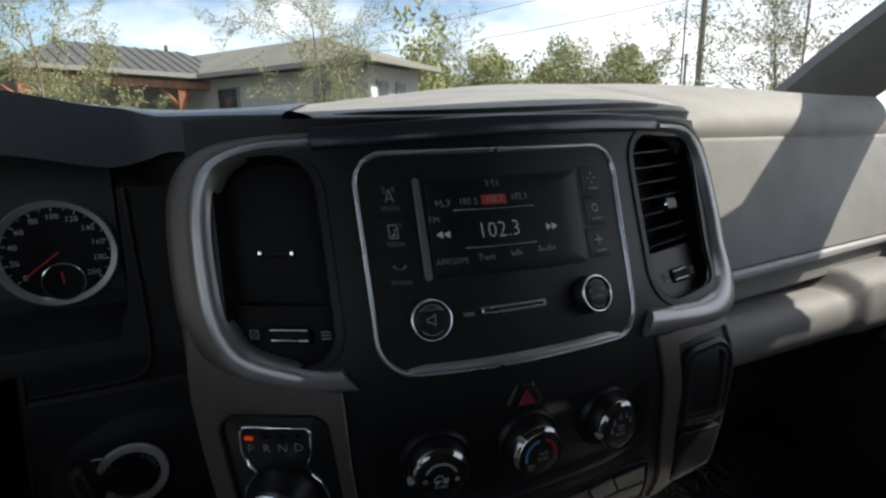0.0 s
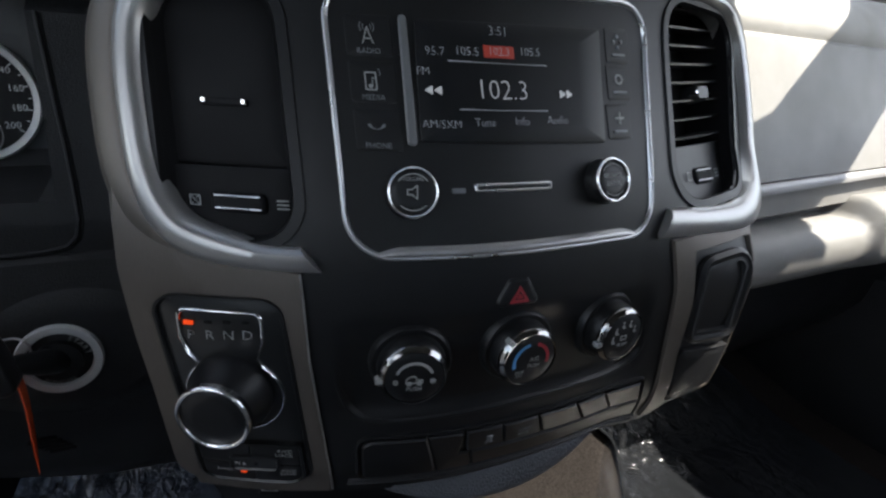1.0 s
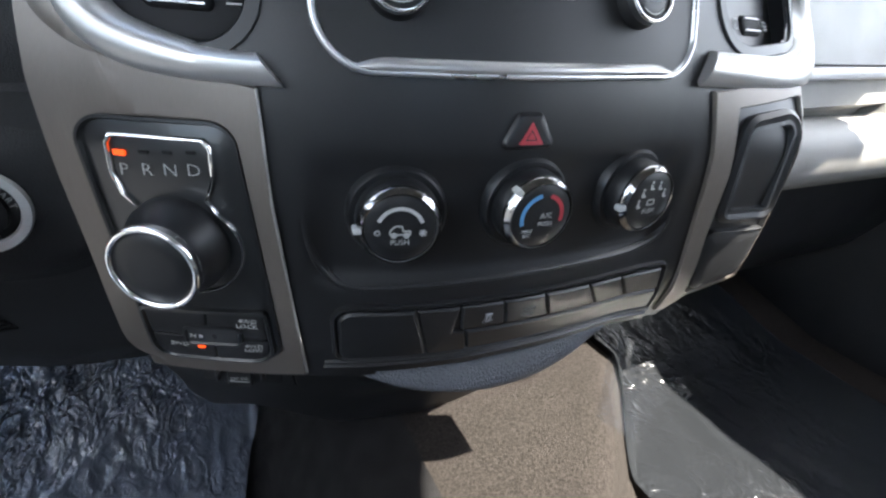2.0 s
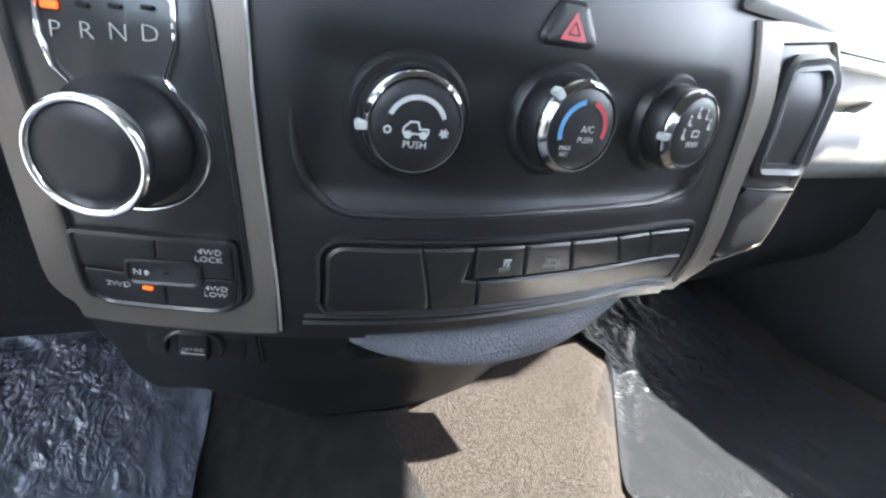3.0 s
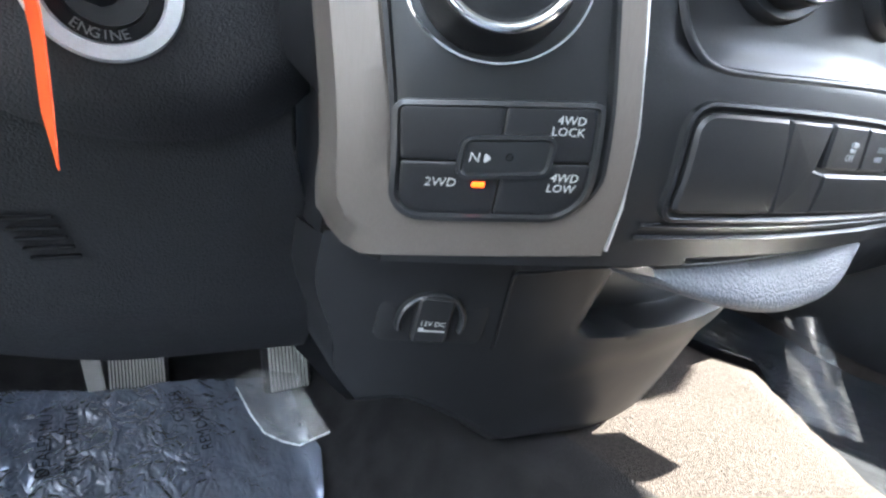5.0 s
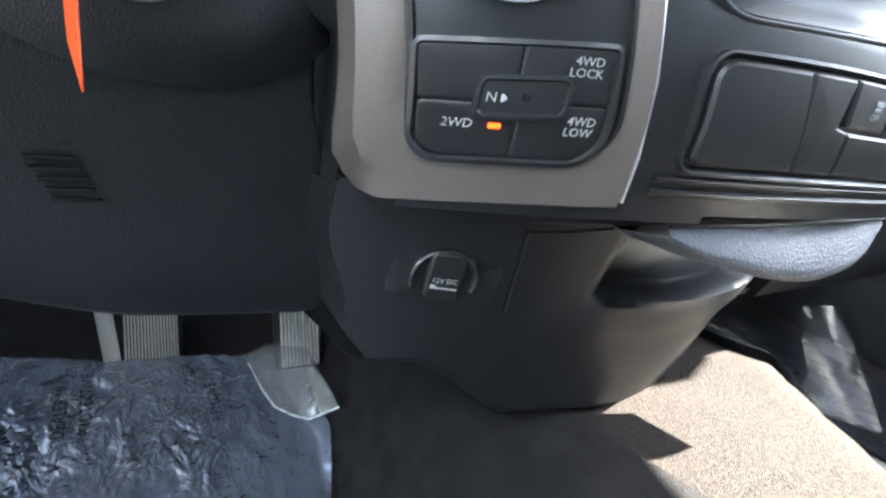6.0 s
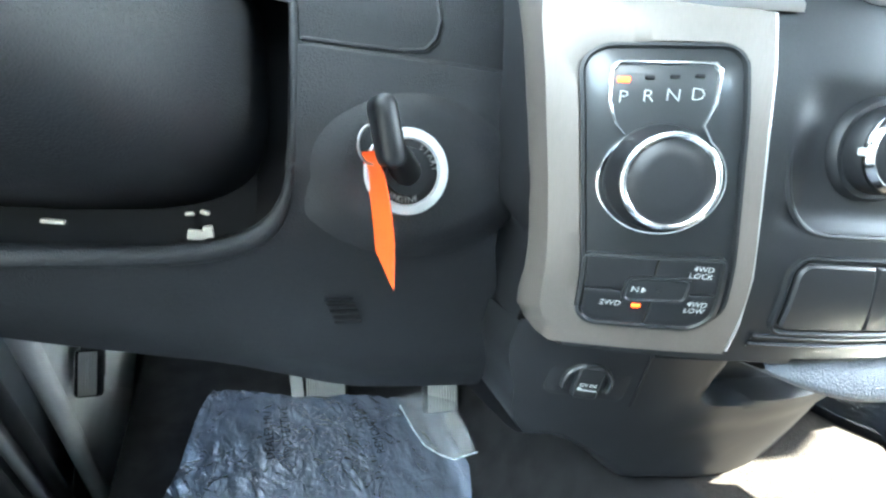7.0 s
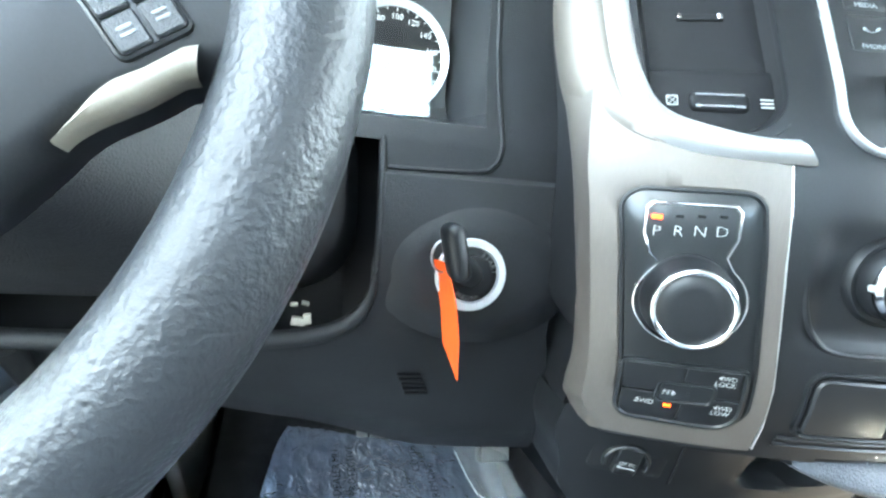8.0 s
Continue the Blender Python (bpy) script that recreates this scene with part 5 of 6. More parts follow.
# ---- instruments ----
cluster = thing("instrument_cluster", (-0.5, 0.575, 1.40), "instrument cluster with a chrome-ringed speedometer behind a clear lens", "instruments")
part("cluster_face", sheet([[Vector((x, 0.552, 1.372)), Vector((x, 0.561, 1.53))] for x in (-0.70, -0.60, -0.50, -0.40, -0.330)], 0.02), GAUGE_FACE, cluster)
for gx, name in ((-0.383, "speedometer"), (-0.531, "tachometer")):
    gm = Matrix.Translation((gx, 0.5525, 1.433)) @ Matrix.Rotation(radians(90 - 3), 4, "X") @ Matrix.Scale(0.80, 4)
    g = part(name, lathe([(0.058, 0), (0.058, 0.002), (0.003, 0.002)], gm, 60), DEEP_BLACK, cluster, "round dial")
    part("gauge_ring", lathe([(0.0655, 0), (0.0655, 0.007), (0.064, 0.009), (0.062, 0.007), (0.0585, 0.0035), (0.0570, 0.002)], gm, 60, cap_last=False), DIAL_RING, g, "silver dial ring", 50)
    gt = on_plane(gm @ Matrix.Translation((0, 0, 0.0022)))
    if name == "speedometer":
        for i, val in enumerate((0, 20, 40, 60, 80, 100, 120, 140, 160, 180, 200)):
            a = radians(218 - 25.6 * i)
            part("dial_number", lettering(str(val), 0.045 * math.cos(a), 0.045 * math.sin(a), 0.0098, gt, 0.0003), DIAL_WHITE, g)
        part("sub_dial", lathe([(0.0235, 0), (0.0235, 0.003), (0.0222, 0.004), (0.0212, 0.003), (0.002, 0.0025)], gm @ Matrix.Translation((0.003, -0.036, 0.001)), 40), DEEP_BLACK, g)
        part("sub_ring", lathe([(0.0240, 0.002), (0.0236, 0.0044), (0.0222, 0.0046), (0.0218, 0.002)], gm @ Matrix.Translation((0.003, -0.036, 0.001)), 40, cap_last=False), CHROME, g, "small chrome ring")
        part("needle", box(-0.002, -0.0008, 0.003, 0.046, 0.0008, 0.0048, 0, 1, gm @ Matrix.Rotation(radians(218), 4, "Z")), NEEDLE, g, "red needle")
        part("needle", box(-0.002, -0.0007, 0.004, 0.012, 0.0007, 0.0055, 0, 1, gm @ Matrix.Translation((0.003, -0.036, 0)) @ Matrix.Rotation(radians(95), 4, "Z")), NEEDLE, g)
    for i in range(21):
        a = radians(218 - 256 * i / 20)
        r0 = 0.0515 if i % 2 == 0 else 0.0535
        tick = gm @ Matrix.Rotation(a, 4, "Z")
        part("dial_tick", box(r0, -0.0005, 0.002, 0.0560, 0.0005, 0.0028, 0, 1, tick), DIAL_WHITE, g)
lens = part("lens", sheet([[Vector((x, 0.522, 1.376)), Vector((x, 0.525, 1.53))] for x in (-0.70, -0.5, -0.331)]), LENS, cluster, "clear plastic lens")
lens.visible_shadow = False

# ---- ignition switch, key and tag ----
ign = thing("ignition_switch", (-0.322, 0.436, 1.247), "ignition switch with a light grey ring", "ignition switch")
im = Matrix.Translation((-0.3285, 0.4325, 1.2475)) @ Matrix.Rotation(radians(90), 4, "X") @ Matrix.Scale(1.1, 4)
part("ring", lathe([(0.0262, -0.004), (0.0266, 0.004), (0.0258, 0.006), (0.0208, 0.0055), (0.0198, 0.003)], im, 56, cap_last=False), RING_GREY, ign, "light grey plastic ring", 40)
part("core", lathe([(0.0208, 0), (0.0205, 0.002), (0.0150, 0.0035), (0.0145, 0.008), (0.002, 0.009)], im, 48), SATIN_BLACK, ign)
it = on_plane(im @ Matrix.Translation((0, 0, 0.0042)))
for word, a0, step in (("ENGINE", 236, 11), ("START", 62, -13)):
    for i, ch in enumerate(word):
        a = radians(a0 + step * i)
        part("ring_letter", lettering(ch, 0.0172 * math.cos(a), 0.0172 * math.sin(a), 0.0052, it, 0.0003, spin=a + (math.pi / 2 if word == "ENGINE" else -math.pi / 2)), PRINT, ign)
key = thing("car_key", (-0.335, 0.41, 1.255), "black key fob in the ignition on a thin wire ring", "key")
part("fob", tube([im @ Vector((-0.001, 0.0, 0.004)), im @ Vector((-0.008, 0.006, 0.016)), im @ Vector((-0.020, 0.015, 0.030))], [0.0105, 0.0095, 0.0065], 14), SATIN_BLACK, key, "black key blade holder")
part("fob_head", box(-0.0065, -0.016, 0.026, 0.0065, 0.022, 0.052, 0.006, 3, im @ Matrix.Translation((-0.023, 0.018, 0.0)) @ Matrix.Rotation(radians(14), 4, "Z")), SATIN_BLACK, key, "black key fob")
ring_pts = [Vector((-0.3545, 0.417, 1.2635)) + Matrix.Rotation(radians(18), 3, "Z") @ Vector((0.0118 * math.cos(a), 0, 0.0125 * math.sin(a))) for a in [2 * math.pi * k / 40 for k in range(41)]]
part("key_ring", tube(ring_pts, 0.0009, 8, False), STEEL, key, "thin steel ring")
tag = thing("key_tag", (-0.355, 0.392, 1.18), "orange paper key tag hanging from the key ring", "tag")
tag_rows = []
across = Vector((0.17, -0.984, 0.05))
for k in range(9):
    f = k / 8
    c = Vector((-0.358, 0.423, 1.259)).lerp(Vector((-0.347, 0.4005, 1.197)), f) + Vector((0.002 * math.sin(f * 4), 0, 0))
    tag_rows.append([c + across * u - Vector((0, 0, 0.021 * max(0.0, f - 0.8) * 5 * (0.5 + u / 0.029))) * (1 if k == 8 else 0) for u in (-0.0145, 0.0, 0.0145)])
part("tag_paper", sheet(tag_rows, 0.0006, Vector((1, 0.08, 0))), ORANGE, tag)

# ---- steering column and wheel ----
WC = Vector((-0.6586, 0.2009, 1.3724))
AX = Vector((0, -0.983, 0.183)).normalized()
wheel_up = Vector((0, 0.183, 0.983)).normalized()
wm = Matrix((Vector((1, 0, 0)), wheel_up, AX)).transposed().to_4x4()
wm.translation = WC
CREAM = material("pale_cream_plastic", (0.42, 0.39, 0.33), 0.5, vary=0.08)
column = thing("steering_column", (-0.58, 0.48, 1.25), "black moulded steering column shroud", "steering column")
loops = []
for k in range(10):
    f = k / 9
    c = Vector((-0.565, 0.54, 1.308)).lerp(WC - AX * 0.07, f)
    g = smooth(0.35, 1.0, f)
    a, up, down = 0.1615 - 0.067 * g, 0.071, 0.104 - 0.036 * g
    ring = []
    for t in [2 * math.pi * i / 64 for i in range(64)]:
        s = math.copysign(abs(math.sin(t)) ** 0.55, math.sin(t))
        ring.append(c + Vector((a * math.copysign(abs(math.cos(t)) ** 0.55, math.cos(t)), 0, 0)) + wheel_up * ((up if s > 0 else down) * s))
    loops.append(ring)
bm = bmesh.new()
loft(bm, loops, True, True, True)
part("shroud", bm, SOFT_BLACK, column, "", 50)
lip = [(0.163 * math.copysign(abs(math.cos(t)) ** 0.4, math.cos(t)), 1.292 - 0.107 * abs(math.sin(t)) ** 0.4) for t in [math.pi * (1.004 + 0.992 * i / 70) for i in range(71)]]
lip = [(-0.163, 1.350), (-0.163, 1.33), (-0.163, 1.31)] + lip + [(0.163, 1.31), (0.163, 1.33), (0.163, 1.350)]
lip = [Vector((-0.565 + x, float(np.interp(z, (1.18, 1.20, 1.24, 1.29, 1.32, 1.35), (0.456, 0.450, 0.439, 0.440, 0.446, 0.454))), z)) for x, z in lip]
part("opening_lip", tube(lip, [0.003 + 0.0045 * smooth(1.24, 1.19, p.z) for p in lip], 12), SOFT_BLACK, column, "rolled black lip round the column")
# black sheet that paints the shade inside the column opening
part("opening_shade", sheet([[Vector((x, 0.497 + d, z)) for z in (1.172, 1.20, 1.28, 1.37)] for x, d in ((-0.70, 0.0), (-0.56, 0.02), (-0.42, 0.02), (-0.392, -0.015))]), DEEP_BLACK, column, "near-black sheet standing in for the shade behind the opening")
for x, z, w, tall, tilt in ((-0.459, 1.197, 0.0055, 0.0032, 6), (-0.452, 1.199, 0.003, 0.004, -8), (-0.463, 1.211, 0.003, 0.0012, -6), (-0.454, 1.212, 0.003, 0.0012, 14), (-0.538, 1.204, 0.006, 0.0012, 4)):
    part("wire_clip", box(-w, -0.003, -tall, w, 0.003, tall, 0.0005, 1, Matrix.Translation((x, 0.468, z)) @ Matrix.Rotation(radians(tilt), 4, "Y")), CREAM, column, "small pale plastic clip")

steering = thing("steering_wheel", tuple(WC), "black leather steering wheel with grained rim", "steering wheel")
R_RIM = 0.196
bm = bmesh.new()
loops = []
for i in range(120):
    a = 2 * math.pi * i / 120
    out = Vector((math.cos(a), math.sin(a), 0))
    loops.append([wm @ (out * (R_RIM + 0.0200 * math.cos(b)) + Vector((0, 0, 0.0190 * math.sin(b)))) for b in [2 * math.pi * k / 24 for k in range(24)]])
loops.append(loops[0])
loft(bm, loops)
bmesh.ops.remove_doubles(bm, verts=bm.verts, dist=1e-5)
part("rim", bm, WHEEL_SKIN, steering, "grained black leather rim", 80)
part("hub", lathe([(0.075, -0.03), (0.082, -0.005), (0.075, 0.012), (0.05, 0.02), (0.004, 0.022)], wm, 48, squash=0.85), SOFT_BLACK, steering, "", 50)
LOW_X = [0.0, 0.06, 0.10, 0.125, 0.137, 0.1425, 0.1475, 0.1577, 0.167, 0.186]
LOW_Z = [-0.118, -0.112, -0.096, -0.074, -0.060, -0.0525, -0.0485, -0.0425, -0.0355, -0.030]
ACCENT = material("warm_grey_spoke_edge", (0.16, 0.145, 0.115), 0.5, vary=0.05)
for s in (-1, 1):
    rows = []
    for x in stations(0.03, 0.184, 44):
        lo, hi = float(np.interp(x, LOW_X, LOW_Z)), 0.062 - 0.20 * max(0.0, x - 0.03)
        f = smooth(0.03, 0.17, x)
        rows.append([wm @ Vector((s * x, lo + (hi - lo) * v, w + 0.002 * (1 - f))) for v, w in ((0.0, -0.014), (0.0, -0.002), (0.03, 0.005), (0.12, 0.008), (0.85, 0.008), (0.97, 0.004), (1.0, -0.006), (1.0, -0.014))])
    spoke = part("spoke", sheet(rows), SATIN_BLACK, steering, "", 50)
    rows = []
    for k, x in enumerate(stations(0.1405, 0.1705, 24)):
        lo, wide = float(np.interp(x, LOW_X, LOW_Z)), 0.0012 + 0.0072 * smooth(0.1405, 0.152, x)
        rows.append([wm @ Vector((s * x, lo - 0.0006 + wide * v, w)) for v, w in ((0.0, 0.000), (0.0, 0.006), (0.15, 0.0088), (0.5, 0.0102), (0.85, 0.0096), (1.0, 0.0078))])
    part("spoke_accent", sheet(rows), ACCENT, spoke, "warm grey lower edge", 60)
    # a pod of four switches, slanted along the accent
    pod = wm @ Matrix.Translation((s * 0.1565, -0.0215, 0.0082)) @ Matrix.Rotation(s * radians(36), 4, "Z")
    part("switch_pod", panel(rect(-0.0095, -0.0085, 0.0095, 0.0125), 0.002, [(0.0010, -0.002), (0.0006, 0.0012), (-0.0002, 0.0016), (-0.0010, 0.0008)], on_plane(pod), seg=3), SATIN_BLACK, spoke)
    for x0 in (-0.0088, 0.0004):
        for z0 in (-0.0078, 0.0022):
            part("spoke_button", panel(rect(x0, z0, x0 + 0.0084, z0 + 0.0093), 0.0012, [(0, 0.0), (0, 0.0016), (-0.0006, 0.0022)], on_plane(pod), seg=3), BLACK, spoke)
            for dz in (0.0034, 0.0052):
                part("button_print", bar(x0 + 0.0022, z0 + dz, x0 + 0.0062, z0 + dz + 0.0009, on_plane(pod), 0.0018, 0.0023, 0.0002), DIM_PRINT, spoke)
rows = []
for f in stations(0.0, 1.0, 12):
    r, hw = 0.06 + 0.122 * f, 0.030 - 0.010 * math.sin(math.pi * f)
    rows.append([wm @ Vector((hw * u, -r, w)) for u, w in ((-1, -0.01), (-0.9, 0.003), (-0.5, 0.008), (0.5, 0.008), (0.9, 0.003), (1, -0.01))])
part("lower_spoke", sheet(rows), SATIN_BLACK, steering, "", 50)

# ---- floor ----


def floor_z(x, y):
    z = 0.80 + 0.25 * max(0.0, y - 0.5) + 1.6 * max(0.0, y - 0.98)
    top = 0.955 - 0.05 * smooth(0.1, -0.6, y) + 0.10 * max(0.0, y - 0.5)
    edge = min(0.30, max(0.12, 0.14 + 0.9 * (y - 0.274)))
    hump = smooth(-0.175, -0.075, x) * smooth(edge + 0.09, edge, x)
    z -= 0.27 * smooth(-0.565, -0.605, x) * smooth(0.45, 0.62, y)
    return z + (max(top, z) - z) * hump


rows = [[Vector((x, y, floor_z(x, y) + 0.003 * noise.noise((x * 9, y * 9, 0)))) for y in stations(-1.15, 1.18, 90)] for x in stations(-0.90, 0.99, 116)]
# added sheet over the driver's carpet that paints the footwell's shade
shade_rows = [[Vector((x, y, floor_z(x, y) + 0.006 + 0.003 * noise.noise((x * 9, y * 9, 0)))) for y in stations(-0.3, 1.16, 60)] for x in stations(-0.72, -0.02, 56)]
floor = part("floor", sheet(rows, 0.03, Vector((0, 0, -1))), CARPET, None, "", 60)
tagged(floor, "charcoal loop-pile carpet moulded over the transmission hump", "floor", kind="structure")

tagged(part("floor_driver_shade", sheet(shade_rows), SHADED_CARPET, None, "", 60), "darkened copy of the carpet, standing in for shade in the driver's footwell", "floor", kind="structure")


def film_material(name, tint, cover, rough=0.2, lump=1.0, gloss=1.0):
    """Thin glossy film: crumple lines and soft pillows as relief, partly see-through."""
    m = bpy.data.materials.new(name)
    m.use_nodes = True
    nt = m.node_tree
    bsdf = nt.nodes["Principled BSDF"]
    out = nt.nodes["Material Output"]
    bsdf.inputs["Base Color"].default_value = (*tint, 1)
    bsdf.inputs["Roughness"].default_value = rough
    bsdf.inputs["Specular IOR Level"].default_value = gloss
    co = nt.nodes.new("ShaderNodeTexCoord")
    mp = nt.nodes.new("ShaderNodeMapping")
    mp.inputs["Scale"].default_value = (1.0, 0.6, 1.0)
    mp.inputs["Rotation"].default_value = (0, 0, 0.25)
    nt.links.new(co.outputs["Object"], mp.inputs["Vector"])
    ridges = []
    for scale, detail, twist in ((30, 2, 1.6), (68, 1, 1.2)):
        fold = nt.nodes.new("ShaderNodeTexNoise")
        fold.inputs["Scale"].default_value, fold.inputs["Detail"].default_value = scale, detail
        fold.inputs["Distortion"].default_value = twist
        nt.links.new(mp.outputs["Vector"], fold.inputs["Vector"])
        off = nt.nodes.new("ShaderNodeMath")
        off.operation = "SUBTRACT"
        off.inputs[1].default_value = 0.5
        nt.links.new(fold.outputs["Fac"], off.inputs[0])
        ridge = nt.nodes.new("ShaderNodeMath")
        ridge.operation = "ABSOLUTE"
        nt.links.new(off.outputs["Value"], ridge.inputs[0])
        ridges.append(ridge)
    add = nt.nodes.new("ShaderNodeMath")
    add.operation = "MULTIPLY_ADD"
    add.inputs[1].default_value = 2.0
    nt.links.new(ridges[0].outputs["Value"], add.inputs[0])
    nt.links.new(ridges[1].outputs["Value"], add.inputs[2])
    # smooth stretches between the crumpled ones
    calm = nt.nodes.new("ShaderNodeTexNoise")
    calm.inputs["Scale"].default_value, calm.inputs["Detail"].default_value = 6.5, 1
    nt.links.new(co.outputs["Object"], calm.inputs["Vector"])
    span = nt.nodes.new("ShaderNodeMapRange")
    span.inputs["From Min"].default_value, span.inputs["From Max"].default_value = 0.40, 0.60
    span.inputs["To Min"].default_value = 0.30
    nt.links.new(calm.outputs["Fac"], span.inputs["Value"])
    relief = nt.nodes.new("ShaderNodeMath")
    relief.operation = "MULTIPLY"
    nt.links.new(add.outputs["Value"], relief.inputs[0])
    nt.links.new(span.outputs["Result"], relief.inputs[1])
    bump = nt.nodes.new("ShaderNodeBump")
    bump.inputs["Strength"].default_value, bump.inputs["Distance"].default_value = 0.9, 0.0062 * lump
    nt.links.new(relief.outputs["Value"], bump.inputs["Height"])
    nt.links.new(bump.outputs["Normal"], bsdf.inputs["Normal"])
    see = nt.nodes.new("ShaderNodeBsdfTransparent")
    mix = nt.nodes.new("ShaderNodeMixShader")
    mix.inputs["Fac"].default_value = cover
    nt.links.new(see.outputs["BSDF"], mix.inputs[1])
    nt.links.new(bsdf.outputs["BSDF"], mix.inputs[2])
    nt.links.new(mix.outputs["Shader"], out.inputs["Surface"])
    return m


# grey-blue tint paints the sky's glare as a haze over the clear film
HAZED_FILM = film_material("wrinkled_film_sky_haze", (0.068, 0.077, 0.097), 0.92, 0.18)
# near-black, almost opaque copy of the film: passenger footwell shade in its tint
SHADED_FILM = film_material("shaded_crinkled_film", (0.010, 0.011, 0.0125), 0.985, 0.16, 0.5, 0.5)
EDGE_FILM = film_material("thin_clear_film", (0.05, 0.053, 0.058), 0.30, 0.12, 0.25, 0.35)
CLEAR_FILM = film_material("clear_crinkled_film", (0.15, 0.15, 0.147), 0.42, 0.09, 1.3)


def crease(x, y, seed):
    """Height of wrinkles in a loose film."""
    a = noise.noise((x * 34 + seed, y * 22, 1.7 + seed))
    b = noise.noise((x * 75, y * 60 + seed, 4.1))
    return 0.0030 * (1 - abs(a) * 2.0) + 0.0006 * (1 - abs(b) * 2.0)


def film_z(x, y):
    return floor_z(x, y) + 0.012 + crease(x, y, 0.3)


film = thing("floor_film", (-0.32, 0.5, 0.80), "wrinkled clear plastic film with black print and tinted-in sky haze over the driver's carpet", "plastic film")
rows = []
for u in stations(0.0, 1.0, 130):
    xf = -0.450 + 0.300 * u
    rag = 0.852 - 0.20 * (xf + 0.35) + 0.008 * noise.noise((xf * 14, 3.3, 0))
    row = []
    for y in stations(-0.25, rag, 210):
        xl = -0.466 - 0.28 * (0.86 - max(y, 0.64)) - 0.01 * smooth(0.6, 0.2, y) + 0.012 * noise.noise((y * 9, 7.1, 0))
        xr = -0.152 - 0.30 * max(0.0, 0.655 - y) * smooth(0.30, 0.60, y) - 0.03 * smooth(0.60, 0.30, y) + 0.006 * noise.noise((y * 12, 1.9, 0))
        x = xl + (xr - xl) * u
        row.append(Vector((x, y, film_z(x, y))))
    rows.append(row)
part("film_sheet", sheet(rows), HAZED_FILM, film, "", 180)


def on_film(a, b, w=0.0):
    """Print runs forwards along y: a is along y, b across, to the left."""
    return Vector((-b, a, film_z(-b, a) + 0.0016 + w * 0.2))


INK = material("black_film_print", (0.004, 0.004, 0.005), 0.9, vary=0.1, specular=0.02)
for text, y, x in (("DEALER MU", 0.772, -0.392), ("PROTECTIVE", 0.775, -0.370), ("REMOVE", 0.745, -0.252), ("COVER", 0.790, -0.272), ("DEALER", 0.47, -0.40), ("PROTECTIVE", 0.47, -0.378)):
    part("film_print", lettering(text, y, -x, 0.0165, on_film, 0.0004, align="CENTER"), INK, film)
# the folded, lifted corner
FOLD_WHITE = material("milky_film_crease", (0.5, 0.52, 0.54), 0.25, vary=0.3, vary_scale=90)
FAR = [(-0.2099, 0.7959, 0.905), (-0.196, 0.745, 0.935), (-0.1822, 0.6864, 0.953), (-0.1749, 0.6640, 0.958), (-0.1626, 0.6560, 0.932), (-0.1487, 0.6391, 0.902)]
NEAR = [(-0.2090, 0.7800, 0.900), (-0.2055, 0.7250, 0.890), (-0.2006, 0.6899, 0.885), (-0.1890, 0.6650, 0.885), (-0.1771, 0.6464, 0.887), (-0.1487, 0.6370, 0.899)]


def along(pts, u):
    i = min(int(u * 5), 4)
    return Vector(pts[i]).lerp(Vector(pts[i + 1]), u * 5 - i)


rows = []
for i in range(31):
    u = i / 30
    row = []
    for j in range(15):
        v = j / 14
        p = along(FAR, u).lerp(along(NEAR, u), v)
        k = math.sin(math.pi * v) * math.sin(math.pi * u)
        p.z += 0.020 * k * (0.5 - abs(noise.noise((u * 4.5, v * 3.5, 2.0)))) + 0.008 * k * noise.noise((u * 11, v * 9, 6.0))
        row.append(p)
    rows.append(row)
part("folded_corner", sheet(rows), CLEAR_FILM, film, "bright folded corner of the film", 20)
part("fold_edge", tube([rows[i][14] + Vector((0, 0, 0.001)) for i in range(31)], 0.0010, 6), FOLD_WHITE, film, "bright crease")
rider_film = thing("floor_film", (0.6, 0.4, 0.82), "crinkled plastic film on the passenger's carpet, footwell shade put into its colour", "plastic film")
rows = [[Vector((x, y, floor_z(x, y) + 0.010 + 0.7 * crease(x * 0.6, y * 0.6, 5.2))) for y in stations(-0.2, 0.92, 150)] for x in stations(0.30, 0.84, 120)]
part("film_sheet", sheet(rows), SHADED_FILM, rider_film, "", 180)
rows = []
for i in range(18):
    u = i / 17
    row = []
    for j in range(26):
        v = j / 25
        base = Vector((0.198, 0.358, 0.960)).lerp(Vector((0.222, 0.312, 0.955)), u)
        top = Vector((0.234, 0.398, 1.040)).lerp(Vector((0.248, 0.372, 1.05)), u)
        p = base.lerp(top, v)
        p += Vector((0.005 * noise.noise((u * 3, v * 3, 1)), 0.006 * noise.noise((u * 3, v * 2.5, 3)), 0.003 * noise.noise((u * 4, v * 3, 5))))
        row.append(p)
    rows.append(row)
loose = part("film_edge", sheet(rows), EDGE_FILM, rider_film, "loose clear film edge over the hump", 20)
loose.visible_shadow = False

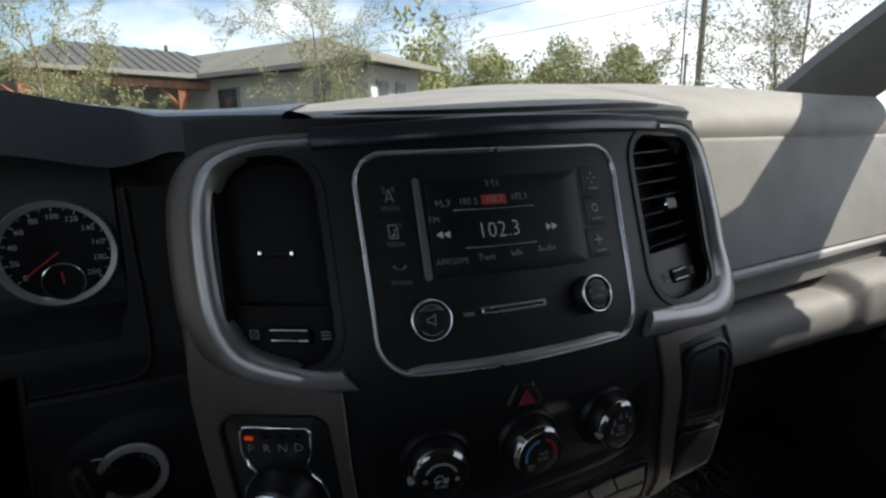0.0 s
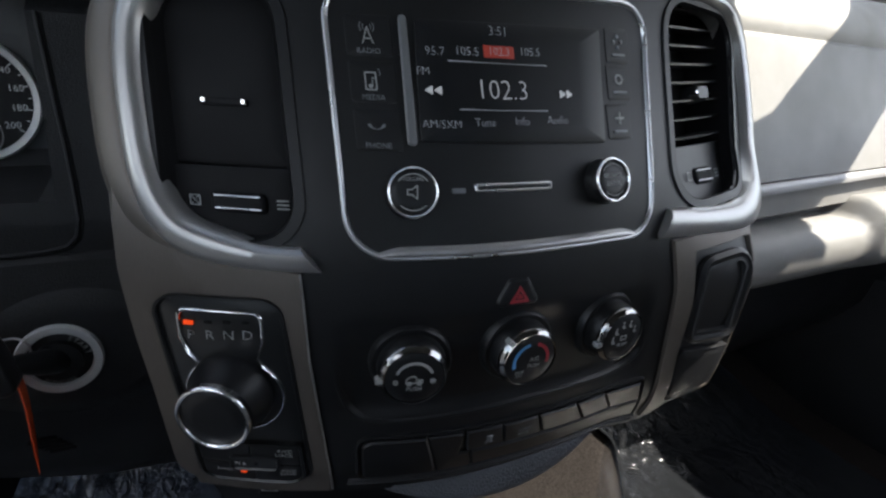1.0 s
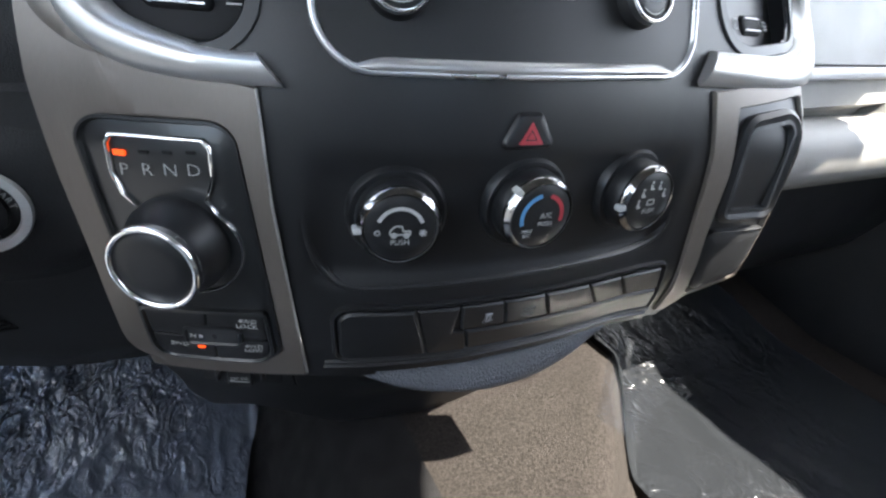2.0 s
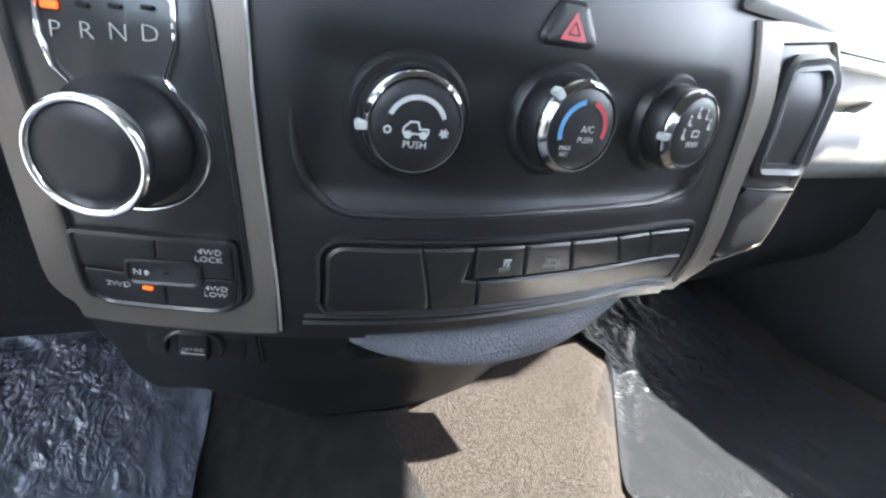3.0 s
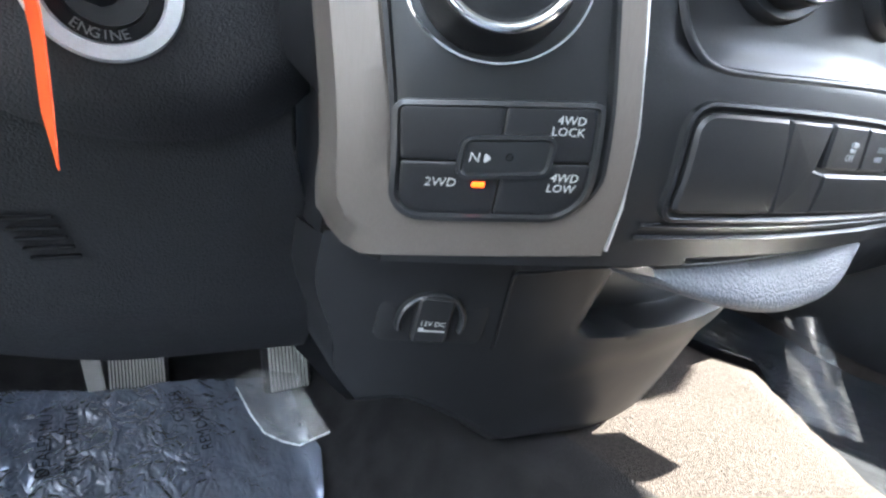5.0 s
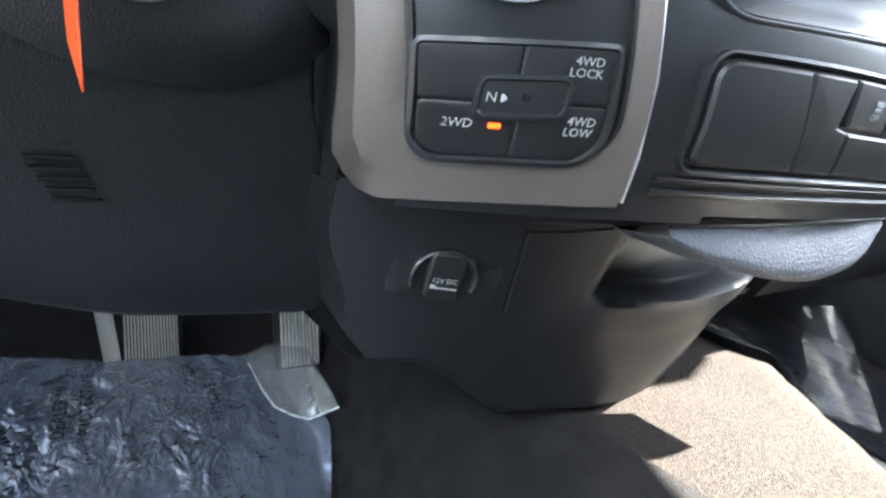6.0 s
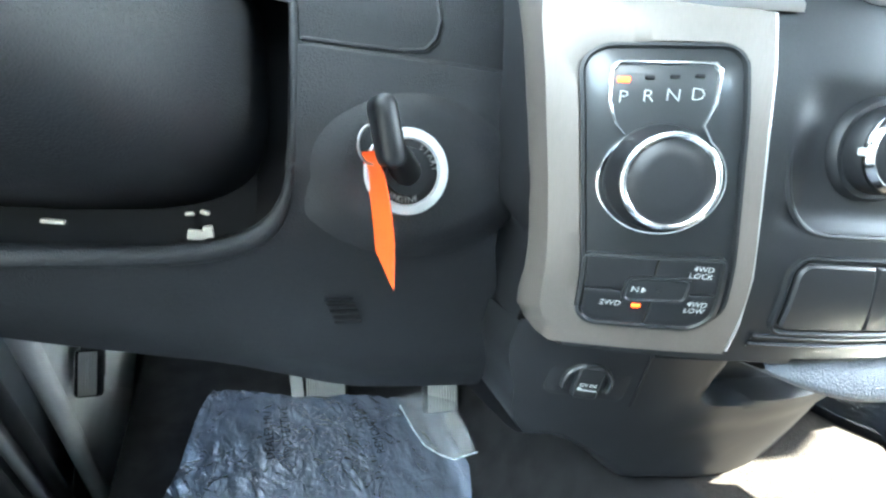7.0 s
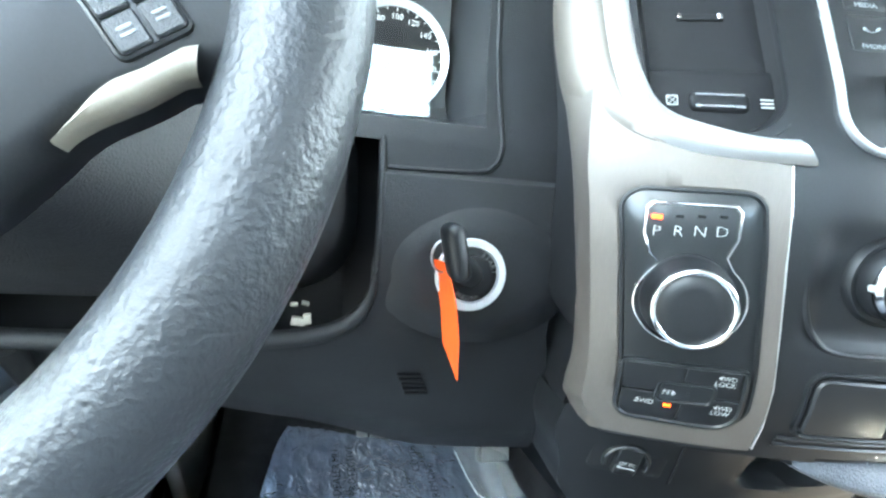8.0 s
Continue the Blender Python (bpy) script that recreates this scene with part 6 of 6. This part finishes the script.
# ---- pedals ----


def pedal(name, label, x0, x1, y, z0, z1, lean, ribs):
    p = thing(name, ((x0 + x1) / 2, y + 0.05, z1), label, "pedal")
    m = Matrix.Translation(((x0 + x1) / 2, y, z0)) @ Matrix.Rotation(radians(lean), 4, "X")
    w, h = (x1 - x0) / 2, z1 - z0
    part("pad", box(-w, 0, 0, w, 0.014, h, 0.005, 2, m), DEEP_BLACK, p, "black rubber pad")
    for k in range(ribs):
        x = -w + 0.007 + (2 * w - 0.014) * k / (ribs - 1)
        part("rib", box(x - 0.0010, -0.0050, 0.003, x + 0.0010, 0.002, h - 0.003, 0.0006, 1, m), PEDAL_GREY, p)
    part("arm", box(-0.012, 0.014, h * 0.3, 0.012, 0.034, h + 0.25, 0.004, 2, m), RUBBER, p)
    return p


brake = pedal("brake_pedal", "ribbed rubber brake pedal above the plastic film", -0.341, -0.272, 0.845, 0.892, 0.985, -18, 17)
part("worn_edge", box(-0.0085, 0.0, 0.0, 0.0085, 0.016, 0.095, 0.004, 2, Matrix.Translation((-0.3465, 0.842, 0.893)) @ Matrix.Rotation(radians(-7), 4, "Y")), PEDAL_GREY, brake, "worn light edge of the pad")
pedal("accelerator_pedal", "ribbed black accelerator pedal", -0.187, -0.132, 0.735, 0.905, 1.045, -14, 11)
pedal("parking_brake_pedal", "small ribbed parking brake pedal", -0.611, -0.581, 0.775, 0.955, 1.012, -12, 7)

# ---- sides of the cab ----


def wall(name, bm, mat, label, category="wall"):
    return tagged(part(name, bm, mat), label, category, kind="structure")


kick = thing("kick_panel", (-0.66, 0.85, 0.80), "grey moulded kick panel beside the driver's footwell", "panel")
SEAL = [(0.60, 1.17), (0.665, 1.10), (0.711, 1.043), (0.763, 0.979), (0.816, 0.914), (0.906, 0.80), (0.985, 0.70), (1.02, 0.64), (1.03, 0.58)]


def seal_y(z):
    return float(np.interp(-z, [-q for _, q in SEAL], [p for p, _ in SEAL]))


rows = [[Vector((-0.624 + 0.056 * f - 0.016 * f * f, seal_y(z) + 0.012 + (1.15 - seal_y(z)) * f, z)) for f in stations(0, 1, 12)] for z in stations(0.58, 1.14, 18)]
part("kick_face", sheet(rows, 0.008, Vector((-1, 0, 0))), KICK_GREY, kick, "smooth grey face", 60)
part("kick_clip", lathe([(0.006, 0), (0.006, 0.002), (0.003, 0.003)], Matrix.Translation((-0.604, 0.93, 0.90)) @ Matrix.Rotation(radians(90), 4, "Y"), 12), KICK_GREY, kick)
seal = thing("door_seal", (-0.63, 0.7, 0.72), "black and grey rubber door seals along the open door frame", "door seal")
for off, r, mat in ((0.0, 0.012, KICK_GREY), (-0.038, 0.009, RUBBER), (-0.056, 0.006, TRIM_GREY), (-0.078, 0.011, RUBBER)):
    part("seal_bead", tube([(-0.632 + 0.5 * off, y + off * 1.4, z) for y, z in SEAL], r, 12), mat, seal)
for y, z in ((0.635, 1.05), (0.70, 0.93)):
    part("seal_bolt", lathe([(0.008, 0), (0.008, 0.006), (0.004, 0.009)], Matrix.Translation((-0.672, y, z)) @ Matrix.Rotation(radians(90), 4, "Y"), 12), STEEL, seal, "bright bolt head")
part("jamb", box(-0.73, 0.42, 0.56, -0.675, 1.10, 1.13, 0.006, 2), PAINT, seal, "dark painted door jamb")
wall("wall_hinge_left", box(-0.92, 0.40, 0.55, -0.735, 1.20, 1.40), PAINT, "dark painted door hinge pillar")
# light blocker, out of view; its length sets how much sky enters here
wall("wall_left_light_block", box(-1.02, -1.2, 0.80, -0.96, -0.17, 1.42), SOFT_BLACK, "unseen dark wall added to cut the light from the open door side")
wall("wall_sill_left", box(-0.96, -1.2, 0.55, -0.74, 0.40, 0.80, 0.01, 2), PAINT, "dark painted sill of the open door")
wall("wall_right", box(0.98, -1.2, 0.70, 1.04, 1.2, 1.44), SEAT_GREY, "dark inner door panel")
wall("wall_firewall", box(-1.04, 1.16, 0.70, 1.04, 1.20, 1.56), DEEP_BLACK, "black firewall insulation")
# made-up panel: its black paints the shade low on the door wall
wall("wall_right_shade", box(0.945, 0.10, 0.74, 0.978, 1.02, 1.13, 0.008, 2), SOFT_BLACK, "added black panel standing in for shade at the passenger footwell's side")
wall("wall_back", box(-0.96, -1.24, 0.70, 1.04, -1.20, 1.556), SOFT_BLACK, "dark rear cab wall")
# unseen stand-ins for the seats, added to block low light and bounce some back
wall("wall_seat_block", box(-0.64, -0.42, 0.70, 0.80, -0.30, 1.445, 0.03, 2), SEAT_GREY, "unseen grey block in place of the seat backs, blocking and bouncing light")
for x0, x1 in ((-0.62, -0.12), (0.26, 0.82)):
    wall("wall_seat_block_low", box(x0, -0.40, 0.70, x1, -0.10, 1.10, 0.02, 2), SEAT_GREY, "unseen grey block in place of a seat cushion, blocking and bouncing light")
wall("wall_back_top", box(-0.96, -1.24, 1.93, 0.96, -1.20, 2.02), HEADLINER, "grey trim above the rear window")
for x0, x1 in ((-0.96, -0.32), (0.045, 1.04)):
    wall("wall_back_corner", box(x0, -1.24, 1.556, x1, -1.20, 1.93), HEADLINER, "grey rear corner trim")
for s in (-1, 1):
    wall("wall_pillar", box(s * 0.93 - 0.05, -0.85, 1.40, s * 0.93 + 0.05, -0.72, 1.98), TRIM_GREY, "grey door pillar trim")
    # unseen rail, its heights set to block sun from the lip and glove box
    RAIL = [(0.930, 0.165, 1.745), (0.870, 0.14, 1.800), (0.720, 0.05, 1.895), (0.660, -0.05, 1.880), (0.65, -0.3, 1.89), (0.65, -1.2, 1.90)]
    rows = [[Vector((s * (x + a), y, z + b)) for a, b in ((-0.12, 0.02), (-0.05, -0.004), (0.0, 0.0), (0.025, 0.20), (-0.12, 0.20))] for x, y, z in RAIL]
    wall("wall_roof_rail", sheet(rows), TRIM_GREY, "unseen grey roof rail shaped to shade the bin lip and glove box")
# out of view; its front edge is placed for the shadow it casts
rows = [[Vector((x, y - 0.03 * (x / 0.7) ** 2, z + 0.055 * (x / 0.8) ** 4 * smooth(-0.06, 0.25, y))) for y, z in ((-0.06, 1.972), (0.05, 1.945), (0.16, 1.895), (0.26, 1.838), (0.338, 1.810), (0.348, 1.828), (-0.06, 2.02))] for x in stations(-0.80, 0.80, 24)]
rows = [[Vector((p.x * (1 - 0.20 * smooth(0.20, 0.0, p.y)), p.y, p.z)) for p in r] for r in rows]
for r in rows:
    r[3].y -= 0.07 * smooth(0.55, 0.76, r[3].x)
    r[3].z += 0.04 * smooth(0.55, 0.76, r[3].x)
    for p in r[4:6]:
        # pulled forward and down on the driver's side to shade the hood
        deep = smooth(0.02, -0.08, p.x)
        p.y, p.z = p.y + 0.055 * deep - 0.12 * smooth(0.55, 0.76, p.x), p.z - 0.026 * deep + 0.06 * smooth(0.55, 0.76, p.x)
wall("wall_header", sheet(rows), HEADLINER, "unseen grey headliner edge shaped to keep the sun off the instrument hood")
ceiling = wall("ceiling", box(-0.66, -1.22, 1.985, 0.66, -0.05, 2.02, 0.01, 2), HEADLINER, "grey cloth headliner", "ceiling")


def a_pillar(s, name):
    """Trim from the dash corner up to the roof; s is its side."""
    spine = [(1.02, 0.80, 1.60), (0.965, 0.655, 1.685), (0.935, 0.565, 1.733), (0.904, 0.461, 1.787), (0.878, 0.375, 1.832), (0.850, 0.295, 1.872), (0.815, 0.215, 1.905), (0.755, 0.185, 1.915), (0.70, 0.185, 1.922)]
    rows = []
    for x, y, z in spine:
        p = Vector((x * s, y, z))
        rows.append([p + Vector((0.004 * s, 0.02, 0.012)), p, p + Vector((0.02 * s, -0.035, -0.006)), p + Vector((0.06 * s, -0.085, -0.014)), p + Vector((0.12 * s, -0.125, -0.02)), p + Vector((0.165 * s, -0.10, -0.01)), p + Vector((0.17 * s, 0.02, 0.03))])
    return wall(name, sheet(rows), TRIM_GREY, "grey grained windscreen pillar trim", "pillar")


a_pillar(1, "wall_a_pillar_right")
a_pillar(-1, "wall_a_pillar_left")
rows = [[Vector((x, y, z)) for y, z in ((1.12 - 0.12 * x * x, 1.47), (0.80 - 0.1 * x * x, 1.615), (0.50 - 0.08 * x * x, 1.735), (0.285 - 0.03 * x * x, 1.84))] for x in stations(-0.78, 0.76, 18)]
windscreen = wall("window_windscreen", sheet(rows), WINDOW_GLASS, "clear laminated windscreen", "windscreen")
windscreen.visible_shadow = False

# ---- outside ----
ASPHALT = material("asphalt", (0.055, 0.055, 0.056), 0.9, grain=0.6, grain_scale=120, vary=0.2, vary_scale=0.6, relief=0.01)
GRASS = material("lawn", (0.07, 0.10, 0.03), 0.95, grain=0.8, grain_scale=30, vary=0.25, vary_scale=0.5, relief=0.05)
STUCCO = material("light_grey_stucco", (0.38, 0.36, 0.33), 0.9, grain=0.4, grain_scale=60, vary=0.06, vary_scale=0.8, relief=0.006)
ROOFING = material("standing_seam_roof", (0.12, 0.117, 0.11), 0.55, metal=0.3, vary=0.08, vary_scale=0.7)
SHINGLE = material("weathered_grey_roof", (0.19, 0.18, 0.16), 0.75, grain=0.5, grain_scale=12, vary=0.12, vary_scale=0.8, relief=0.02)
TIMBER = material("red_brown_timber", (0.33, 0.14, 0.07), 0.6, grain=0.3, grain_scale=25, vary=0.2, stretch=(1, 1, 0.1))
DARK_GLASS = material("dark_window_glass", (0.03, 0.035, 0.04), 0.08, vary=0.1)
FASCIA = material("pale_fascia", (0.25, 0.24, 0.22), 0.7, vary=0.06)
BARK = material("grey_brown_bark", (0.24, 0.20, 0.15), 0.9, grain=0.8, grain_scale=60, vary=0.25, relief=0.01)
POLE_WOOD = material("weathered_pole", (0.17, 0.16, 0.15), 0.85, grain=0.5, grain_scale=20, vary=0.2, stretch=(1, 1, 0.1))


def leaf_material(name, a, b):
    m = material(name, a, 0.7, vary=0.1)
    nt = m.node_tree
    geo = nt.nodes.new("ShaderNodeNewGeometry")
    mix = nt.nodes.new("ShaderNodeMix")
    mix.data_type = "RGBA"
    mix.inputs["A"].default_value, mix.inputs["B"].default_value = (*a, 1), (*b, 1)
    nt.links.new(geo.outputs["Random Per Island"], mix.inputs["Factor"])
    nt.links.new(mix.outputs["Result"], nt.nodes["Principled BSDF"].inputs["Base Color"])
    return m


LEAF_SPRING = leaf_material("young_yellow_green_leaves", (0.33, 0.33, 0.16), (0.22, 0.235, 0.10))
LEAF_GREEN = leaf_material("mixed_green_leaves", (0.31, 0.32, 0.13), (0.20, 0.215, 0.09))
LEAF_OLIVE = leaf_material("olive_brown_leaves", (0.30, 0.29, 0.14), (0.19, 0.19, 0.09))


def leaves_mesh(rng, spots, size):
    """Many small bent leaves: each is two triangles."""
    n = len(spots)
    pts = np.array(spots)
    a = rng.normal(size=(n, 3))
    a /= np.linalg.norm(a, axis=1)[:, None]
    b = rng.normal(size=(n, 3))
    b -= (a * b).sum(1)[:, None] * a
    b /= np.linalg.norm(b, axis=1)[:, None]
    s = size * (0.6 + 0.8 * rng.random(n))[:, None]
    v = np.stack([pts - a * s, pts + b * s * 0.45, pts + a * s, pts - b * s * 0.45], 1).reshape(-1, 3)
    me = bpy.data.meshes.new("leaves")
    me.from_pydata(v.tolist(), [], np.arange(n * 4).reshape(-1, 4).tolist())
    return me


def tree(label, base, height, spread, n_leaves, seed, mat, leaf=0.045, bare=0.25, lift=0.0):
    rng = np.random.default_rng(seed)
    t = thing("tree", base, label, "tree")
    b = Vector(base)
    bm = bmesh.new()
    tips = []

    def limb(p, d, length, r, level):
        pts, radii = [p.copy()], [r]
        for k in range(6):
            d = (d + Vector(rng.normal(size=3)) * (0.13 if level else 0.05) + Vector((0, 0, 0.04))).normalized()
            p = p + d * length / 6
            pts.append(p.copy())
            radii.append(r * (1 - 0.13 * (k + 1)))
            if level < 3 and (k > 0 or level > 0):
                for _ in range(1 if level else 2):
                    side = Vector(rng.normal(size=3))
                    side = (side - d * side.dot(d)).normalized()
                    limb(p, (d * 0.75 + side * (0.75 if level else 0.95)).normalized(), length * (0.46 if level else spread), radii[-1] * 0.55, level + 1)
            if level >= 2:
                tips.append(p.copy())
        loops = []
        for i, q in enumerate(pts):
            tdir = (pts[min(i + 1, 6)] - pts[max(i - 1, 0)]).normalized()
            s1 = tdir.orthogonal().normalized()
            s2 = tdir.cross(s1)
            loops.append([q + (s1 * math.cos(c) + s2 * math.sin(c)) * max(radii[i], 0.004) for c in (0, 1.05, 2.09, 3.14, 4.19, 5.24)][: 6 if level < 2 else 6: 1 if level < 2 else 2])
        loft(bm, loops)

    limb(b, Vector((0, 0, 1)), height * 0.72, height * 0.008 + 0.008, 0)
    part("trunk", bm, BARK, t, "slender grey-brown trunk and limbs", 60)
    tips = [p for p in tips if p.z > b.z + height * bare]
    spots = []
    for _ in range(n_leaves):
        p = tips[int(rng.integers(len(tips)))]
        spots.append(tuple(p + Vector(rng.normal(size=3)) * 0.045 * height / 4))
    part("crown", leaves_mesh(rng, spots, leaf), mat, t, "loose crown of small young leaves")
    return t


E0 = Vector((-0.25, -0.07, 1.54))


def away(az, far, z=0.0):
    """A place by bearing from straight ahead, and distance."""
    return (E0.x + far * math.sin(radians(az)), E0.y + far * math.cos(radians(az)), z)


ground = tagged(part("ground", box(-300, -300, -0.3, 300, 300, 0.0), ASPHALT), "grey asphalt parking lot", "ground", kind="structure")
lawn = tagged(part("lawn", box(-60, 13.2, 0.0, 60, 90, 0.06), GRASS), "green lawn round the building", "lawn", kind="structure")

house = thing("building", (0, 20, 0.06), "low light-grey building with hipped metal roofs and a timber porch", "building")
# the wing that runs away from the corner nearest the road, and the porch in its own axes
wing = Matrix(((-0.555, 0.832, 0, 3.585), (0.832, 0.555, 0, 12.354), (0, 0, 1, 0), (0, 0, 0, 1)))
porch = Matrix(((0.9207, -0.3903, 0, 0.23), (0.3903, 0.9207, 0, 17.0), (0, 0, 1, 0), (0, 0, 0, 1)))
part("wall", box(0, 0, 0.06, 8.4, 2.1, 3.2, 0, 1, wing), STUCCO, house, "pale stucco wall")


def hip_roof(x0, y0, x1, y1, ze, zr, rx0, rx1, ry, mat, seams=0.0, m=Matrix()):
    """A hipped roof in the building's own axes, with raised seams every so many metres."""
    bm = bmesh.new()
    c = [bm.verts.new(m @ Vector(p)) for p in ((x0, y0, ze), (x1, y0, ze), (x1, y1, ze), (x0, y1, ze))]
    r = [bm.verts.new(m @ Vector(p)) for p in ((rx0, ry, zr), (rx1, ry, zr))]
    for f in ((c[0], c[1], r[1], r[0]), (c[1], c[2], r[1]), (c[2], c[3], r[0], r[1]), (c[3], c[0], r[0]), (c[3], c[2], c[1], c[0])):
        bm.faces.new(f)
    roof = part("roof", bm, mat, house, "hipped metal roof", 5)
    x = x0 + seams
    while seams and x < x1:
        f = min(1.0, (x - x0) / (rx0 - x0), (x1 - x) / (x1 - rx1))
        if f > 0.05:
            part("roof_seam", tube([m @ Vector((x, y0, ze + 0.02)), m @ Vector((x, y0 + (ry - y0) * f, ze + (zr - ze) * f + 0.02))], 0.02, 4), mat, roof)
        x += seams
    part("fascia", box(x0, y0 - 0.02, ze - 0.10, x1, y0 + 0.10, ze + 0.02, 0, 1, m), FASCIA, house, "pale fascia board")
    part("fascia", box(x0 - 0.02, y0, ze - 0.10, x0 + 0.10, y1, ze + 0.02, 0, 1, m), FASCIA, house, "pale fascia board")
    part("fascia", box(x1 - 0.10, y0, ze - 0.10, x1 + 0.02, y1, ze + 0.02, 0, 1, m), FASCIA, house, "pale fascia board")
    return roof


hip_roof(-0.45, -0.45, 8.9, 2.55, 3.30, 4.20, 2.45, 8.4, 1.2, SHINGLE, 0, wing)
hip_roof(-4.6, 0.0, 0.75, 4.6, 3.30, 4.20, -2.9, 0.45, 2.3, ROOFING, 0.30, porch)
part("wall", box(-4.2, 2.2, 0.06, 0.3, 4.2, 3.2, 0, 1, porch), STUCCO, house, "pale wall under the porch")
for px in (-4.2, -0.62):
    post = part("porch_post", box(px - 0.10, 0.22, 0.06, px + 0.10, 0.42, 3.0, 0, 1, porch), TIMBER, house, "red-brown timber porch post")
    for d in (-0.55, 0.30):
        part("brace", tube([porch @ Vector((px, 0.32, 2.35)), porch @ Vector((px + d, 0.32, 2.98))], 0.07, 4), TIMBER, post)
part("porch_beam", box(-4.4, 0.18, 2.92, 0.3, 0.46, 3.12, 0, 1, porch), TIMBER, house, "red-brown timber porch beam")


def pane_window(x0, z0, x1, z1, y, m=Matrix()):
    w = part("window", box(x0, y - 0.06, z0, x1, y + 0.02, z1, 0, 1, m), FASCIA, house, "dark framed window")
    part("pane", box(x0 + 0.05, y - 0.075, z0 + 0.05, x1 - 0.05, y - 0.055, z1 - 0.05, 0, 1, m), DARK_GLASS, w, "dark glass pane")


for x0, x1 in ((1.08, 1.75), (4.6, 5.5)):
    pane_window(x0, 1.6, x1, 2.95, 0, wing)
for x0, x1 in ((-1.93, -1.57), (-1.27, -0.47)):
    pane_window(x0, 1.2, x1, 2.50, 2.2, porch)
side = wing @ Matrix.Rotation(radians(-90), 4, "Z")
for x0, x1 in ((-0.74, -0.30), (-1.47, -1.08)):
    pane_window(x0, 1.8, x1, 2.88, 0, side)
part("white_board", box(-0.25, -0.07, 2.2, -0.02, -0.01, 2.72, 0, 1, side), material("white_board_paint", (0.8, 0.8, 0.8), 0.6, vary=0.03), house, "white board on the wall")
part("roof_vent", tube([porch @ Vector((-0.1, 2.3, 4.15)), porch @ Vector((-0.1, 2.3, 4.36))], 0.05, 8), ROOFING, house)

tree("young tree in pale spring leaf beside the porch", away(-11.0, 10.5), 4.6, 0.44, 24000, 11, LEAF_SPRING, 0.019, 0.30)
tree("young tree with thin new leaves in front of the building", away(13.2, 11.0), 5.2, 0.42, 20000, 23, LEAF_SPRING, 0.019, 0.26)
tree("leafy young tree beside the utility pole", away(56.3, 12.5), 5.3, 0.52, 12000, 37, LEAF_OLIVE, 0.026, 0.28)
for az, far, h, seed in ((24.3, 34, 8.0, 51), (27.6, 36, 6.4, 52), (41.0, 33, 6.2, 54), (43.5, 34, 6.6, 55)):
    tree("tall thin tree behind the hedge", away(az, far), h, 0.5, 3600, seed, LEAF_OLIVE, 0.07, 0.3)

rng = np.random.default_rng(7)
spots = []
for _ in range(330):
    az = 19 + 27 * rng.random()
    far = 29 + 8 * rng.random() - 13.5 * smooth(24.5, 22.5, az)
    top = 5.3 + 0.9 * math.sin(az * 0.9) + 0.7 * rng.random() - 1.3 * smooth(26, 19, az) - 1.2 * smooth(41, 46, az) - 1.4 * smooth(24.5, 22.5, az)
    cx, cy, _z = away(az, far)
    cz = top * (0.15 + 0.8 * rng.random() ** 0.6)
    r = 0.45 + 0.5 * rng.random()
    pts = rng.normal(size=(240, 3))
    pts /= np.linalg.norm(pts, axis=1)[:, None]
    pts *= r * (0.6 + 0.5 * rng.random((240, 1)))
    spots += (pts + np.array((cx, cy, cz))).tolist()
hedge = tagged(part("hedge", leaves_mesh(rng, spots, 0.095), LEAF_GREEN), "dense row of green trees and shrubs", "shrubs", kind="stuff")

mast = thing("utility_pole", away(49.8, 26), "tall weathered wooden utility pole with wires", "utility pole")
px, py, _z = away(49.8, 26)
part("shaft", tube([(px, py, 0), (px, py, 6), (px, py, 12)], [0.14, 0.125, 0.11], 12), POLE_WOOD, mast)
part("crossarm", box(px - 0.9, py - 0.06, 8.6, px + 0.9, py + 0.06, 8.75), POLE_WOOD, mast)
for az, z, z2 in ((49.3, 8.8, 7.6), (49.0, 7.2, 6.4)):
    qx, qy, _z = away(8, 60)
    pts = [(px + (qx - px) * f, py + (qy - py) * f, z + (z2 + 4 - z) * f - 2.2 * 4 * f * (1 - f) * 0.5) for f in [k / 24 for k in range(25)]]
    part("wire", tube(pts, 0.014, 4), RUBBER, mast, "thin black wire")
for az, far, top, r in ((48.3, 30, 11, 0.04), (48.6, 24, 4.6, 0.05), (57.9, 20, 9.0, 0.035)):
    thin = thing("thin_pole", away(az, far), "thin grey metal pole", "pole")
    qx, qy, _z = away(az, far)
    part("shaft", tube([(qx, qy, 0), (qx, qy, top)], r, 8), POLE_WOOD, thin)
